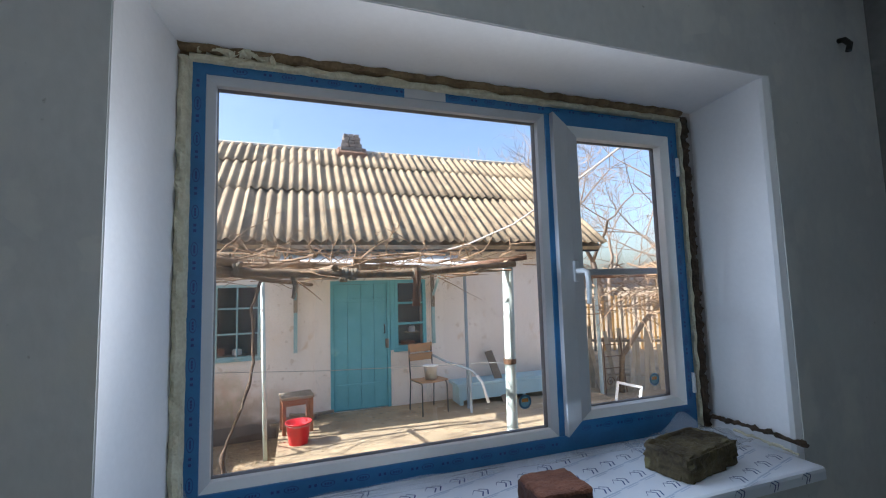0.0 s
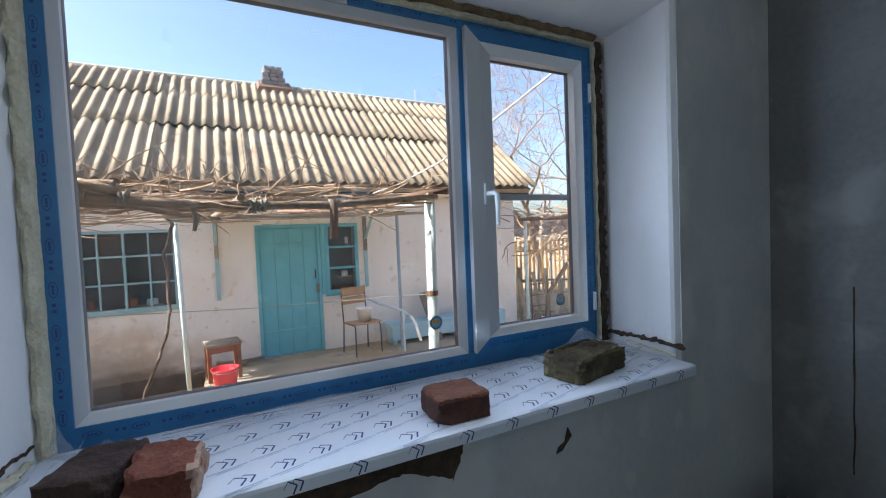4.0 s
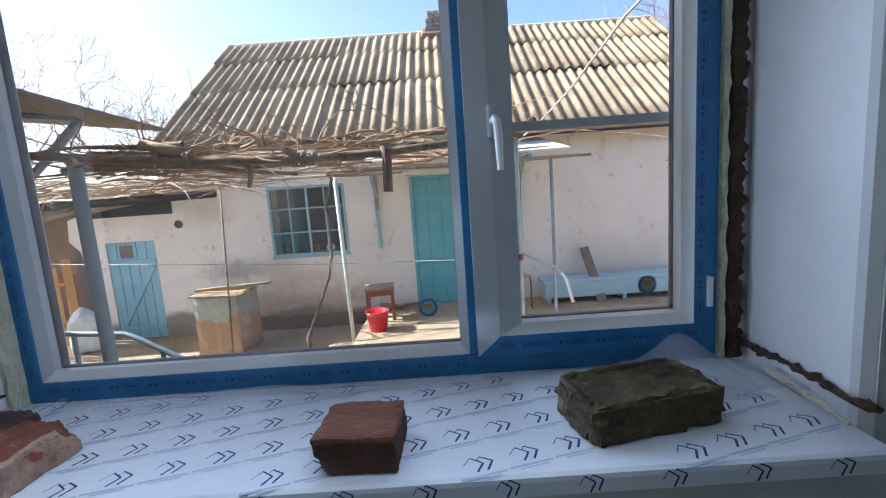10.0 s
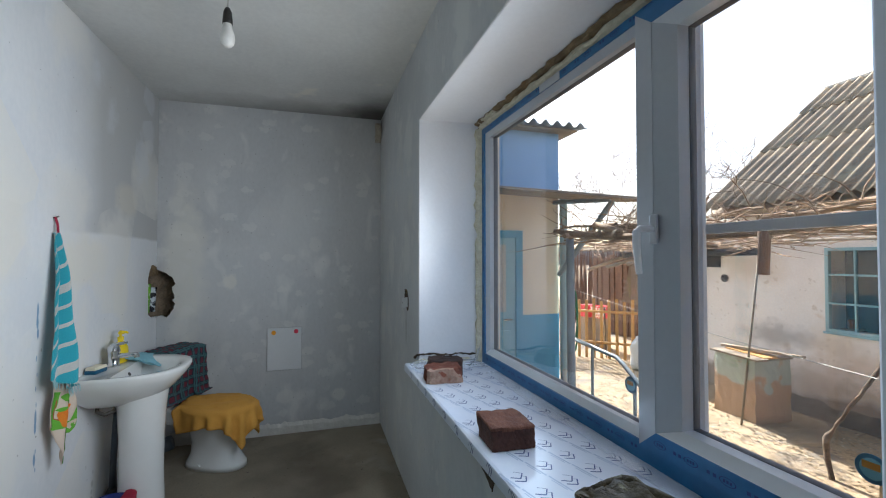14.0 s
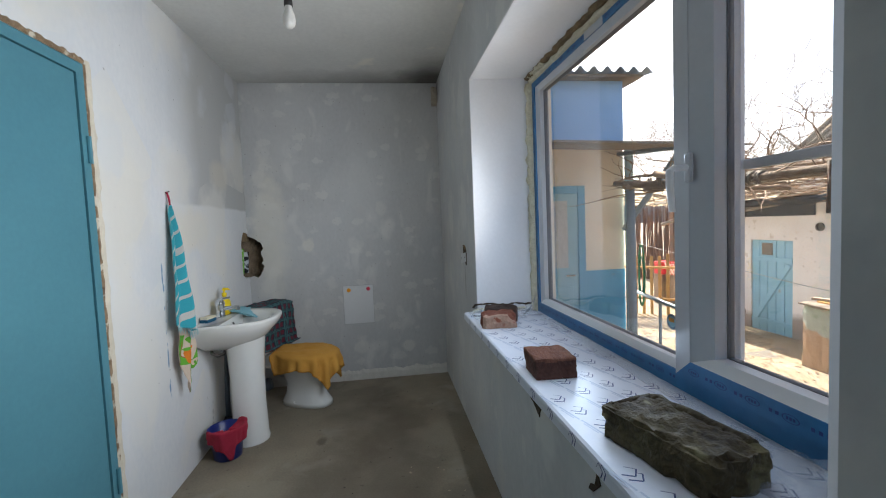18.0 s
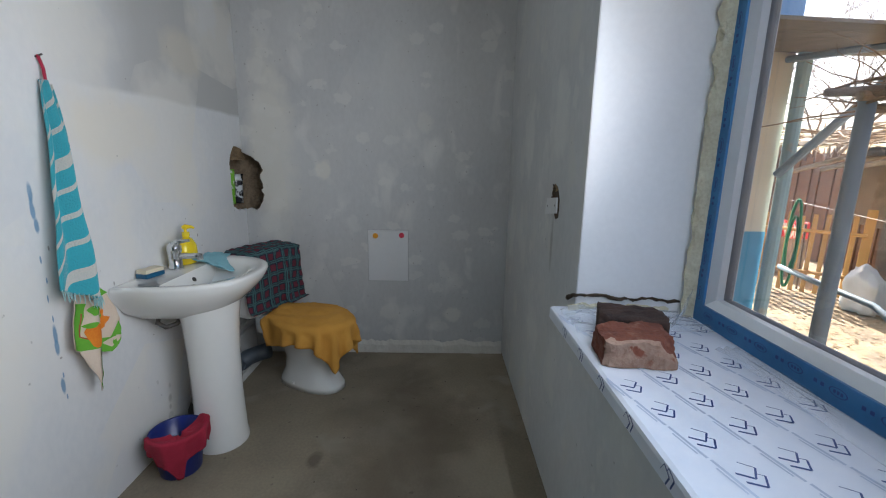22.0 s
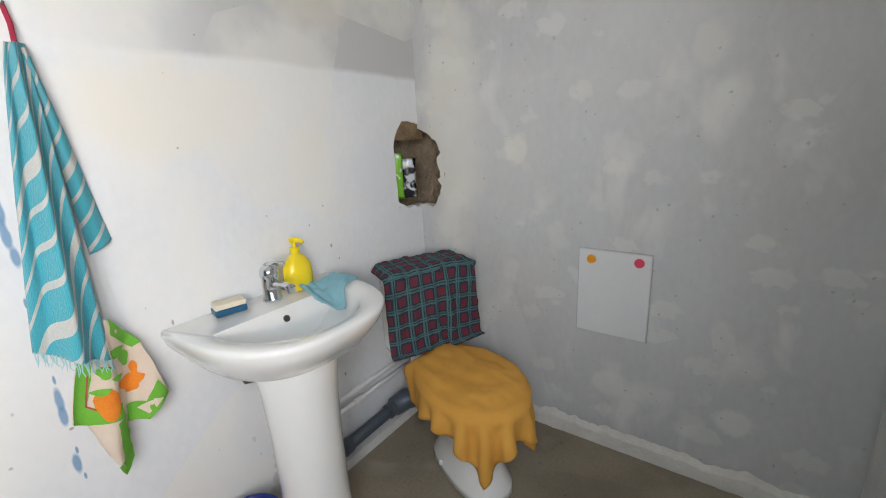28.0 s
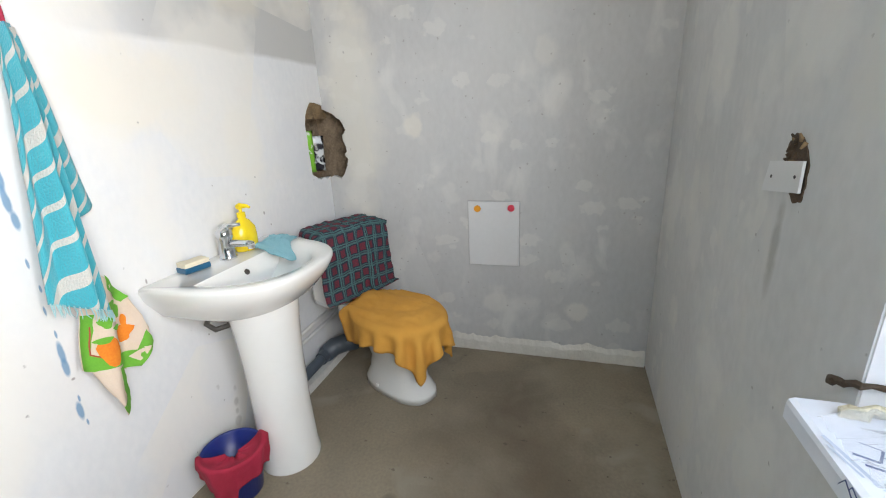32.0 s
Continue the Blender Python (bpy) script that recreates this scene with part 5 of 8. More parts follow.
tb = bmesh.new()
vs = loft(tb, [oval(0.118, 0.215, 0.425, 0.0, square=0.8), oval(0.115, 0.21, 0.425, 0.03, square=0.8), oval(0.095, 0.175, 0.42, 0.09, square=0.85), oval(0.098, 0.175, 0.42, 0.17), oval(0.13, 0.21, 0.43, 0.26), oval(0.168, 0.25, 0.435, 0.34), oval(0.182, 0.265, 0.44, 0.385), oval(0.182, 0.265, 0.44, 0.40)])
tb.faces.new(vs[-1])
tb.faces.new(vs[0][::-1])
part("bowl", tb, CERAMIC, toilet, smooth=True)
part("lid", turned([(0, 0.424), (0.175, 0.422), (0.186, 0.417), (0.190, 0.405), (0, 0.405)], 32, 1.0, 1.40, (0, 0.44, 0)), CERAMIC, toilet, smooth=True)
part("cistern", cube(-0.185, 0.185, 0.0, 0.155, 0.40, 0.745, 0.03), CERAMIC, toilet)
part("cistern_lid", cube(-0.195, 0.195, -0.005, 0.165, 0.747, 0.775, 0.012), CERAMIC, toilet)
part("neck", cube(-0.10, 0.10, 0.08, 0.30, 0.28, 0.40, 0.03), CERAMIC, toilet)
for s in (-1, 1):
    part("floor_bolt", turned([(0, 0.0), (0.010, 0.0), (0.008, 0.012), (0, 0.013)], 10, at=(s * 0.112, 0.38, 0.03)), WHITE_PLASTIC, toilet)
# checked cloth over the cistern
PLAID = bpy.data.materials.new("plaid_cloth")
PLAID.use_nodes = True
pn, pl = PLAID.node_tree.nodes, PLAID.node_tree.links
pbsdf = pn["Principled BSDF"]
pbsdf.inputs["Roughness"].default_value = 0.95
uvn = pn.new("ShaderNodeTexCoord")
sepn = pn.new("ShaderNodeSeparateXYZ")
pl.new(uvn.outputs["UV"], sepn.inputs[0])


def band(v, period, lo, hi):
    f = calc(pn, pl, "FRACT", calc(pn, pl, "DIVIDE", v, period))
    return calc(pn, pl, "MULTIPLY", calc(pn, pl, "GREATER_THAN", f, lo), calc(pn, pl, "LESS_THAN", f, hi))


def mixc(fac, a, b):
    t = pn.new("ShaderNodeMix")
    t.data_type = "RGBA"
    pl.new(fac, t.inputs["Factor"])
    for s, v in (("A", a), ("B", b)):
        if isinstance(v, tuple):
            t.inputs[s].default_value = (*v, 1)
        else:
            pl.new(v, t.inputs[s])
    return t.outputs["Result"]


U, V = sepn.outputs[0], sepn.outputs[1]
red = calc(pn, pl, "MULTIPLY", band(U, 0.064, 0.10, 0.62), band(V, 0.064, 0.10, 0.62))
col = mixc(red, (0.026, 0.030, 0.050), (0.165, 0.022, 0.040))
teal = calc(pn, pl, "MAXIMUM", band(U, 0.064, 0.72, 0.80), band(V, 0.064, 0.72, 0.80))
teal = calc(pn, pl, "MAXIMUM", teal, calc(pn, pl, "MAXIMUM", band(U, 0.064, 0.86, 0.98), band(V, 0.064, 0.86, 0.98)))
col = mixc(teal, col, (0.062, 0.155, 0.16))
weave = calc(pn, pl, "MAXIMUM", band(U, 0.0078, 0.0, 0.28), band(V, 0.0078, 0.0, 0.28))
col = mixc(calc(pn, pl, "MULTIPLY", weave, 0.45), col, (0.02, 0.028, 0.04))
pl.new(col, pbsdf.inputs["Base Color"])


def cloth(name, nu, nv, fn, size, material, label, category, thick=0.004, m=None):
    """A draped cloth: fn(u, v) gives its place, size its width and length for the pattern."""
    bm = grid(nu, nv, fn)
    uv = bm.loops.layers.uv.new("pattern")
    for k, f in enumerate(bm.faces):
        i, j = k % nu, k // nu
        for lp, (a, b) in zip(f.loops, ((i, j), (i + 1, j), (i + 1, j + 1), (i, j + 1))):
            lp[uv].uv = (a / nu * size[0], b / nv * size[1])
    me = bpy.data.meshes.new(name)
    bm.to_mesh(me)
    bm.free()
    me.materials.append(material)
    me.polygons.foreach_set("use_smooth", [True] * len(me.polygons))
    ob = new(name, me)
    md = ob.modifiers.new("thickness", "SOLIDIFY")
    md.thickness, md.offset = thick, 1.0
    if m:
        ob.matrix_basis = m
    return tagged(ob, label, category)


TM = pose(0.230, -1.585, 0.0, 0, 0, -26)


def drape(n, m, size, place, push, steps=220, bend=0.12, drag=0.93, pinned=None, seed=0, slack=1.0):
    """Lets a sheet of (n + 1) x (m + 1) points, size metres wide and long, fall from place(u, v) on to the solids that push(points) keeps it out of."""
    r = np.random.RandomState(seed)
    P = np.array([place(i / n, j / m) for j in range(m + 1) for i in range(n + 1)])
    P += r.normal(0, 0.0015, P.shape)
    w = np.ones(len(P))
    if pinned:
        w[[j * (n + 1) + i for j in range(m + 1) for i in range(n + 1) if pinned(i / n, j / m)]] = 0.0
    dx, dy = size[0] / n * slack, size[1] / m
    batches = []
    for di, dj, stiff in ((1, 0, 1.0), (0, 1, 1.0), (1, 1, 0.35), (-1, 1, 0.35), (2, 0, bend), (0, 2, bend)):
        pairs = [(i, j) for j in range(m + 1 - dj) for i in range(n + 1) if 0 <= i + di <= n]
        for side in (0, 1):
            half = [(i, j) for i, j in pairs if ((j if dj == 1 else i // max(1, abs(di)) if di else j // dj) % 2) == side]
            a = np.array([j * (n + 1) + i for i, j in half])
            b = np.array([(j + dj) * (n + 1) + i + di for i, j in half])
            ws = w[a] + w[b] + 1e-9
            batches.append((a, b, math.hypot(di * dx, dj * dy), (stiff * w[a] / ws)[:, None], (stiff * w[b] / ws)[:, None]))
    old = P.copy()
    for _ in range(steps):
        gone = (P - old) * drag
        old = P.copy()
        P = P + gone * w[:, None]
        P[:, 2] -= 0.0008 * w
        for _ in range(10):
            for a, b, rest, wa, wb in batches:
                d = P[b] - P[a]
                length = np.sqrt((d * d).sum(1))[:, None] + 1e-9
                d *= (length - rest) / length
                P[a] += d * wa
                P[b] -= d * wb
        free = P.copy()
        P = push(P)
        touch = np.abs(P - free).sum(1) > 1e-7
        old[touch] += (P[touch] - old[touch]) * 0.8
    return lambda u, v: tuple(P[int(round(v * m)) * (n + 1) + int(round(u * n))])


def off_cistern(P):
    """Keeps points outside the cistern with its lid."""
    cx, cy, cz, hx, hy = 0.0, 0.080, 0.783, 0.201, 0.094
    gap = np.stack([hx - np.abs(P[:, 0] - cx), hy - np.abs(P[:, 1] - cy), cz - P[:, 2]], 1)
    inside = (gap > 0).all(1) & (P[:, 2] > 0.40)
    k = gap.argmin(1)
    for axis, (c, h) in enumerate(((cx, hx), (cy, hy))):
        q = inside & (k == axis)
        P[q, axis] = c + np.where(P[q, axis] < c, -h, h)
    q = inside & (k == 2)
    P[q, 2] = cz
    P[:, 1] = np.maximum(P[:, 1], -0.03)
    return P


def plaid_start(u, v):
    s, x = 0.52 * v, -0.004 + (u - 0.5) * (0.435 - 0.02 * v)
    crease = 0.010 * abs(noise.noise(Vector((u * 4, v * 7, 1)))) + 0.009 * abs(noise.noise(Vector((u * 9, v * 11, 4))))
    return (x, -0.018 + s, 0.789 + crease - 0.9 * max(0.0, abs(x) - 0.205))


plaid_fall = drape(38, 40, (0.475, 0.52), plaid_start, lambda P: np.where(np.arange(3) == 2, np.maximum(off_cistern(P), 0.448), off_cistern(P)), 190, 0.06, 0.90, lambda u, v: v < 0.33 and abs(u - 0.5) < 0.42, 3, 1.03)


def rumpled(fall, deep, fine, seed):
    """Soft creases pressed into a fallen cloth."""
    def fn(u, v):
        x, y, z = fall(u, v)
        k = deep * (0.5 - abs(noise.noise(Vector((u * 5 + v * 2, v * 5 - u, seed))))) + fine * noise.noise(Vector((u * 15, v * 13, seed)))
        return (x + 0.3 * k, y + max(-0.002, k), z + max(-0.002, 0.5 * k))
    return fn


cloth("plaid_cloth", 38, 40, rumpled(plaid_fall, 0.034, 0.012, 3), (0.475, 0.52), PLAID, "dark red and green plaid cloth draped over the cistern", "cloth", 0.004, TM)


def off_toilet(P):
    """Keeps points outside the seat lid, the bowl under it and the covered cistern."""
    z = P[:, 2]
    rx, ry = np.interp(z, (0.0, 0.09, 0.17, 0.26, 0.34, 0.40), (0.125, 0.102, 0.105, 0.138, 0.178, 0.196)), np.interp(z, (0.0, 0.09, 0.17, 0.26, 0.34, 0.40), (0.222, 0.182, 0.182, 0.217, 0.258, 0.272))
    d = np.hypot(P[:, 0] / rx, (P[:, 1] - 0.44) / ry) + 1e-9
    inside = (d < 1) & (z < 0.432)
    lift = inside & ((0.432 - z) < (1 - d) * 0.22)
    P[lift, 2] = 0.432
    out = inside & ~lift
    P[out, 0] /= d[out]
    P[out, 1] = 0.44 + (P[out, 1] - 0.44) / d[out]
    back = (P[:, 1] < 0.200) & (P[:, 2] > 0.30)
    P[back, 1] = 0.200
    P[:, 2] = np.where(P[:, 1] < 0.26, np.minimum(P[:, 2], 0.452), P[:, 2])
    P[:, 2] = np.maximum(P[:, 2], 0.01)
    return P


def ochre_start(u, v):
    a, b, turn = (u - 0.5) * 0.55, (v - 0.46) * 0.63, math.radians(9)
    return (0.012 + a * math.cos(turn) - b * math.sin(turn), 0.478 + a * math.sin(turn) + b * math.cos(turn), 0.438 + 0.026 * abs(noise.noise(Vector((u * 3.5, v * 2.5, 4)))) + 0.010 * abs(noise.noise(Vector((u * 8, v * 6, 9)))))


cloth("ochre_cloth", 42, 44, rumpled(drape(42, 44, (0.56, 0.64), ochre_start, off_toilet, 150, 0.75, 0.90, lambda u, v: abs(u - 0.5) < 0.20 and 0.06 < v < 0.66, 5), 0.012, 0.005, 8), (0.56, 0.64), OCHRE, "ochre yellow cloth draped over the toilet lid", "cloth", 0.003, TM)

# ---- pipes along the foot of the sink wall ----
pipe = thing("sewer_pipe", (0, 0, 0), "dark grey plastic sewer pipe along the foot of the wall", "pipe")
part("run", rod([(0.80, SOUTH + 0.060, 0.075), (0.45, SOUTH + 0.060, 0.085), (0.36, SOUTH + 0.062, 0.090)], 0.027, 16), GREY_PIPE, pipe, smooth=True)
part("elbow", rod([(0.38, SOUTH + 0.062, 0.090), (0.31, SOUTH + 0.075, 0.098), (0.27, SOUTH + 0.13, 0.11), (0.27, SOUTH + 0.19, 0.13)], [0.045, 0.05, 0.05, 0.05], 18), GREY_PIPE, pipe, smooth=True)
part("socket", rod([(0.42, SOUTH + 0.060, 0.085), (0.36, SOUTH + 0.062, 0.090)], 0.035, 18), GREY_PIPE, pipe)
part("socket", rod([(0.70, SOUTH + 0.060, 0.077), (0.66, SOUTH + 0.060, 0.078)], 0.034, 18), GREY_PIPE, pipe)
for k, (z, yy) in enumerate(((0.275, 0.022), (0.225, 0.024))):
    wp = thing("water_pipe", (0, 0, 0), "thin white painted water pipe along the wall", "pipe", "water pipes")
    part("run", rod([(0.78, SOUTH + yy, z - 0.01), (0.10, SOUTH + yy, z + 0.004)], 0.011, 10), WHITE_PLASTIC, wp, smooth=True)
    part("joint", rod([(0.58, SOUTH + yy, z - 0.007), (0.53, SOUTH + yy, z - 0.006)], 0.016, 10), WHITE_PLASTIC, wp)
ledge = link("baseboard", prism([(0.002, 0.0), (0.095, 0.0), (0.090, 0.040), (0.002, 0.046)], 0.02, 0.86, lambda u, v, d: (d, SOUTH + u, v)), mat("whitewashed_ledge", (0.62, 0.62, 0.60), (0.48, 0.48, 0.46), 0.9, 9, 70, 0.3))
tagged(ledge, "whitewashed plaster ledge at the foot of the wall", "baseboard", kind="structure")

# ---- bucket with a red cloth ----
bucket = thing("bucket", (1.156, -1.556, 0.0), "dark blue plastic bucket on the floor by the washbasin", "bucket")
part("shell", turned([(0.79 * a, 0.84 * b) for a, b in ((0, 0.004), (0.093, 0.004), (0.096, 0.0), (0.100, 0.004), (0.128, 0.21), (0.134, 0.214), (0.136, 0.224), (0.130, 0.226), (0.124, 0.218), (0.096, 0.012), (0, 0.012))], 36), BLUE_PLASTIC, bucket, smooth=True)
part("handle", rod([(0.105 * math.cos(a), 0.105 * math.sin(a) * 0.98, 0.186 - 0.043 * math.sin(a) ** 2) for a in (math.pi * (1 + k / 14) for k in range(15))], 0.003, 6), WIRE, bucket)


def red_drape(u, v):
    """Across a part of the mouth and over the rim, with a hem of uneven points outside."""
    a = math.radians(-50 + 205 * u)
    hem = float(np.interp(u, (0, 0.10, 0.14, 0.28, 0.36, 0.42, 0.46, 0.60, 0.75, 0.80, 0.88, 0.93, 1.0), (0.07, 0.075, 0.115, 0.12, 0.185, 0.18, 0.10, 0.09, 0.075, 0.085, 0.11, 0.07, 0.06)))
    bunch = 0.012 * max(0.0, math.sin((u - 0.78) / 0.22 * math.pi)) if u > 0.78 else 0.0
    fold = 0.006 * math.sin(u * 31) + 0.007 * math.sin(u * 17 + 2) + 0.006 * noise.noise(Vector((u * 9, v * 4, 3)))
    if v < 0.32:
        w = v / 0.32
        r, z = 0.022 + 0.085 * w + 0.5 * fold, 0.172 + 0.022 * w * w + 0.9 * fold * (1 - w)
    elif v < 0.44:
        t = (v - 0.32) / 0.12
        r, z = 0.107 + 0.020 * t, 0.199 + 0.005 * math.sin(t * math.pi) + bunch
    else:
        t = (v - 0.44) / 0.56
        r, z = 0.127 + bunch - 0.022 * t * hem / 0.18 + max(-0.004, fold) * min(1, t * 2.2), 0.197 - t * hem + bunch * (1 - t)
    return (1.156 + 0.92 * r * math.cos(a), -1.556 + 0.92 * r * math.sin(a), 0.977 * z)


cloth("red_cloth", 90, 30, red_drape, (0.4, 0.26), RED_CLOTH, "crumpled red cloth hung over the bucket rim", "cloth", 0.003)

# ---- towels on a nail ----
TOWEL = bpy.data.materials.new("striped_towel")
TOWEL.use_nodes = True
pn, pl = TOWEL.node_tree.nodes, TOWEL.node_tree.links
tb_ = pn["Principled BSDF"]
tb_.inputs["Roughness"].default_value = 0.98
tb_.inputs["Sheen Weight"].default_value = 0.3
uvn = pn.new("ShaderNodeTexCoord")
sepn = pn.new("ShaderNodeSeparateXYZ")
pl.new(uvn.outputs["UV"], sepn.inputs[0])
U, V = sepn.outputs[0], sepn.outputs[1]
nz = pn.new("ShaderNodeTexNoise")
nz.inputs["Scale"].default_value = 160
pl.new(uvn.outputs["UV"], nz.inputs["Vector"])
lines = calc(pn, pl, "MAXIMUM", band(V, 0.34, 0.02, 0.13), calc(pn, pl, "MAXIMUM", band(V, 0.34, 0.29, 0.335), calc(pn, pl, "MAXIMUM", band(V, 0.34, 0.52, 0.57), band(V, 0.34, 0.76, 0.81))))
col = mixc(lines, (0.045, 0.43, 0.53), (0.72, 0.66, 0.60))
col = mixc(calc(pn, pl, "MULTIPLY", nz.outputs["Fac"], 0.35), col, (0.04, 0.27, 0.34))
pl.new(col, tb_.inputs["Base Color"])
bpn = pn.new("ShaderNodeBump")
bpn.inputs["Strength"].default_value, bpn.inputs["Distance"].default_value = 0.8, 0.006
pl.new(nz.outputs["Fac"], bpn.inputs["Height"])
pl.new(bpn.outputs["Normal"], tb_.inputs["Normal"])


def towel_at(u, v, top, bottom_l, bottom_r, bulge, folds, seed):
    """Gathered at a nail, spreading downwards, with folds that run with it."""
    tx, tz = top
    bl, br = Vector(bottom_l), Vector(bottom_r)
    b = bl.lerp(br, u)
    k = v ** 0.85
    x = tx + (u - 0.5) * -0.03 + (b.x - tx) * (k if v > 0 else 0)
    z = tz + (b.y - tz) * v
    y = SOUTH + 0.014 + bulge * v ** 0.8 * (0.35 + 0.65 * math.sin(math.pi * u)) + (0.014 + 0.008 * v) * math.sin(u * folds + seed + 0.8 * v) * min(1, v * 4) + 0.010 * noise.noise(Vector((u * 5, v * 4, seed))) + 0.012 * (1 - abs(2 * u - 1))
    return (x, max(SOUTH + 0.006, y), z)


def striped(u, v):
    return towel_at(u, v, (1.352, 1.555), (1.466, 0.905), (1.362, 0.822), 0.095, 14.0, 0.6)


bm = grid(36, 60, striped)
uv = bm.loops.layers.uv.new("pattern")
for k, f in enumerate(bm.faces):
    i, j = k % 36, k // 36
    for lp, (a, b) in zip(f.loops, ((i, j), (i + 1, j), (i + 1, j + 1), (i, j + 1))):
        # the cloth hangs by a corner, so the stripes run slantwise
        lp[uv].uv = (a / 36 * 0.4, b / 60 * 0.66 + a / 36 * 0.34 + 0.02 * math.sin(a / 36 * 9.5))
towel = thing("towel", (0, 0, 0), "turquoise terry towel with pale stripes hanging from a nail", "towel")
ob = part("cloth", bm, TOWEL, towel, smooth=True)
md = ob.modifiers.new("thickness", "SOLIDIFY")
md.thickness, md.offset = 0.006, 1.0
# second fold behind, on the basin side
bm = grid(16, 40, lambda u, v: (1.345 - 0.065 * v * (0.35 + 0.65 * u) - 0.010 * u, SOUTH + 0.010 + 0.018 * math.sin(u * 3.1) + 0.008 * math.sin(v * 5), 1.545 - 0.435 * v - 0.03 * (1 - u) * v))
uv = bm.loops.layers.uv.new("pattern")
for k, f in enumerate(bm.faces):
    i, j = k % 16, k // 16
    for lp, (a, b) in zip(f.loops, ((i, j), (i + 1, j), (i + 1, j + 1), (i, j + 1))):
        lp[uv].uv = (a / 16 * 0.2, b / 40 * 0.62 + a / 16 * 0.05)
ob = part("fold", bm, TOWEL, towel, smooth=True)
md = ob.modifiers.new("thickness", "SOLIDIFY")
md.thickness = 0.008
part("loop", rod([(1.352, SOUTH + 0.008, 1.628), (1.349, SOUTH + 0.016, 1.59), (1.352, SOUTH + 0.020, 1.545)], 0.005, 6), mat("crimson_tape", (0.42, 0.02, 0.06), None, 0.8, 20, 90, 0.1), towel, "crimson hanging loop")
fb = bmesh.new()
for k in range(30):
    u = (k + 0.5) / 30
    p = Vector(striped(u, 1.0))
    tube(fb, [p + Vector((0, 0.003, 0.004)), p + Vector((0.003 * math.sin(k * 2.1), 0.004, -0.016)), p + Vector((0.006 * math.sin(k * 1.7), 0.004, -0.030))], [0.0016, 0.0014, 0.0006], 4)
part("fringe", fb, mat("towel_fringe", (0.42, 0.68, 0.72), None, 0.95, 30, 90, 0.0), towel, "pale fringe")
nail = tagged(link("nail", rod([(1.352, SOUTH - 0.002, 1.622), (1.352, SOUTH + 0.022, 1.630)], 0.003, 8), DARK_STEEL), "nail in the wall that holds the towels", "nail")

# printed tea towel below it
GREEN_HEM = mat("green_cotton", (0.16, 0.46, 0.045), (0.12, 0.38, 0.035), 0.9, 9, 200, 0.2)
PALE_COTTON = mat("pale_cotton", (0.72, 0.60, 0.49), (0.66, 0.53, 0.43), 0.9, 9, 200, 0.2)
tea = thing("tea_towel", (0, 0, 0), "cotton tea towel with green hem and orange fruit print", "towel")


def tea_piece(name, outline, off, material, label="", thick=0.0):
    """A piece of rumpled cotton on the wall; outline in (x, z)."""
    bm = bmesh.new()
    bm.faces.new([bm.verts.new((x, 0, z)) for x, z in outline])
    bmesh.ops.triangulate(bm, faces=list(bm.faces))
    for _ in range(3):
        bmesh.ops.subdivide_edges(bm, edges=list(bm.edges), cuts=1, use_grid_fill=True)
    for v in bm.verts:
        x, z = v.co.x, v.co.z
        v.co.y = SOUTH + 0.046 + 0.016 * math.sin((x - 1.24) * 58 + (z - 0.7) * 9) + 0.005 * noise.noise(Vector((x * 22, z * 22, 2))) + off
        if not name.endswith("print"):
            v.co.x += 0.004 * noise.noise(Vector((x * 40, z * 40, 5)))
    ob = part(name, bm, material, tea, label, True)
    if thick:
        ob.modifiers.new("thickness", "SOLIDIFY").thickness = thick
    return ob


def ring_of(x, z, rx, rz, lobes=0.12, n=14):
    return [(x + rx * math.cos(a) * (1 + lobes * math.sin(3 * a)), z + rz * math.sin(a)) for a in (2 * math.pi * k / n for k in range(n))]


tea_piece("cloth", [(1.345, 0.930), (1.322, 0.905), (1.278, 0.834), (1.245, 0.668), (1.336, 0.623), (1.378, 0.649), (1.372, 0.86)], 0.0, PALE_COTTON, thick=0.002)
tea_piece("cloth", [(1.385, 0.90), (1.35, 0.90), (1.352, 0.72), (1.368, 0.640), (1.353, 0.532), (1.384, 0.502), (1.409, 0.589), (1.426, 0.672), (1.455, 0.696), (1.414, 0.838)], 0.010, PALE_COTTON, thick=0.002)
for pts in ([(1.338, 0.930), (1.278, 0.836), (1.297, 0.826), (1.341, 0.885)], [(1.245, 0.668), (1.305, 0.616), (1.346, 0.632), (1.344, 0.682), (1.300, 0.670), (1.266, 0.724)]):
    tea_piece("hem", pts, 0.005, GREEN_HEM, "green hem")
tea_piece("patch_print", [(1.264, 0.667), (1.302, 0.634), (1.320, 0.656), (1.286, 0.674)], 0.0057, PALE_COTTON)
for pts in ([(1.454, 0.695), (1.414, 0.838), (1.386, 0.830), (1.420, 0.718)], [(1.454, 0.695), (1.420, 0.718), (1.354, 0.704), (1.352, 0.660), (1.424, 0.672)], [(1.374, 0.655), (1.354, 0.660), (1.356, 0.610), (1.354, 0.532), (1.383, 0.503), (1.400, 0.540), (1.380, 0.545), (1.370, 0.610)]):
    tea_piece("hem", pts, 0.015, GREEN_HEM, "green hem")
FRUIT = mat("orange_print", (0.80, 0.26, 0.02), (0.72, 0.18, 0.015), 0.9, 25, 200, 0.1)
RED_LINE = mat("brick_red_print", (0.42, 0.09, 0.05), None, 0.9, 25, 200, 0.1)
tea_piece("fruit_print", ring_of(1.381, 0.714, 0.025, 0.046), 0.0158, FRUIT, "printed orange fruit")
tea_piece("fruit_print", ring_of(1.320, 0.735, 0.027, 0.026, 0.35), 0.0055, FRUIT, "printed orange fruit")
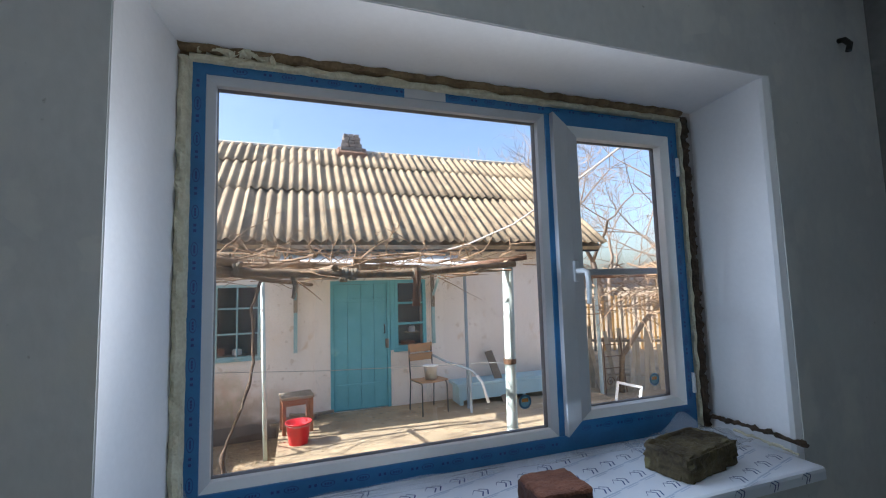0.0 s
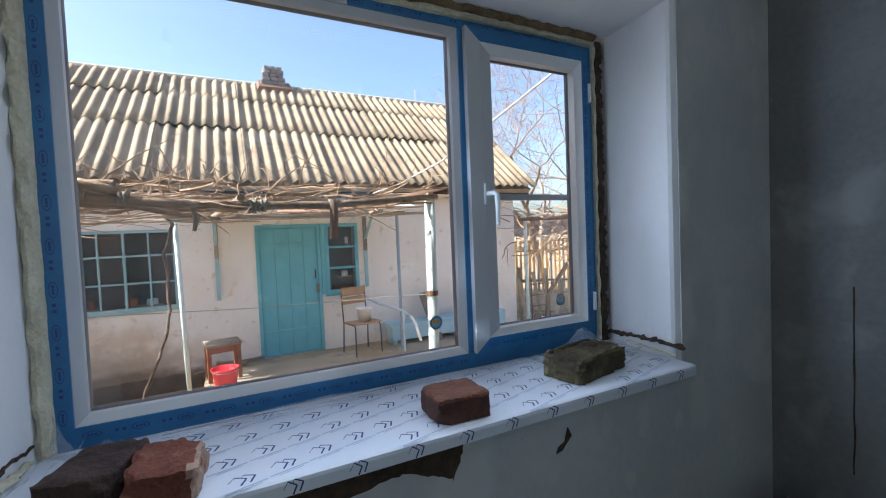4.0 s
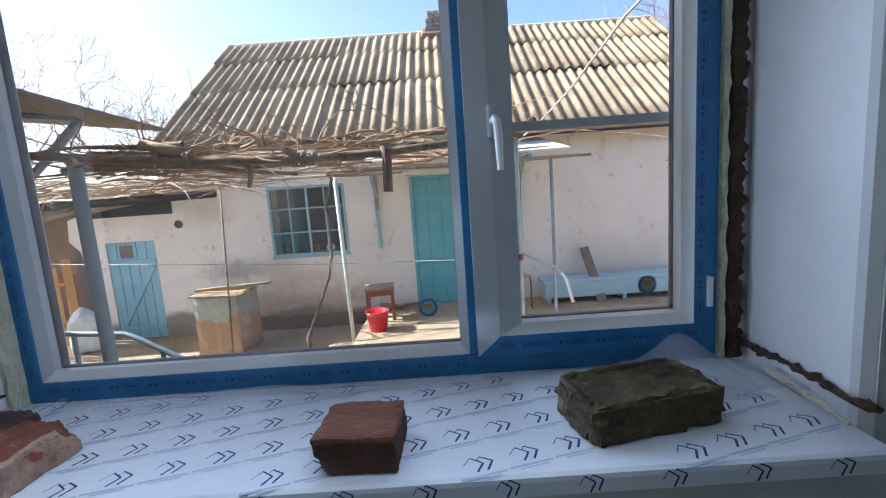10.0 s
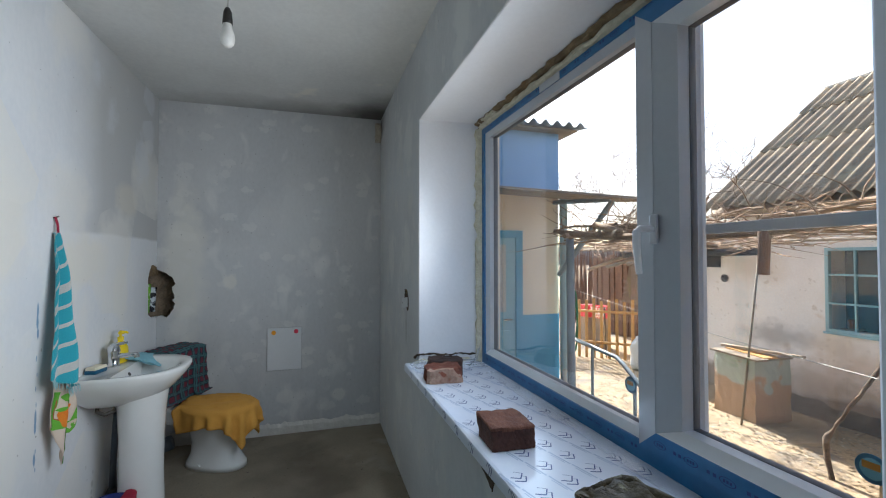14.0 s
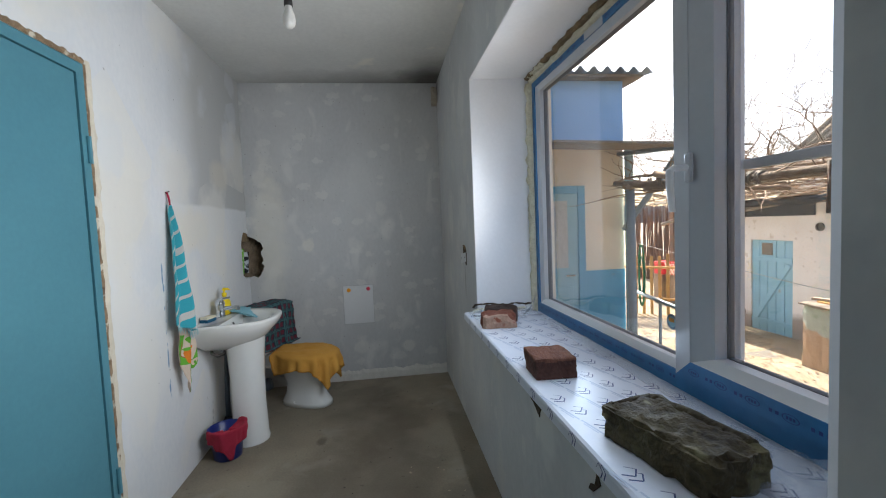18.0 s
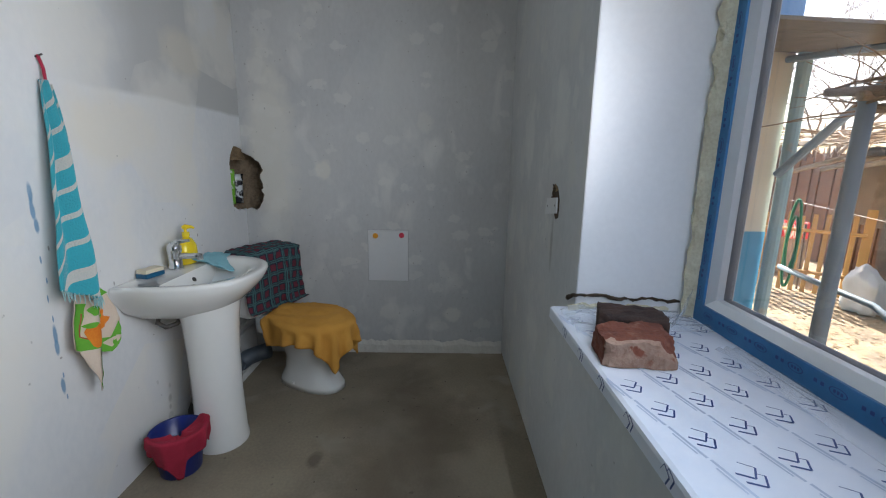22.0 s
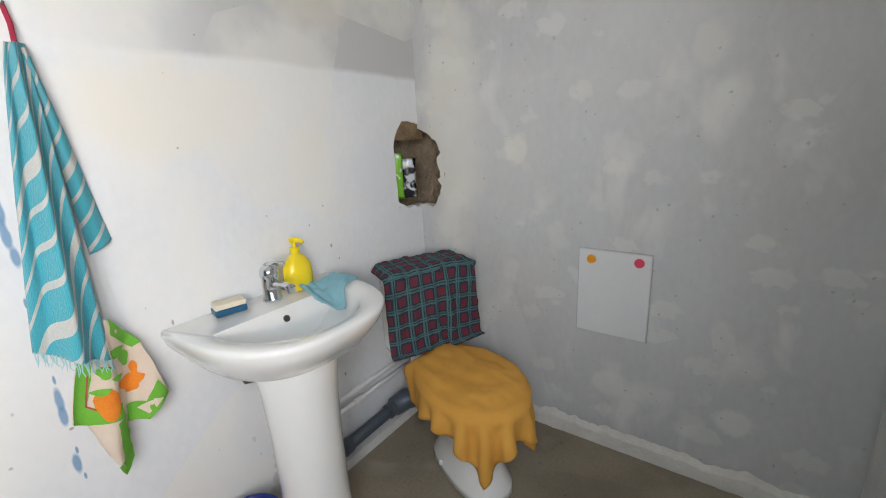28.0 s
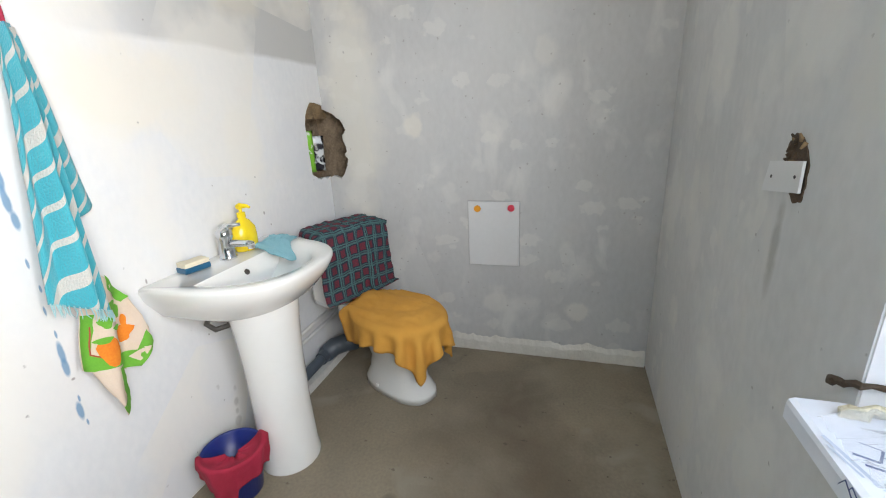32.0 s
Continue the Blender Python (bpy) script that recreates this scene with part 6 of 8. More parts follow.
tea_piece("fruit_print", ring_of(1.306, 0.770, 0.009, 0.022, 0.2), 0.006, FRUIT, "printed orange fruit")
for x, z, rx, rz, off in ((1.388, 0.752, 0.018, 0.010, 0.0162), (1.340, 0.835, 0.022, 0.014, 0.0056), (1.322, 0.81, 0.012, 0.022, 0.0056), (1.372, 0.80, 0.015, 0.018, 0.0158), (1.35, 0.775, 0.012, 0.008, 0.0158)):
    tea_piece("leaf_print", ring_of(x, z, rx, rz, 0.25), off, GREEN_HEM, "printed green leaf")
tea_piece("line_print", [(1.422, 0.722), (1.403, 0.80), (1.400, 0.80), (1.418, 0.722)], 0.0155, RED_LINE)
tea_piece("line_print", [(1.422, 0.722), (1.398, 0.700), (1.396, 0.704), (1.420, 0.726)], 0.0155, RED_LINE)

# dirt specks on the screed
rd = random.Random(19)
SPECK = mat("dark_dirt", (0.06, 0.045, 0.035), None, 0.95, 40, 200, 0.2)
for k in range(18):
    s = rd.uniform(0.004, 0.009)
    c = link("dirt_speck", rough_block(s * 1.6, s, s * 0.5, 2, s * 0.2, k + 40), SPECK)
    c.matrix_basis = pose(rd.uniform(0.25, 1.7), rd.uniform(-1.0, -0.15), 0.0, 0, 0, rd.uniform(0, 180))
    tagged(c, "dark speck of dirt on the screed floor", "dirt", "dirt specks on the floor")
# bundle in the dark corner by the doorway
bun = link("rag_heap", rough_block(0.40, 0.30, 0.20, 12, 0.05, 9, [((1, 1, 1), 0.16), ((-1, 1, 1), 0.15), ((1, -1, 1), 0.16), ((-1, -1, 1), 0.16)]), mat("grey_rags", (0.30, 0.26, 0.25), (0.14, 0.12, 0.12), 0.95, 9, 60, 0.6), True)
bun.matrix_basis = pose(3.82, -0.20, 0.0, 0, 0, 20)
tagged(bun, "bundle of grey rags on the floor in the corner", "rag bundle")
# crack in the end wall plaster beside the doorway
cr = bmesh.new()
tube(cr, [(EAST - 0.0005, -0.285 + 0.006 * noise.noise(Vector((z * 9, 0, 0))), z) for z in [0.35 + 0.03 * k for k in range(26)]], [0.0025 + 0.003 * abs(noise.noise(Vector((k * 0.9, 2, 0)))) for k in range(26)], 5)
tagged(link("plaster_crack", cr, ADOBE_AND_GAP_SHADE), "dark vertical crack in the plaster", "crack", kind="structure")
# crumbs on the screed
rc = random.Random(8)
for k in range(16):
    x, y = rc.uniform(1.5, 2.3), rc.uniform(-0.55, -0.12)
    s = rc.uniform(0.006, 0.013)
    cbm = rough_block(s * 1.5, s, s * 0.8, 2, s * 0.15, k)
    c = link("plaster_crumb", cbm, mat("crumb", (0.42, 0.34, 0.25), None, 0.95, 40, 200, 0.2) if k == 0 else bpy.data.materials["crumb"])
    c.matrix_basis = pose(x, y, 0.0, 0, 0, rc.uniform(0, 180))
    tagged(c, "small crumb of plaster on the floor", "crumb", "crumbs on the floor")

# ---- outside: the yard ----
GROUND = -0.45
gb = bmesh.new()
N = 60
def ground_z(x, y):
    near = math.exp(-((x - 1.0) ** 2 + (y - 4.0) ** 2) / 60.0)
    return GROUND + near * (0.02 * noise.noise(Vector((x * 1.3, y * 1.3, 0))) + 0.012 * noise.noise(Vector((x * 4.0, y * 4.0, 3))))
def spread(k, lo, hi, mid, n):
    t = 2 * k / n - 1
    return mid + (math.copysign(abs(t) ** 3, t) * ((hi - mid) if t > 0 else (mid - lo)) + t * 6.0)
gv = [[None] * (N * 2 + 1) for _ in range(N * 2 + 1)]
for i in range(N * 2 + 1):
    for j in range(N * 2 + 1):
        x, y = spread(i, -900, 900, 1.0, N * 2), spread(j, -900, 900, 3.5, N * 2)
        gv[i][j] = gb.verts.new((x, y, ground_z(x, y)))
for i in range(N * 2):
    for j in range(N * 2):
        gb.faces.new((gv[i][j], gv[i + 1][j], gv[i + 1][j + 1], gv[i][j + 1]))
tagged(link("ground", gb, EARTH), "dry trodden yard earth with dead leaves", "ground", kind="structure")
# the outside face of the own house and its eaves
tagged(link("wall_outside", slab_with_holes([-0.45, OPEN_L - 0.02, BACK_R + 0.02, 6.2], [GROUND - 0.1, OPEN_B - 0.02, OPEN_T + 0.02, 3.1], {(1, 1)}, lambda u, z, d: (u, 0.461 + d, z), 0.04), CREAM), "cream outer face of the house wall", "wall", kind="structure")
# unseen overhang, drawn out so that no sun falls into the window
tagged(link("roof_outside", prism([(-2.6, 3.1), (1.0, 2.98), (1.0, 3.04), (-2.6, 3.9)], -0.45, 6.3, lambda u, v, d: (d, u, v)), OLD_WOOD), "unseen weathered eaves over the window, drawn out to block the sun", "roof", kind="structure")

# ---- neighbouring low house ----
FAC, EAVE_Y, EAVE_Z, RIDGE_Y, RIDGE_Z = 5.16, 4.74, 2.10, 7.28, 4.115
HX0, HX1 = -0.93, 6.58
house = thing("low_house", (0, 0, 0), "low limewashed house with corrugated slate roof across the yard", "house")
LWX0, LWX1, LWZ0, LWZ1 = 0.275, 1.345, 0.585, 1.555
DX0, DX1, DZ0, DZ1 = 2.245, 3.090, -0.235, 1.575
SX0, SX1, SZ0 = 3.100, 3.640, 0.565
part("wall", slab_with_holes([-0.80, LWX0, LWX1, DX0, DX1 + 0.005, SX1, 6.48], [GROUND - 0.2, DZ0, SZ0, LWZ0, LWZ1, DZ1, 2.30], {(1, 3), (3, 1), (3, 2), (3, 3), (3, 4), (4, 2), (4, 3), (4, 4)}, lambda u, z, d: (u, FAC + d, z), 0.35), LIME, house, "limewashed uneven wall")
part("gable_wall", prism([(FAC + 0.35, GROUND), (FAC + 0.35, 2.30), (RIDGE_Y, RIDGE_Z - 0.15), (9.8, 2.3), (9.8, GROUND)], 6.13, 6.48, lambda u, v, d: (d, u, v)), LIME, house)
part("gable_wall", prism([(FAC + 0.35, GROUND), (FAC + 0.35, 2.30), (RIDGE_Y, RIDGE_Z - 0.15), (9.8, 2.3), (9.8, GROUND)], -0.80, -0.45, lambda u, v, d: (d, u, v)), LIME, house)
part("plinth", grid(60, 4, lambda u, v: (-0.80 + u * 2.35, FAC - 0.015 - 0.02 * (1 - v) + 0.008 * noise.noise(Vector((u * 20, v * 3, 1))), GROUND - 0.05 + v * (0.24 + 0.07 * noise.noise(Vector((u * 11, 3, 0)))))), PLINTH, house, "dark plinth")
# dark board behind the panes; the unlit room's shade is its colour
part("dim_interior", cube(0.0, 4.0, FAC + 0.36, FAC + 0.40, GROUND, 2.2), DARK_BACKING, house)


def dark_foot(n, l):
    """Darker foot of the wall, with a ragged upper edge."""
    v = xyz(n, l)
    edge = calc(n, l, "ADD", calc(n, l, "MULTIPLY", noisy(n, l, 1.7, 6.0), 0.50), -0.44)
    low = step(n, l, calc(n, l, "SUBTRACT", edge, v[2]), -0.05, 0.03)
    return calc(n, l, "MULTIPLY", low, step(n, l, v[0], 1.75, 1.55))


for bx, bz, br, tone, amount in ((0.72, 0.24, (0.42, 0.4, 0.15), (0.52, 0.38, 0.25), 0.6), (0.20, 0.0, (0.40, 0.4, 0.17), (0.48, 0.35, 0.23), 0.6), (1.05, -0.02, (0.45, 0.4, 0.15), (0.48, 0.36, 0.24), 0.6), (0.62, -0.15, (1.0, 0.4, 0.15), (0.38, 0.29, 0.20), 0.6), (-0.30, 0.44, (0.36, 0.4, 0.13), (0.33, 0.30, 0.27), 0.7), (0.34, 0.42, (0.25, 0.4, 0.12), (0.60, 0.47, 0.34), 0.5), (-0.5, 1.35, (0.3, 0.4, 0.2), (0.62, 0.51, 0.39), 0.55), (1.62, 0.02, (0.16, 0.4, 0.14), (0.50, 0.40, 0.30), 0.5), (5.2, 0.2, (0.9, 0.4, 0.3), (0.55, 0.47, 0.38), 0.5)):
    overlay(LIME, blotch(bx, FAC, bz, br, 0.9, 0.6), tone, amount)
overlay(LIME, dark_foot, (0.24, 0.185, 0.135), 0.85)
# corrugated sheets in courses, each its own piece
slope = Vector((0, RIDGE_Y - EAVE_Y, RIDGE_Z - EAVE_Z))
L = slope.length
sdir = slope.normalized()
snor = Vector((0, -sdir.z, sdir.y))
PITCH = 0.148


def sheet(s0, s1, lift, waves):
    def fn(u, v):
        x = u * waves * PITCH
        s = s0 + (s1 - s0) * v
        h = 0.024 * math.cos(2 * math.pi * u * waves) + lift * (1 - v)
        p = sdir * s + snor * (h + 0.03)
        return (x, p.y, p.z)
    return grid(waves * 8, 3, fn, 0.008)


courses = ((-0.05, 1.50, 0.020), (1.40, 2.56, 0.020), (2.46, L + 0.02, 0.020))
WAVES = 7
spans = [WAVES] * 7 + [2]
ROOF_X1 = HX0 + sum(spans) * PITCH
rs = random.Random(5)
roof = part("roof", prism([(EAVE_Y + 0.02, EAVE_Z - 0.05), (RIDGE_Y, RIDGE_Z - 0.05), (9.95, 2.2), (9.95, 2.1), (RIDGE_Y, RIDGE_Z - 0.2), (EAVE_Y + 0.1, EAVE_Z - 0.10)], HX0 + 0.05, ROOF_X1 - 0.05, lambda u, v, d: (d, u, v)), OLD_WOOD, house, "weathered roof boards")
for s0, s1, lift in courses:
    made = {}
    for c, waves in enumerate(spans):
        if waves not in made:
            ob = part("slate_sheet", sheet(s0, s1, lift, waves), SLATE, roof, smooth=True)
            made[waves] = ob.data
        else:
            ob = new("slate_sheet", made[waves])
            ob.parent = roof
        ob.matrix_basis = pose(HX0 + c * WAVES * PITCH, EAVE_Y, EAVE_Z + rs.uniform(-0.006, 0.008), rs.uniform(-0.25, 0.25), 0, rs.uniform(-0.2, 0.2))
# the cap's pale colour paints sunlight along the ridge
part("ridge_cap", rod([(HX0 - 0.02, RIDGE_Y + 0.02, RIDGE_Z + 0.035), (HX0 + 3.6, RIDGE_Y + 0.02, RIDGE_Z + 0.03), (ROOF_X1, RIDGE_Y + 0.02, RIDGE_Z + 0.02)], 0.05, 10), RIDGE_SUNLIT, roof, "ridge with its sunlit paleness painted in")
part("fascia", cube(HX0 + 0.1, HX1, EAVE_Y + 0.10, EAVE_Y + 0.125, EAVE_Z - 0.13, EAVE_Z - 0.03, 0.003), DARK_TIMBER, house, "dark fascia board")
part("soffit", cube(HX0 + 0.1, HX1, EAVE_Y + 0.125, FAC + 0.01, EAVE_Z - 0.04, EAVE_Z - 0.015), OLD_WOOD, house)
# chimney of rough bricks
chim = part("chimney", cube(2.60, 2.98, RIDGE_Y - 0.16, RIDGE_Y + 0.16, RIDGE_Z - 0.35, RIDGE_Z + 0.02), CHIM_BRICK, house)
for row in range(5):
    w = 0.42 - 0.028 * row
    for k in range(3):
        for dy in (0, 1):
            b = part("brick", rough_block(w / 3 - 0.010, 0.15, 0.058, 2, 0.005, row * 7 + k), CHIM_BRICK, chim)
            b.matrix_basis = pose(2.79 - w / 2 + w / 6 + k * w / 3 + 0.02 * (row % 2), RIDGE_Y - 0.10 + dy * 0.17, RIDGE_Z + 0.022 + row * 0.064, 0, 0, rs.uniform(-4, 4))
part("flashing", prism([(2.50, -0.03), (3.12, -0.03), (3.08, 0.075), (2.55, 0.075)], -0.03, -0.24, lambda u, v, d: (u, RIDGE_Y + d, RIDGE_Z + v + d * 0.78 + 0.06)), RUST, chim, "rusty metal flashing")


def small_window(name, x0, x1, z0, z1, cols, splits, label, paint=TURQ, wide=0.05):
    w = thing(name, (0, 0, 0), label, "window", kind="structure")
    w.parent = None
    part("sill_board", cube(x0 - 0.02, x1 + 0.02, FAC - 0.012 - wide * 0.3, FAC + 0.02, z0 - wide * 0.7, z0, 0.004), paint, w)
    for a, b, c, d in ((x0, x0 + wide, z0, z1), (x1 - wide, x1, z0, z1), (x0 + wide, x1 - wide, z0, z0 + wide), (x0 + wide, x1 - wide, z1 - wide, z1)):
        part("frame", cube(a, b, FAC - 0.008, FAC + 0.05, c, d, 0.004), paint, w)
    xs = [x0 + wide + (x1 - x0 - 2 * wide) * k / cols for k in range(cols + 1)]
    for k, x in enumerate(xs[1:-1]):
        part("glazing_bar", cube(x - wide * (0.36 if k % 2 else 0.24), x + wide * (0.36 if k % 2 else 0.24), FAC, FAC + 0.04, z0 + wide, z1 - wide, 0.003), paint, w)
    zs = [z0 + wide] + [z0 + (z1 - z0) * f for f in splits] + [z1 - wide]
    for z in zs[1:-1]:
        part("glazing_bar", cube(x0 + wide, x1 - wide, FAC + 0.001, FAC + 0.041, z - wide * 0.30, z + wide * 0.30, 0.003), paint, w)
    for a, b in zip(xs, xs[1:]):
        for c, d in zip(zs, zs[1:]):
            p = part("pane", cube(a, b, FAC + 0.018, FAC + 0.022, c, d), GLASS, w)
            p.visible_shadow = False
    return w


small_window("window_2", LWX0, LWX1, LWZ0, LWZ1, 4, (0.34, 0.68), "old faded turquoise casement window with twelve small panes", FADED_TURQ, 0.036)
small_window("window_3", SX0 + 0.06, SX1, SZ0, DZ1, 1, (0.36, 0.66), "narrow turquoise sidelight with three panes beside the door")
for k, (x, z, w, h, m) in enumerate(((0.85, 0.64, 0.10, 0.09, STOOL_WOOD), (1.05, 0.64, 0.12, 0.07, WHITE_PLASTIC), (0.45, 0.64, 0.07, 0.10, STOOL_WOOD), (3.38, 0.62, 0.22, 0.05, STOOL_WOOD), (3.45, 0.80, 0.10, 0.08, WHITE_PLASTIC), (3.50, 1.28, 0.05, 0.10, WHITE_PLASTIC))):
    j = tagged(link("jar", turned([(0, 0), (w / 2, 0), (w / 2, h * 0.8), (w / 2.6, h), (0, h)], 14), m), "jar standing behind the window panes", "jar", "jars behind the panes")
    j.matrix_basis = pose(x, FAC + 0.13, z - 0.005)
    part("shelf", cube(-w, w, -0.06, 0.12, -0.02, -0.002), OLD_WOOD, j)
# boarded door
hd = thing("door_2", (0, 0, 0), "closed turquoise plank door with a padlock", "door", kind="structure")
part("frame", prism([(DX0, DZ0), (DX0, DZ1), (DX1, DZ1), (DX1, DZ0), (DX1 - 0.045, DZ0), (DX1 - 0.045, DZ1 - 0.05), (DX0 + 0.045, DZ1 - 0.05), (DX0 + 0.045, DZ0)], FAC - 0.012, FAC + 0.06, lambda u, v, d: (u, d, v)), TURQ, hd)
for k in range(4):
    w = (DX1 - DX0 - 0.094) / 4
    part("plank", cube(DX0 + 0.047 + k * w + 0.0015, DX0 + 0.047 + (k + 1) * w - 0.0015, FAC + 0.006, FAC + 0.036, DZ0 + 0.012, DZ1 - 0.054, 0.004), TURQ, hd)
for z in (0.12, 1.30):
    part("ledge", cube(DX0 + 0.085, DX1 - 0.085, FAC - 0.012, FAC + 0.005, z - 0.035, z + 0.010, 0.004), TURQ, hd)
part("handle", rod([(DX1 - 0.085, FAC + 0.004, 0.93), (DX1 - 0.085, FAC - 0.035, 0.91), (DX1 - 0.085, FAC - 0.035, 0.83), (DX1 - 0.085, FAC + 0.004, 0.81)], 0.010, 8), DARK_STEEL, hd)
part("padlock", cube(DX1 - 0.075, DX1 - 0.030, FAC - 0.035, FAC - 0.008, 0.60, 0.73, 0.006), OLD_WOOD, hd)
part("post_strip", cube(DX1 + 0.004, SX0 + 0.058, FAC - 0.012, FAC + 0.04, SZ0 - 0.005, DZ1, 0.003), TURQ, hd)

# awning over the door
aw = thing("awning", (0, 0, 0), "white sheet awning on blue brackets over the door", "awning")
part("sheet", prism([(4.28, 1.735), (FAC, 1.965), (FAC, 1.985), (4.28, 1.755)], 1.62, 4.02, lambda u, v, d: (d - (u - FAC) * 0.22 * (1 if d > 3 else -0.4), u, v)), WHITE_PLASTIC, aw, "white metal sheet")
part("front_rail", cube(1.35, 4.45, 4.27, 4.31, 1.640, 1.672, 0.004), OLD_WOOD, aw)
for bx in (1.785, 3.745):
    part("bracket_post", cube(bx - 0.024, bx + 0.024, FAC - 0.045, FAC - 0.002, 0.62, 1.16, 0.004), FADED_TURQ, aw)
    part("bracket_post", cube(bx - 0.026, bx + 0.026, FAC - 0.047, FAC - 0.002, 1.16, 1.72, 0.004), OLD_WOOD, aw, "bare weathered upper end of the post")
    part("brace", rod([(bx, FAC - 0.05, 1.34), (bx, 4.72, 1.68)], 0.020, 6), FADED_TURQ, aw)
    part("arm", cube(bx - 0.022, bx + 0.022, 4.30, FAC - 0.05, 1.675, 1.715, 0.003), TURQ, aw)

# porch slab
pb = grid(40, 20, lambda u, v: (1.60 + u * 4.6, 3.50 + v * 1.66 + 0.012 * noise.noise(Vector((u * 30, 1, 0))) * (v == 0), -0.235 + 0.006 * noise.noise(Vector((u * 18, v * 8, 2)))))
porch = thing("porch_slab", (0, 0, 0), "worn concrete porch slab before the house door", "porch", kind="structure")
bmesh.ops.recalc_face_normals(pb, faces=pb.faces)
part("top", pb, CONCRETE, porch)
part("edge", prism([(3.51, GROUND - 0.05), (3.51, -0.240), (FAC, -0.245), (FAC, GROUND - 0.05)], 1.605, 6.195, lambda u, v, d: (d, u, v)), CONCRETE, porch)

# ---- things on the porch ----
stool = thing("stool", (1.80, 4.62, -0.235), "reddish wooden stool with a worn top on the porch", "stool", turn=8)
part("seat", cube(-0.19, 0.19, -0.16, 0.16, 0.40, 0.432, 0.006), OLD_WOOD, stool, "worn grey seat board")
for sx in (-1, 1):
    for sy in (-1, 1):
        part("leg", cube(sx * 0.155 - 0.022, sx * 0.155 + 0.022, sy * 0.125 - 0.022, sy * 0.125 + 0.022, 0.0, 0.40, 0.004), STOOL_WOOD, stool)
    part("apron", cube(sx * 0.155 - 0.010, sx * 0.155 + 0.010, -0.103, 0.103, 0.325, 0.398, 0.002), STOOL_WOOD, stool)
for sy in (-1, 1):
    part("apron", cube(-0.133, 0.133, sy * 0.125 - 0.010, sy * 0.125 + 0.010, 0.325, 0.398, 0.002), STOOL_WOOD, stool)
rb = thing("red_bucket", (1.825, 4.14, -0.235), "bright red plastic bucket on the porch edge", "bucket")
part("shell", turned([(0, 0.004), (0.098, 0.0), (0.102, 0.004), (0.132, 0.225), (0.142, 0.228), (0.142, 0.238), (0.130, 0.238), (0.098, 0.012), (0, 0.012)], 32), RED_PLASTIC, rb, smooth=True)
part("handle", rod([(0.136 * math.cos(a), -0.136 * math.sin(a), 0.228 - 0.02 * math.sin(a)) for a in (math.pi * k / 14 for k in range(15))], 0.003, 6), WIRE, rb)
ch = thing("school_chair", (3.52, 4.72, -0.235), "plywood chair on a dark tubular steel frame", "chair", turn=12)
part("seat", grid(8, 8, lambda u, v: (0.40 * (u - 0.5), 0.38 * (v - 0.5) - 0.02, 0.43 - 0.012 * math.sin(math.pi * u) + 0.012 * (1 - v)), 0.012), PLY, ch)
for z0, high in ((0.655, 0.10), (0.775, 0.115)):
    part("backrest", grid(8, 4, lambda u, v: (0.38 * (u - 0.5), 0.205 + 0.02 * (z0 - 0.65) * 4 + 0.02 * math.sin(math.pi * u), z0 + high * v), 0.010), PLY, ch, "curved plywood back board")
for s in (-1, 1):
    part("leg", rod([(s * 0.195, -0.19, 0.0), (s * 0.190, -0.185, 0.38), (s * 0.185, -0.16, 0.415), (s * 0.185, 0.14, 0.415)], 0.010, 8), DARK_STEEL, ch)
    part("leg", rod([(s * 0.19, 0.20, 0.0), (s * 0.185, 0.17, 0.40), (s * 0.18, 0.215, 0.70), (s * 0.175, 0.23, 0.90)], 0.010, 8), DARK_STEEL, ch)
part("crossbar", rod([(-0.185, 0.14, 0.412), (0.185, 0.14, 0.412)], 0.009, 8), DARK_STEEL, ch)
wp = thing("white_pail", (3.56, 4.72, 0.195), "small white plastic pail standing on the chair", "bucket")
part("shell", turned([(0, 0.003), (0.078, 0.003), (0.080, 0.0), (0.100, 0.170), (0.106, 0.172), (0.106, 0.182), (0.098, 0.182), (0.078, 0.010), (0, 0.010)], 28), WHITE_PLASTIC, wp, smooth=True)
# trough bench and plank along the wall
tr = thing("blue_bench", (0, 0, 0), "faded light blue wooden bench along the wall", "bench")
part("seat", cube(3.95, 5.95, FAC - 0.42, FAC - 0.06, 0.03, 0.07, 0.0045), BENCH_PAINT, tr)
for x in (4.0, 5.0, 5.88):
    part("leg", cube(x, x + 0.05, FAC - 0.40, FAC - 0.08, -0.235, 0.03, 0.004), BENCH_PAINT, tr)
part("front_board", cube(3.97, 5.93, FAC - 0.43, FAC - 0.415, -0.16, 0.028, 0.003), BENCH_PAINT, tr)
pk = tagged(link("plank", cube(-0.06, 0.06, -0.012, 0.012, 0, 0.78, 0.004), OLD_WOOD), "weathered plank leaning against the wall", "plank")
pk.matrix_basis = pose(4.70, FAC - 0.47, -0.235, -28, -9, 0)
hr = thing("porch_rail", (0, 0, 0), "bent galvanised tube handrail with a white end at the porch", "handrail")
part("rail", rod([(3.62, FAC - 0.02, 0.50), (3.80, 4.75, 0.40), (4.02, 4.40, 0.33), (4.07, 4.28, 0.27)], 0.017, 10), ZINC, hr, "galvanised tube", True)
part("rail_end", rod([(4.07, 4.28, 0.27), (4.10, 4.20, 0.20), (4.13, 4.08, -0.04)], 0.020, 10), WHITE_PLASTIC, hr, "white painted end", True)
part("post", rod([(4.02, 4.40, -0.24), (4.02, 4.40, 0.32)], 0.015, 10), ZINC, hr)
pst = thing("porch_post", (0, 0, 0), "thin grey steel post of the porch awning", "post")
part("post", rod([(4.07, 4.62, -0.24), (4.06, 4.60, 1.66)], 0.022, 10), STEEL_BLUE, pst)
bits = random.Random(3)
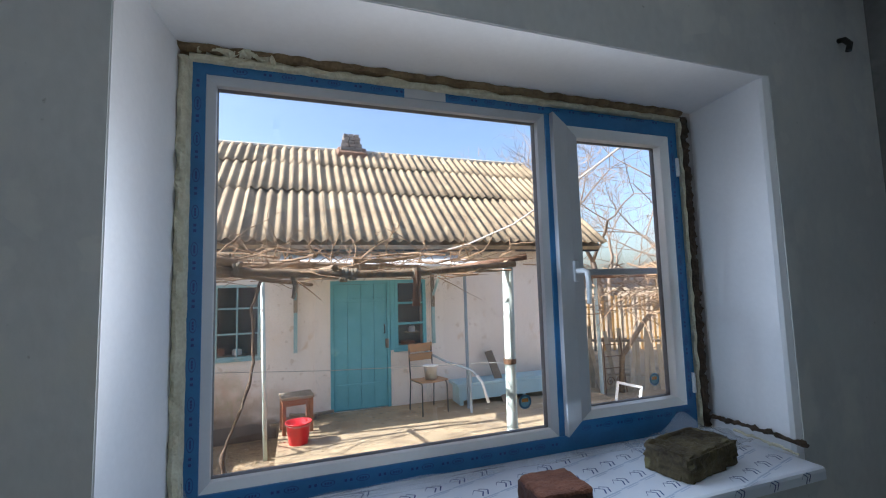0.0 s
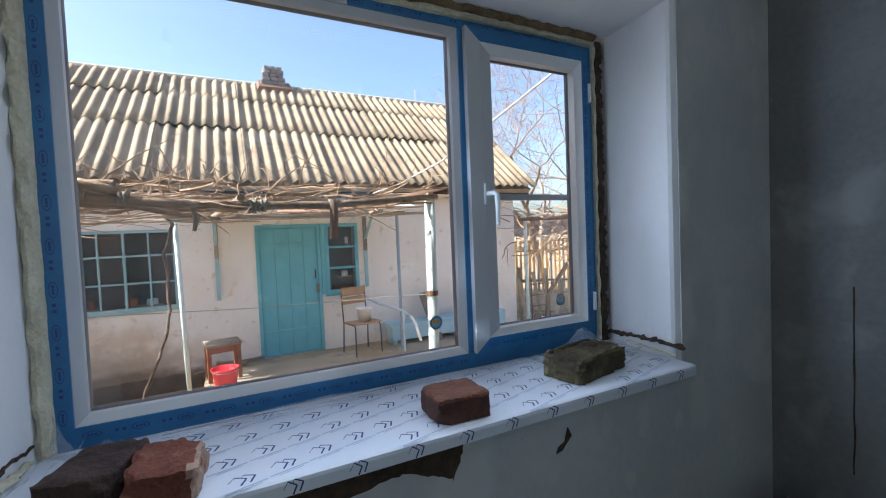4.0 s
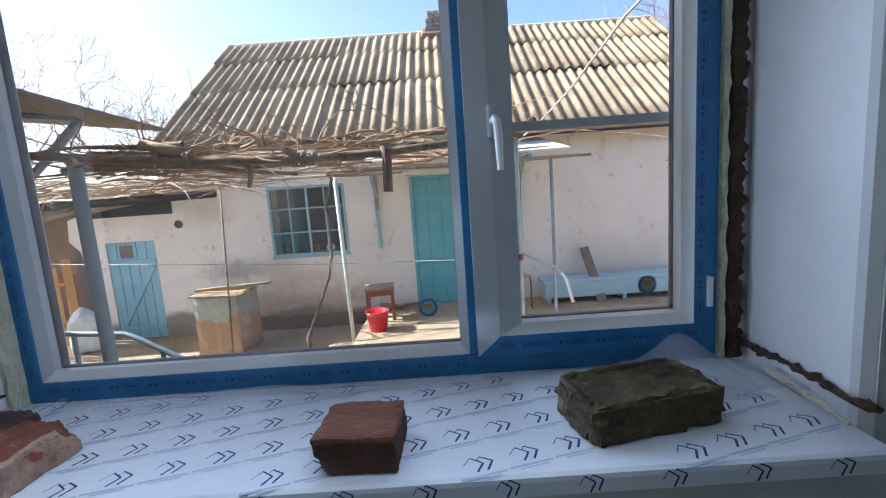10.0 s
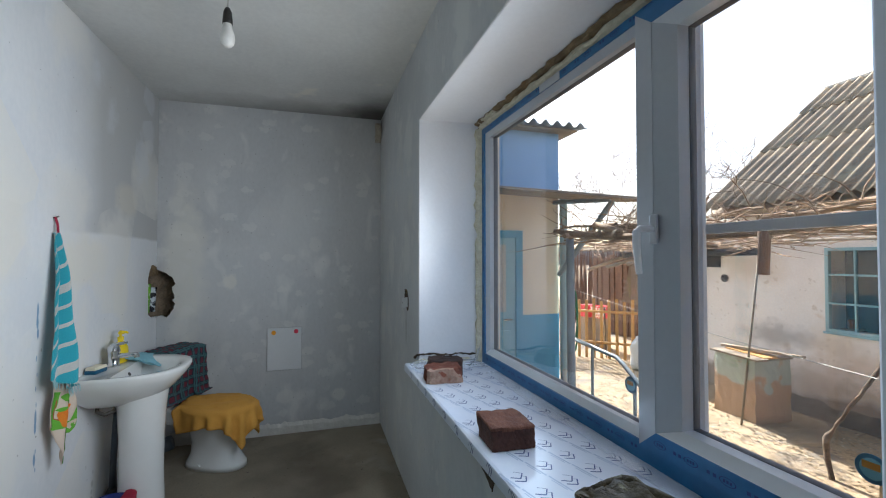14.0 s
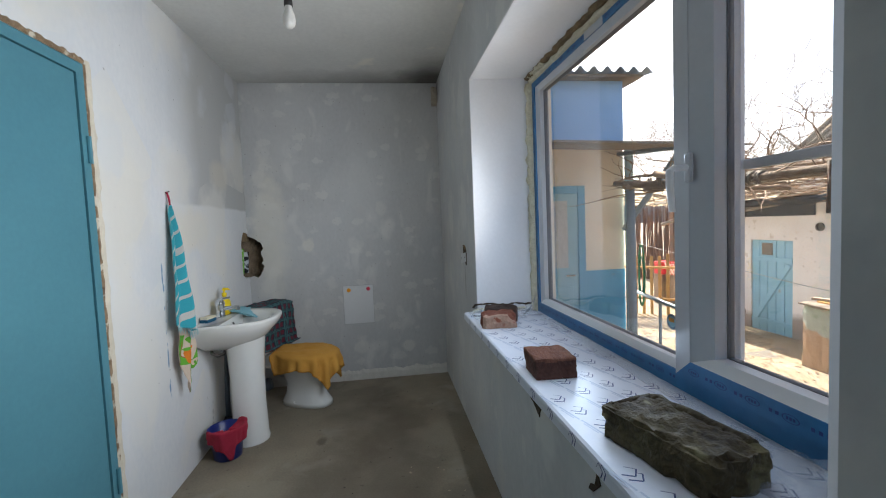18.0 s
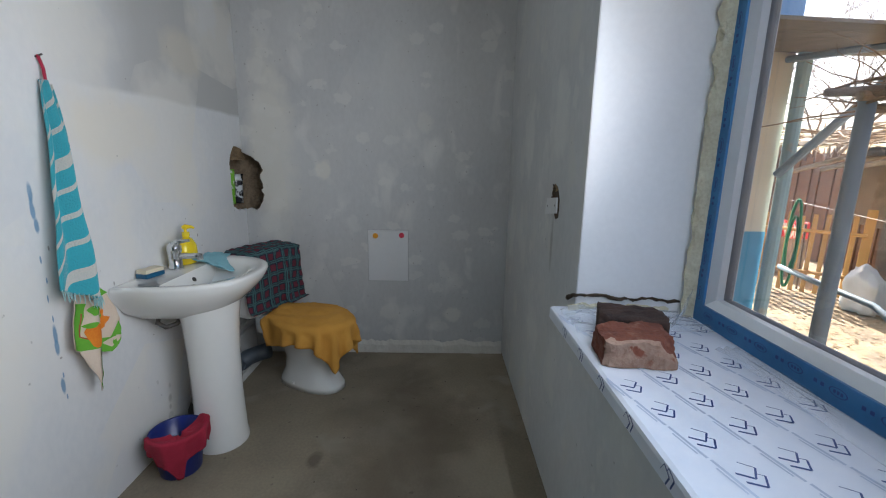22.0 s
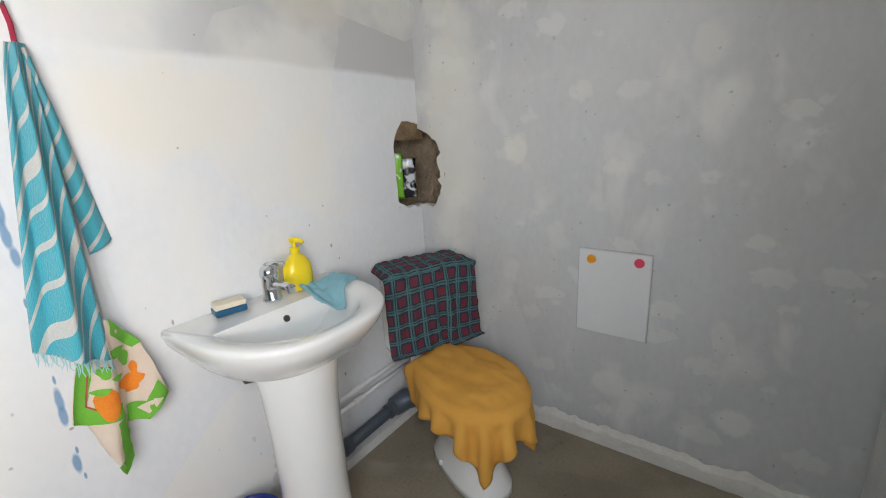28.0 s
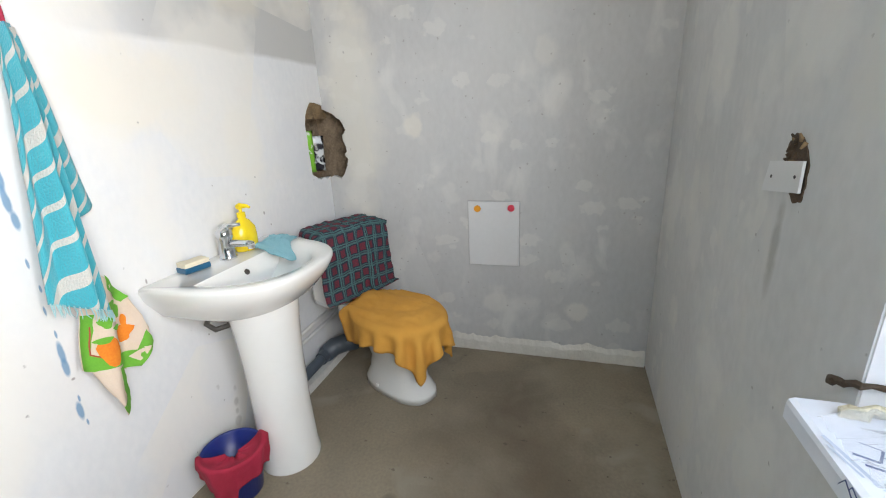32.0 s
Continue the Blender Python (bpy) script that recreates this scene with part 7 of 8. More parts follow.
for k in range(5):
    b = tagged(link("firewood", rough_block(bits.uniform(0.2, 0.4), 0.05, 0.04, 3, 0.006, k), OLD_WOOD), "piece of old firewood on the porch", "firewood", "firewood by the stool")
    b.matrix_basis = pose(1.95 + bits.uniform(-0.35, 0.25), 5.0 + bits.uniform(-0.08, 0.06), -0.235 + 0.042 * (k // 3), 0, 0, bits.uniform(-30, 30))

# ---- pergola of pipes and grapevine ----
per = thing("pergola", (0, 0, 0), "pergola of old pipes and posts carrying a bare grapevine", "pergola")
part("post", rod([(3.01, 1.30, GROUND - 0.02), (3.02, 1.29, 0.6), (3.02, 1.27, 1.60)], 0.032, 14), POST_PAINT, per, "pale blue-green steel post", True)
part("post", rod([(0.975, 1.29, GROUND - 0.02), (0.985, 1.27, 1.62)], 0.030, 14), STEEL_BLUE, per, "grey-blue steel post", True)
part("post", rod([(1.47, 4.35, GROUND - 0.02), (1.42, 4.40, 1.60)], 0.024, 10), POST_PAINT, per, "chipped pale blue post", True)
part("post", rod([(0.10, 4.05, GROUND - 0.02), (-0.06, 4.60, 1.62)], 0.012, 8), OLD_WOOD, per, "thin wooden pole", True)
part("collar", rod([(3.018, 1.285, 1.00), (3.018, 1.285, 1.03)], 0.038, 14), RUST, per)
part("beam", rod([(0.80, 1.26, 1.645), (1.15, 1.25, 1.605), (1.60, 1.245, 1.565), (2.05, 1.24, 1.545), (2.45, 1.24, 1.548), (3.06, 1.25, 1.592)], [0.020, 0.021, 0.022, 0.021, 0.019, 0.017], 10), BARK, per, "long bowed pole", True)
part("beam", rod([(3.12, 1.22, 1.635), (2.9, 1.50, 1.60), (2.62, 2.0, 1.56), (2.3, 2.6, 1.60)], [0.020, 0.018, 0.016, 0.012], 8), RUST, per, smooth=True)
part("stub_pipe", rod([(2.436, 1.235, 1.368), (2.445, 1.232, 1.560)], 0.022, 12), RUST, per, "rusty stub of pipe")
part("binding", rod([(2.440, 1.24, 1.520), (2.442, 1.24, 1.575)], 0.027, 10), OLD_WOOD, per)
part("beam", rod([(-0.6, 4.35, 1.63), (1.2, 4.32, 1.62), (3.0, 4.30, 1.63), (4.4, 4.28, 1.66)], 0.018, 8), OLD_WOOD, per)
for k in range(4):
    part("pole", rod([(0.62 + 0.12 * k, 1.62 + 0.16 * k, 1.60 + 0.015 * k), (1.5, 1.70 + 0.15 * k, 1.63), (2.6 - 0.2 * k, 1.75 + 0.17 * k, 1.61 - 0.01 * k)], [0.017, 0.015, 0.011], 8), BARK, per, smooth=True)
part("beam", rod([(0.55, 1.9, 1.72), (1.4, 2.0, 1.67), (2.4, 2.05, 1.62)], 0.02, 8), BARK, per)
part("beam", rod([(1.02, 1.2, 1.60), (0.85, 2.6, 1.66), (0.55, 4.4, 1.66)], 0.020, 8), BARK, per)
part("beam", rod([(2.0, 1.2, 1.58), (1.9, 2.8, 1.62), (1.75, 4.4, 1.64)], 0.018, 8), BARK, per)
part("beam", rod([(3.02, 1.25, 1.60), (3.3, 2.8, 1.66), (3.6, 4.4, 1.67)], 0.018, 8), BARK, per)
for bx, bz, br in ((1.384, 1.600, 0.030), (1.526, 1.583, 0.032), (2.042, 1.545, 0.034), (2.09, 1.547, 0.028)):
    part("lashing", rod([(bx + 0.022 * math.cos(k * 1.1) * 0.6 + 0.004 * (k % 5), 1.245 + br * math.cos(k * 0.9), bz + br * math.sin(k * 0.9)) for k in range(30)], 0.006, 5), OLD_WOOD, per, "lashing of old rope", True)
part("pole", rod([(1.335, 1.23, 1.655), (1.45, 1.235, 1.628), (1.56, 1.25, 1.600)], [0.024, 0.023, 0.020], 9), BARK, per, "short end of a thick pole", True)
part("pole", rod([(1.48, 1.30, 1.575), (1.66, 1.42, 1.53), (1.90, 1.62, 1.50)], [0.016, 0.014, 0.010], 7), BARK, per, smooth=True)
part("pole", rod([(1.02, 1.32, 1.60), (1.30, 1.42, 1.575), (1.70, 1.55, 1.55), (2.10, 1.66, 1.56)], [0.017, 0.016, 0.014, 0.010], 7), BARK, per, smooth=True)
part("stub", rod([(1.79, 1.245, 1.56), (1.81, 1.24, 1.49), (1.797, 1.235, 1.43)], [0.010, 0.014, 0.008], 7), OLD_WOOD, per, "hanging end of old rope", True)
scr = thing("insect_screen", (0, 0, 0), "grey insect screen frame with a crossbar outside the sash", "insect screen")
part("crossbar", cube(2.87, 3.37, 0.435, 0.449, 1.500, 1.526, 0.002), GREY_AND_SHADED_UPVC, scr)
for x in (2.852, 3.372):
    part("stile", cube(x - 0.010, x + 0.010, 0.435, 0.449, 0.94, 2.10, 0.002), GREY_AND_SHADED_UPVC, scr)
for z in (0.952, 2.09):
    part("rail", cube(2.864, 3.360, 0.435, 0.449, z - 0.010, z + 0.010, 0.002), GREY_AND_SHADED_UPVC, scr)
# vine trunk and canes
vine = thing("grapevine", (0, 0, 0), "bare grapevine with shaggy trunk and a tangle of canes", "vine")
stem_way = [Vector(p) for p in ((1.19, 3.68, GROUND - 0.02), (1.165, 3.70, -0.36), (1.116, 3.75, -0.157), (1.155, 3.82, -0.02), (1.231, 3.9, 0.179), (1.285, 4.0, 0.36), (1.335, 4.08, 0.50), (1.365, 4.15, 0.68), (1.345, 4.20, 0.85), (1.340, 4.25, 1.08), (1.318, 4.28, 1.20), (1.335, 4.3, 1.34), (1.411, 4.32, 1.586), (1.36, 4.28, 1.66))]
stem = [a.lerp(b, k / 4) for a, b in zip(stem_way, stem_way[1:]) for k in range(4)] + stem_way[-1:]
stem = [p + noise.noise_vector(p * 9.0) * 0.022 for p in stem]
part("trunk", rod(stem, [0.017 + 0.009 * noise.noise(p * 13) + 0.006 * (p.z < -0.1) for p in stem], 8), VINE_BARK, vine, "shaggy twisted trunk", True)
rv = random.Random(11)


def cane(bm, p, d, length, r, wild, sag=0.0, n=9):
    pts, rad = [Vector(p)], [r]
    d = Vector(d).normalized()
    for k in range(n):
        d = (d + Vector((rv.gauss(0, wild), rv.gauss(0, wild), rv.gauss(0, wild * 0.6) - sag))).normalized()
        pts.append(pts[-1] + d * length / n)
        rad.append(r * (1 - 0.8 * (k + 1) / n))
    tube(bm, pts, rad, 5, False)
    return pts


for k in range(9):
    bm = bmesh.new()
    x, y, way = rv.uniform(0.9, 2.5), rv.choice((rv.uniform(1.25, 1.9), rv.uniform(1.9, 4.2))), rv.choice((-1, 1))
    cane(bm, (x, y, 1.60 + rv.uniform(-0.02, 0.05)), (way, rv.uniform(-0.25, 0.25), rv.uniform(-0.03, 0.05)), rv.uniform(0.7, 1.3), rv.uniform(0.010, 0.017), 0.07, 0.0, 12)
    part("arm", bm, BARK, vine, smooth=True)
bm = bmesh.new()
for k in range(270):
    x, y = (rv.gauss(1.6, 0.6) if rv.random() < 0.55 else rv.uniform(0.6, 3.2)), (rv.uniform(1.2, 2.2) if rv.random() < 0.82 else rv.uniform(2.2, 4.5))
    if y < 2.0:
        x = min(max(x, 0.95), 3.1)
    z = 1.60 + rv.uniform(-0.05, 0.07)
    up = rv.random() < 0.42
    if up:
        q = cane(bm, (x, y, z), (rv.gauss(0, 0.8), rv.gauss(0, 0.5), rv.uniform(0.5, 1.3)), rv.uniform(0.14, 0.44), rv.uniform(0.003, 0.0055), 0.22, 0.05, 8)
    else:
        q = cane(bm, (x, y, z), (rv.choice((-1, 1)), rv.gauss(0, 0.6), rv.gauss(0.02, 0.06)), rv.uniform(0.25, 0.65), rv.uniform(0.004, 0.009), 0.15, 0.0, 7)
    if rv.random() < 0.5:
        cane(bm, q[3], (rv.gauss(0, 1), rv.gauss(0, 0.6), rv.gauss(0.3, 0.3)), rv.uniform(0.10, 0.28), 0.003, 0.3, 0.0, 5)
for k in range(190):
    cane(bm, (rv.uniform(-2.6, 0.7), rv.uniform(2.9, 4.9), 1.62 + rv.uniform(-0.05, 0.06)), (rv.choice((-1, 1)), rv.gauss(0, 0.7), rv.gauss(0, 0.05)), rv.uniform(0.4, 1.0), rv.uniform(0.005, 0.011), 0.14, 0.0, 7)
tagged(part("canes", bm, TWIG, vine, "tangle of thin dry canes"), kind="stuff")

# well head with loose boards
well = thing("well_box", (-0.12, 4.50, GROUND), "square concrete box with peeling blue paint and boards on top", "well", turn=-4)
WELL = mat("peeling_well_paint", (0.40, 0.44, 0.38), (0.31, 0.33, 0.28), 0.9, 5, 60, 0.5, patch=(0.42, 0.32, 0.22), patch_at=0.64, patch_scale=4.5)


def bare_foot(n, l):
    """Paint gone below an uneven line."""
    edge = calc(n, l, "ADD", calc(n, l, "MULTIPLY", noisy(n, l, 4.0, 8.0), 0.80), -0.40)
    return step(n, l, calc(n, l, "SUBTRACT", edge, xyz(n, l)[2]), -0.02, 0.02)


overlay(WELL, bare_foot, (0.40, 0.255, 0.155), 0.9)
part("box", rough_block(0.56, 0.52, 0.72, 8, 0.012, 4), WELL, well)
for k, (w, a) in enumerate(((0.62, 2), (0.56, -5), (0.58, 4))):
    part("board", cube(-w / 2, w / 2, -0.09, 0.09, 0, 0.022, 0.004), RAW_WOOD if k == 1 else OLD_WOOD, well).matrix_basis = pose(0.0, -0.19 + k * 0.18, 0.722 + 0.012 * (k == 1), 0, 1.5, a)
part("board", cube(-0.46, 0.46, -0.035, 0.035, 0, 0.03, 0.004), OLD_WOOD, well).matrix_basis = pose(0.10, 0.02, 0.775, 0, -2, 8)
# wire across the yard
tagged(link("washing_line", rod([(-1.8, 3.0, 1.02), (0.6, 2.1, 1.0), (2.0, 1.62, 0.99), (3.02, 1.28, 1.01)], 0.0022, 5), WIRE), "washing line of grey wire between the posts", "wire")
tagged(link("power_cable", rod([(3.756, 4.72, 1.96), (3.66, 3.4, 1.94), (3.63, 2.3, 2.0), (3.66, 1.5, 2.16), (3.92, 1.2, 2.405), (4.3, 0.8, 2.76), (4.5, 0.6, 2.98)], 0.008, 6), WIRE), "slack power cable between the two houses", "cable")
# vent in the house wall
tagged(link("wall_vent", turned([(0, 0), (0.055, 0), (0.055, 0.02), (0.04, 0.02), (0.04, -0.05), (0, -0.05)], 20), PLINTH), "round dark vent hole in the limewashed wall", "vent").matrix_basis = pose(-0.985, FAC - 0.004, 1.145, 90, 0, 0)

# ---- shed end beside the house ----
shed = thing("shed", (0, 0, 0), "shed end with crumbling plaster and a faded blue plank door", "shed")
SDX0, SDX1, SDZ0, SDZ1 = -2.06, -1.37, -0.60, 0.945
part("wall", slab_with_holes([-1.37, -0.80], [GROUND - 0.2, 1.30], set(), lambda u, z, d: (u, FAC + d, z), 0.3), LIME, shed)
part("wall", prism([(-2.42, GROUND - 0.2), (-2.06, GROUND - 0.2), (-2.06, 1.30), (-2.52, 1.30), (-2.55, 1.0), (-2.42, 0.86), (-2.35, 0.60), (-2.22, 0.45), (-2.20, 0.2), (-2.25, 0.0), (-2.16, -0.2), (-2.2, -0.4)], FAC, FAC + 0.3, lambda u, v, d: (u, d, v)), LIME, shed, "limewash broken away")
part("adobe_core", prism([(-2.46, GROUND - 0.2), (-2.061, GROUND - 0.2), (-2.061, 1.28), (-2.50, 1.28), (-2.52, 0.4)], FAC + 0.012, FAC + 0.28, lambda u, v, d: (u, d, v)), PLINTH, shed, "bare dark adobe")
part("lintel", cube(-2.06, -1.37, FAC, FAC + 0.3, SDZ1, 1.30), LIME, shed)
part("wall_top", prism([(-2.5, 1.30), (-0.80, 1.30), (-0.80, 2.2), (-1.1, 1.75)], FAC + 0.001, FAC + 0.3, lambda u, v, d: (u, d, v)), LIME, shed)
dr = part("door", cube(SDX0, SDX1, FAC + 0.05, FAC + 0.07, SDZ0, SDZ1), DARK_BACKING, shed)
for k in range(5):
    w = (SDX1 - SDX0) / 5
    part("plank", cube(SDX0 + k * w + 0.004, SDX0 + (k + 1) * w - 0.004, FAC + 0.018, FAC + 0.045, SDZ0, SDZ1 - 0.005, 0.004), SKY_PAINT, dr)
for z in (-0.33, 0.62):
    part("ledge", cube(SDX0 + 0.01, SDX1 - 0.01, FAC, FAC + 0.017, z, z + 0.07, 0.003), SKY_PAINT, dr)
part("diagonal", cube(-0.035, 0.035, FAC + 0.001, FAC + 0.017, -0.52, 0.52, 0.003), SKY_PAINT, dr).matrix_basis = pose(-1.715, 0, 0.155, 0, 33, 0)
part("patch", cube(SDX0 + 0.18, SDX0 + 0.36, FAC + 0.012, FAC + 0.0175, 0.72, 0.90), OLD_WOOD, dr)
part("pipe_rail", rod([(-2.9, 4.95, 1.495), (-1.6, 4.95, 1.505), (-0.32, 4.95, 1.525)], 0.055, 12), DARK_TIMBER, shed, "thick tarred pole", True)
part("roof_sheet", grid(60, 3, lambda u, v: (-4.6 + 3.7 * u, 4.75 + 1.6 * v, 1.60 + 0.16 * v + 0.02 * math.cos(u * 3.7 / 0.15 * 2 * math.pi) * 0.8), 0.008), SLATE, shed)
for k in range(4):
    part("rafter", rod([(-3.7 + k * 0.55, 4.80, 1.20 + k * 0.06), (-2.9 + k * 0.55, 5.3, 1.55)], 0.035, 6), OLD_WOOD, shed)
part("dark_gap", cube(-2.2, -1.05, FAC - 0.012, FAC - 0.002, 1.30, 1.56), DARK_TIMBER, shed, "dark tarred board")
for k in range(22):
    part("back_board", cube(-6.0 + k * 0.16, -5.85 + k * 0.16, 6.6 + 0.02 * (k % 3), 6.64 + 0.02 * (k % 3), GROUND, 1.45 + 0.08 * math.sin(k * 2.1), 0.004), RUST, shed)
part("leaning_door", cube(-0.42, 0.42, -0.015, 0.015, 0, 0.95, 0.004), OLD_WOOD, shed).matrix_basis = pose(-3.5, 5.9, 0.45, -14, 6, 20)
# reed mat behind the gate
rm = thing("reed_screen", (0, 0, 0), "leaning screen of dry reeds behind the gate", "reed screen")
rr = random.Random(6)
bm = bmesh.new()
for k in range(240):
    t = k / 240
    x, y = -8.0 + 2.9 * t, 6.8 + 1.3 * t + rr.uniform(-0.05, 0.05)
    tube(bm, [(x, y, GROUND), (x + rr.uniform(-0.15, 0.15), y, 1.55 + rr.uniform(-0.15, 0.15))], [0.014, 0.009], 4, False)
tagged(part("reeds", bm, RUST, rm), kind="stuff")
for k in range(2):
    b = thing("red_crate", (-4.2 + k * 0.28, 5.15 + k * 0.12, GROUND + 0.62), "red plastic crate stacked behind the gate", "crate", "crates behind the gate")
    part("crate", cube(-0.12, 0.12, -0.12, 0.12, 0, 0.26, 0.01), RED_PLASTIC, b)
    part("stand", cube(-0.13, 0.13, -0.12, 0.12, -0.62, -0.001, 0.01), OLD_WOOD, b)
# yard gate of raw slats
gate = thing("picket_fence", (0, 0, 0), "yard fence of new raw timber pickets", "fence")
ga, gz = Vector((-2.62, 5.12, 0)), Vector((-4.10, 3.55, 0))
for k in range(17):
    p = ga.lerp(gz, k / 16)
    tall = 0.12 if k == 0 else 0.0
    w = 0.05 if k == 0 else 0.026
    ang = math.degrees(math.atan2(gz.y - ga.y, gz.x - ga.x))
    part("post" if k == 0 else "picket", cube(-w, w, -0.012, 0.012, 0, 1.10 + tall + 0.03 * math.sin(k * 2.3), 0.004), RAW_WOOD, gate).matrix_basis = pose(p.x, p.y, GROUND, 0, 0, ang)
for z in (0.30, 0.88):
    part("rail", rod([(ga.x + 0.015, ga.y - 0.02, GROUND + z), (gz.x, gz.y - 0.02, GROUND + z)], 0.024, 6), RAW_WOOD, gate)
sack = tagged(link("white_sack", rough_block(0.34, 0.28, 0.62, 8, 0.03, 12, [((1, 1, 1), 0.24), ((-1, 1, 1), 0.2), ((1, -1, 1), 0.24), ((-1, -1, 1), 0.2)]), BAG, True), "full white sack standing by the shed", "sack")
sack.matrix_basis = pose(-2.18, 4.78, GROUND, 0, 0, 20)
hoop = thing("toy_hoop", (-3.3, 4.72, 0.50), "small toy basketball hoop with a white net", "toy hoop")
part("ring", rod([(0.14 * math.cos(a), 0.14 * math.sin(a), 0.0) for a in (2 * math.pi * k / 20 for k in range(21))], 0.010, 6), RED_PLASTIC, hoop)
bm = bmesh.new()
for k in range(12):
    for s in (-1, 1):
        a = 2 * math.pi * k / 12
        tube(bm, [(0.14 * math.cos(a), 0.14 * math.sin(a), 0), (0.11 * math.cos(a + s * 0.26), 0.11 * math.sin(a + s * 0.26), -0.11), (0.085 * math.cos(a + s * 0.52), 0.085 * math.sin(a + s * 0.52), -0.22)], 0.005, 4, False)
part("net", bm, WHITE_PLASTIC, hoop)
part("pole", rod([(0.16, 0.02, 0.0), (0.18, 0.04, GROUND - 0.50)], 0.014, 6), DARK_STEEL, hoop)

# ---- blue house wing at the side ----
BX, BY = -0.46, 2.08
wing = thing("blue_wing", (0, 0, 0), "house wing with blue gable, cream wall and blue dado", "house")
part("dado", cube(-4.0, BX, 0.50, BY, GROUND - 0.1, 0.815), BLUE_DADO, wing, "blue painted dado")
part("wall", cube(-4.0, BX - 0.003, 0.50, BY - 0.003, 0.815, 2.16), CREAM, wing, "cream painted wall")
part("upper_wall", cube(-4.0, BX + 0.002, 0.50, BY + 0.002, 2.16, 2.84), BLUE_WALL, wing, "pebbly blue upper wall")
part("eaves_board", cube(-4.0, BX + 0.14, 0.50, BY + 0.16, 2.84, 2.862), OLD_WOOD, wing)
part("roof_sheet", grid(120, 2, lambda u, v: (BX + 0.22 - 3.6 * v, 0.50 + (BY + 0.24 - 0.50) * u, 2.890 + 0.55 * v + 0.028 * math.cos(u * (BY - 0.18) / 0.15 * 2 * math.pi)), 0.008), ZINC, wing, "corrugated slate roof")
wd = part("door", cube(BX - 0.01, BX + 0.012, 0.62, 1.615, GROUND + 0.35, 1.735, 0.003), SKY_PAINT, wing, "blue door with a lace-curtained pane")
part("door_pane", cube(BX + 0.0125, BX + 0.016, 0.95, 1.42, 0.86, 1.58), LACE, wd, "lace curtain behind glass")
for a, b, c, d in ((0.62, 0.70, GROUND + 0.35, 1.735), (1.535, 1.615, GROUND + 0.35, 1.735), (0.70, 1.535, 1.655, 1.735)):
    part("door_frame", cube(BX + 0.0125, BX + 0.030, a, b, c, d, 0.003), BLUE_DADO, wd)
for yy in (0.76, 1.13):
    part("door_panel", cube(BX + 0.0125, BX + 0.022, yy, yy + 0.34, 0.20, 0.66, 0.006), SKY_PAINT, wd)
part("door_handle", rod([(BX + 0.02, 1.47, 0.78), (BX + 0.06, 1.47, 0.78), (BX + 0.06, 1.37, 0.78)], 0.010, 8), CHROME, wd)
part("corner_pipe", rod([(BX + 0.05, BY + 0.03, 0.0), (BX + 0.05, BY + 0.03, 2.10)], 0.045, 12), BENCH_PAINT, wing, "pale blue drainpipe")
cn = thing("door_canopy", (0, 0, 0), "weathered board canopy over the side door", "canopy")
part("sheet", prism([(BX, 2.150), (0.62, 2.010), (0.62, 2.028), (BX, 2.172)], 0.62, 2.62, lambda u, v, d: (u, d, v - 0.03 * (d - 0.6))), OLD_WOOD, cn, "thin weathered boards")
part("edge_board", rod([(0.36, 0.65, 2.055), (0.40, 2.50, 2.005)], 0.022, 6), OLD_WOOD, cn)
part("arm", rod([(BX, 2.02, 2.06), (0.30, 2.18, 2.00)], 0.024, 6), STEEL_BLUE, cn)
part("brace", rod([(BX + 0.05, 2.05, 1.25), (0.10, 2.16, 1.78), (0.30, 2.20, 1.99)], 0.030, 8), STEEL_BLUE, cn, "grey-blue diagonal brace")
steps = thing("side_steps", (0, 0, 0), "concrete landing at the side door", "steps", kind="structure")
part("landing", cube(BX, 0.40, 0.52, 2.25, GROUND - 0.05, -0.10, 0.01), CONCRETE, steps)
part("tread", cube(0.40, 0.75, 0.6, 2.25, GROUND - 0.05, -0.28, 0.01), CONCRETE, steps)
rl = thing("step_rail", (0, 0, 0), "grey bent steel tube railing by the steps", "railing")
part("rail", rod([(BX + 0.06, 2.19, 0.555), (-0.02, 2.185, 0.525), (0.36, 2.18, 0.500), (0.46, 2.17, 0.46), (0.80, 2.13, 0.29), (0.88, 2.12, 0.23), (0.90, 2.115, 0.10), (0.88, 2.11, 0.04)], 0.020, 10), STEEL_BLUE, rl, smooth=True)
part("post", rod([(-0.01, 2.18, -0.12), (-0.01, 2.185, 0.525)], 0.016, 8), STEEL_BLUE, rl)
part("post", rod([(0.63, 2.15, -0.29), (0.63, 2.15, 0.375)], 0.016, 8), STEEL_BLUE, rl)
hs = tagged(link("garden_hose", rod([(BX + 0.12 + 0.05 * math.cos(a), BY + 0.12, 0.62 + 0.30 * math.sin(a) + 0.02 * a) for a in (2 * math.pi * k / 22 for k in range(45))], 0.010, 6), GREEN_RUBBER), "green garden hose hung on the drainpipe", "hose")

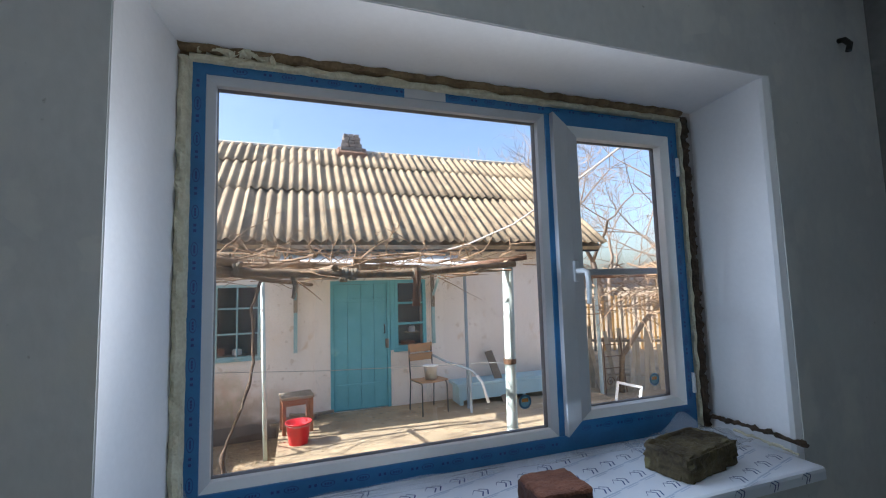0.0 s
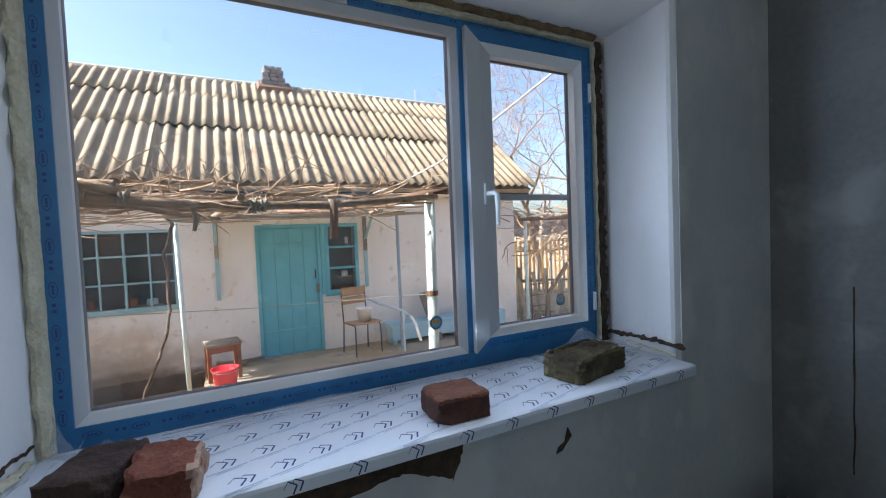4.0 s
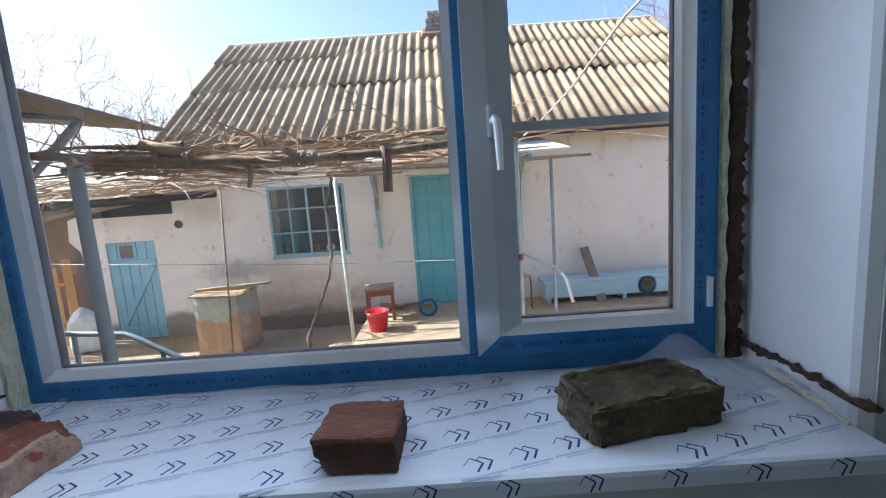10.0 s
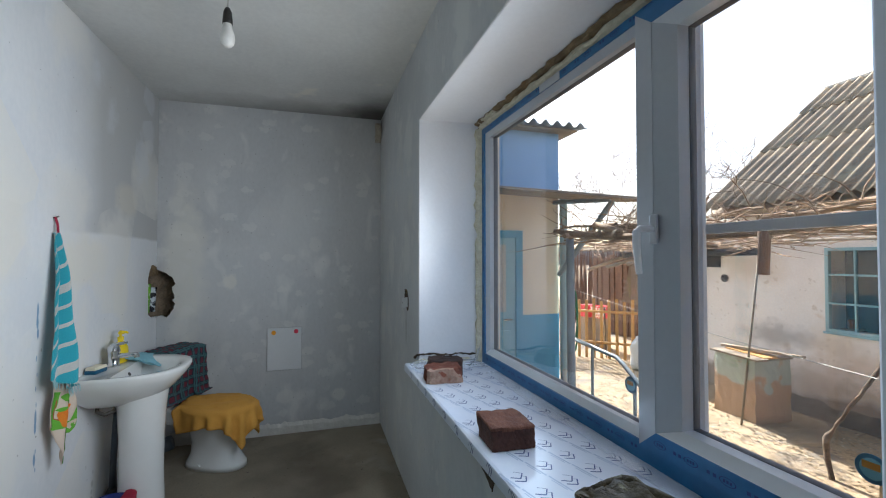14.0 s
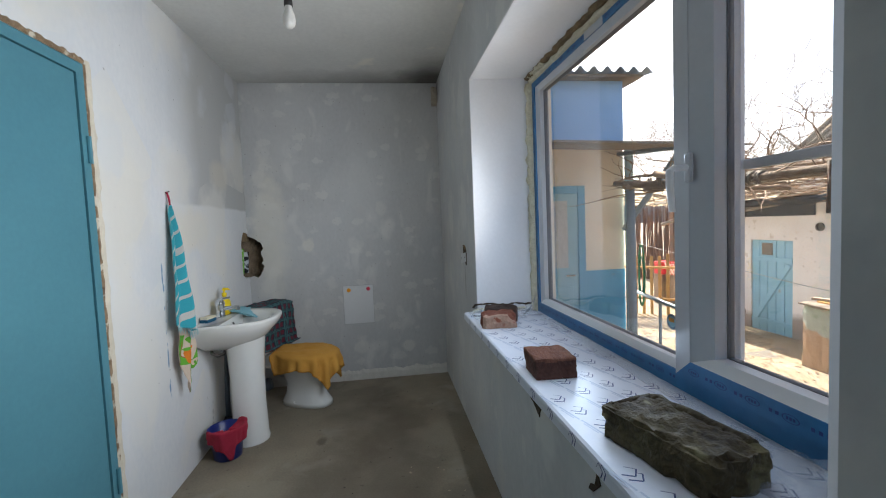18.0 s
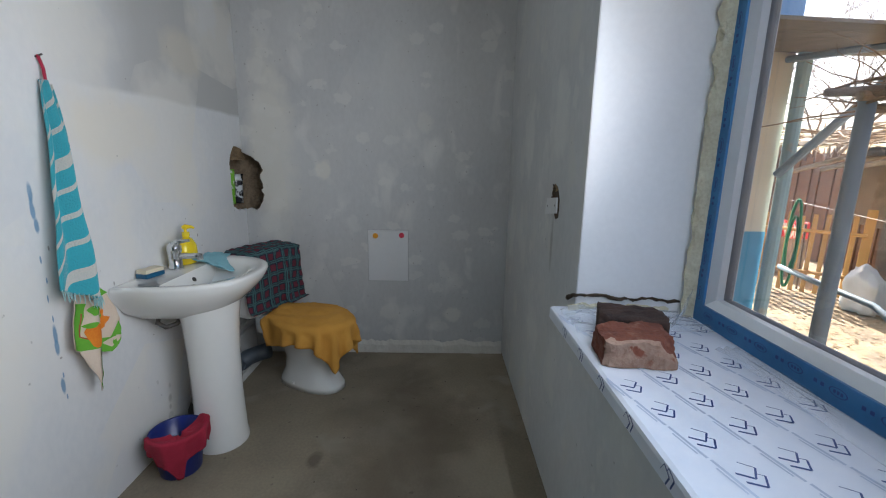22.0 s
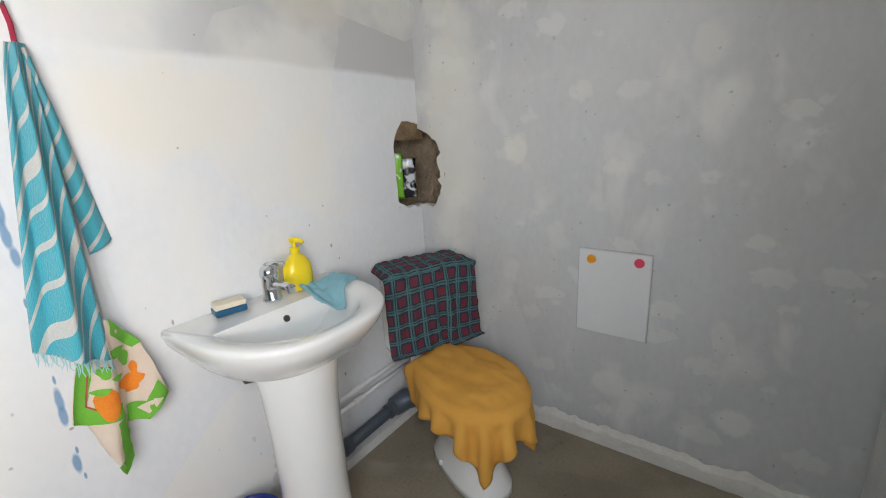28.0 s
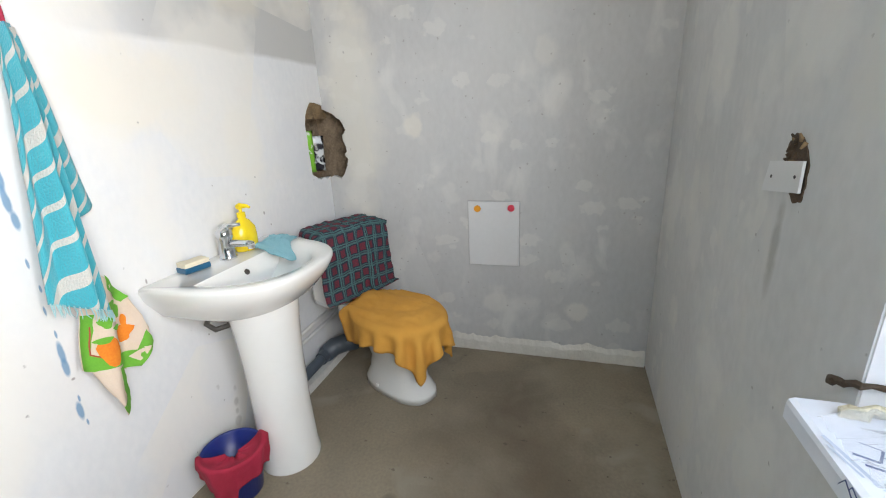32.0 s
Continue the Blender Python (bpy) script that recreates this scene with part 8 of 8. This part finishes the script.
# ---- garden beyond ----
PALE_SLAT = mat("pale_weathered_slat", (0.50, 0.42, 0.31), (0.34, 0.28, 0.20), 0.85, 8, 60, 0.4, vary=0.25)
fn = thing("garden_fence", (0, 0, 0), "grey weathered picket fence of the garden", "fence")
for k in range(34):
    t = k / 33
    x, y = 6.75 + 3.6 * t, 5.6 - 2.2 * t
    part("picket", cube(-0.035, 0.035, -0.01, 0.01, 0, 0.95 + 0.16 * math.sin(k * 1.7), 0.004), PALE_SLAT, fn).matrix_basis = pose(x, y, GROUND, 0, rs.gauss(-3, 5), -31)
for z in (0.25, 0.85):
    part("rail", rod([(6.75, 5.63, GROUND + z), (10.35, 3.43, GROUND + z)], 0.025, 6), OLD_WOOD, fn)
f2 = thing("far_fence", (0, 0, 0), "pale slatted fence farther off in the garden", "fence")
for k in range(40):
    t = k / 39
    part("picket", cube(-0.03, 0.03, -0.01, 0.01, 0, 1.5, 0.003), RAW_WOOD if k % 3 else OLD_WOOD, f2).matrix_basis = pose(8.4 + 5.2 * t, 9.2 - 1.2 * t, GROUND, 0, 0, -13)
for z in (0.3, 1.2):
    part("rail", rod([(8.4, 9.24, GROUND + z), (13.6, 8.04, GROUND + z)], 0.03, 6), OLD_WOOD, f2)
tg = thing("trellis_gate", (7.0, 5.1, GROUND), "low wrought iron panel with scrolls leaning on the fence", "iron panel")
for x in (-0.22, 0.22):
    part("stile", rod([(x, 0, 0), (x * 0.8, 0.06, 0.95)], 0.010, 6), RUST, tg)
for z in (0.42, 0.62, 0.82):
    part("bar", rod([(-0.2, 0.03, z), (0.2, 0.03, z)], 0.008, 6), RUST, tg)
for s in (-1, 1):
    part("scroll", rod([(s * 0.10 + 0.085 * (1 - k / 26) * math.cos(k * 0.42), 0.02, 0.20 + 0.085 * (1 - k / 26) * math.sin(k * 0.42)) for k in range(24)], 0.007, 5), RUST, tg)
lf = thing("leaning_frame", (6.05, 4.05, GROUND), "white painted empty window frame leaning in the garden", "window frame", turn=-28)
for a, b, c, d in ((-0.22, -0.18, 0.0, 0.52), (0.18, 0.22, 0.0, 0.52), (-0.18, 0.18, 0.0, 0.04), (-0.18, 0.18, 0.48, 0.52)):
    part("bar", cube(0.8 * a, 0.8 * b, -0.02, 0.02, 0.9 * c, 0.9 * d, 0.004), WHITE_PLASTIC, lf).matrix_basis = pose(0.16, 0, 0, -14, 12, 0)
gp = thing("garden_post", (0, 0, 0), "pale steel post and wire arbour in the garden", "post")
part("post", rod([(6.62, 5.0, GROUND), (6.60, 5.0, 1.62)], 0.03, 8), POST_PAINT, gp)
part("pole", rod([(6.4, 4.9, 1.55), (8.2, 4.4, 1.55), (10.0, 4.0, 1.6)], 0.03, 8), RUST, gp)
bm = bmesh.new()
for k in range(640):
    cane(bm, (rv.uniform(6.0, 10.6), rv.uniform(3.6, 6.8), 1.38 + rv.uniform(-0.45, 0.45)), (rv.gauss(0, 1), rv.gauss(0, 1), rv.gauss(-0.1, 0.35)), rv.uniform(0.4, 1.0), rv.uniform(0.006, 0.013), 0.25, 0.01, 7)
gv_ = thing("garden_vine", (8.0, 5.0, GROUND), "bare vine tangle over the garden arbour", "vine")
tagged(part("canes", bm, TWIG, gv_), kind="stuff")
for o in gv_.children:
    o.matrix_parent_inverse = pose(8.0, 5.0, GROUND).inverted()
part("trunk", rod([(-0.9, 0.1, 0), (-0.8, 0.15, 0.6), (-0.3, 0.1, 1.2), (0.3, 0.0, 1.7), (1.0, -0.2, 2.0)], [0.05, 0.045, 0.04, 0.03, 0.02], 8), BARK, gv_, smooth=True)


def tree(name, at, height, seed, label, spread_=0.55, stem=0.12, depth=5, thin=0.0072):
    """A bare tree: limbs as one part, twigs as another."""
    r = random.Random(seed)
    t = thing(name, at, label, "tree", "bare trees")
    trunk, crown = bmesh.new(), bmesh.new()

    def grow(p, d, length, rad, level):
        pts, rads = [p], [rad]
        n = 4
        for k in range(n):
            d = (d + Vector((r.gauss(0, 0.12), r.gauss(0, 0.12), r.gauss(0.03, 0.07)))).normalized()
            pts.append(pts[-1] + d * length / n)
            rads.append(max(thin, rad * (1 - 0.38 * (k + 1) / n)))
        tube(trunk if level < 2 else crown, pts, rads, 7 if level < 2 else (5 if level < 4 else 3), False)
        if level >= depth:
            return
        kids = r.choice((2, 3, 3)) if level else 4
        for k in range(kids):
            a = r.uniform(0, 2 * math.pi)
            side = d.orthogonal().normalized()
            side = Matrix.Rotation(a, 3, d) @ side
            nd = (d * (1 - spread_ * 0.55) + side * spread_ * r.uniform(0.6, 1.3)).normalized()
            grow(pts[-1] if k < 2 else pts[r.choice((2, 3))], nd, length * r.uniform(0.62, 0.85), rads[-1] * r.uniform(0.6, 0.85), level + 1)
    grow(Vector((0, 0, 0)), Vector((0, 0, 1)), height * 0.28, stem, 0)
    part("trunk", trunk, TREE, t, smooth=True)
    tagged(part("crown", crown, TREE, t, "crown of bare twigs"), kind="stuff")
    return t


tree("tree", (-8.3, 8.9, GROUND), 7.2, 3, "bare leafless tree with dense fine twigs beyond the yard", 0.55, 0.13, 7, 0.0055)
tree("tree", (-5.4, 10.2, GROUND), 6.0, 8, "bare leafless tree behind the shed", 0.6, 0.09, 6, 0.0085)
tree("tree", (11.2, 10.2, GROUND), 9.5, 5, "tall bare tree beside the low house", 0.6, 0.14, 7, 0.0045)
tree("tree", (11.5, 7.0, GROUND), 9.5, 21, "bare garden tree behind the fence", 0.6, 0.13, 7, 0.0045)
tree("tree", (13.5, 13.0, GROUND), 8.0, 31, "bare tree far off in the gardens", 0.6, 0.14, 6)
# far strip of gardens and roofs
bg = grid(60, 1, lambda u, v: (-140 + 280 * u, 95, -1 + v * (5.0 + 2.5 * noise.noise(Vector((u * 22, 0, 5))))))
tagged(link("backdrop", bg, mat("far_woods", (0.30, 0.27, 0.25), (0.22, 0.20, 0.19), 1.0, 0.4, 3, 0.0)), "grey-brown line of distant bare woods", "backdrop", kind="structure")
bg2 = grid(1, 60, lambda u, v: (-95, -60 + 160 * v, -1 + u * (5.0 + 2.5 * noise.noise(Vector((v * 22, 3, 5))))))
tagged(link("backdrop", bg2, bpy.data.materials["far_woods"]), "grey-brown line of distant bare woods", "backdrop", kind="structure")
fh = thing("far_house", (22.0, 34.0, GROUND), "small far house with a blue roof", "house")
part("wall", cube(-3, 3, -2, 2, 0, 2.6), LIME, fh)
part("roof", prism([(-2.4, 2.6), (2.4, 2.6), (0, 4.4)], -3.3, 3.3, lambda u, v, d: (d, u, v)), SKY_PAINT, fh)
# dead leaves on the earth
lv = bmesh.new()
rl_ = random.Random(17)
for k in range(2600):
    x, y = rl_.uniform(-3, 3.4), rl_.uniform(2.2, 5.1)
    if x > 1.55 and y > 3.45:
        continue
    s, a, w = rl_.uniform(0.012, 0.032), rl_.uniform(0, 6.28), rl_.uniform(-0.4, 0.4)
    c, q = math.cos(a), math.sin(a)
    z = ground_z(x, y) + 0.010
    vv = [lv.verts.new((x + (c * i - q * j) * s, y + (q * i + c * j) * s, z + w * i * s)) for i, j in ((-1, 0), (0, -0.6), (1, 0), (0, 0.6))]
    lv.faces.new(vv)
tagged(link("dead_leaves", lv, mat("dead_leaf", (0.34, 0.25, 0.15), (0.20, 0.14, 0.08), 0.9, 12, 60, 0.0)), "dead leaves scattered over the yard earth", "leaves", kind="stuff")
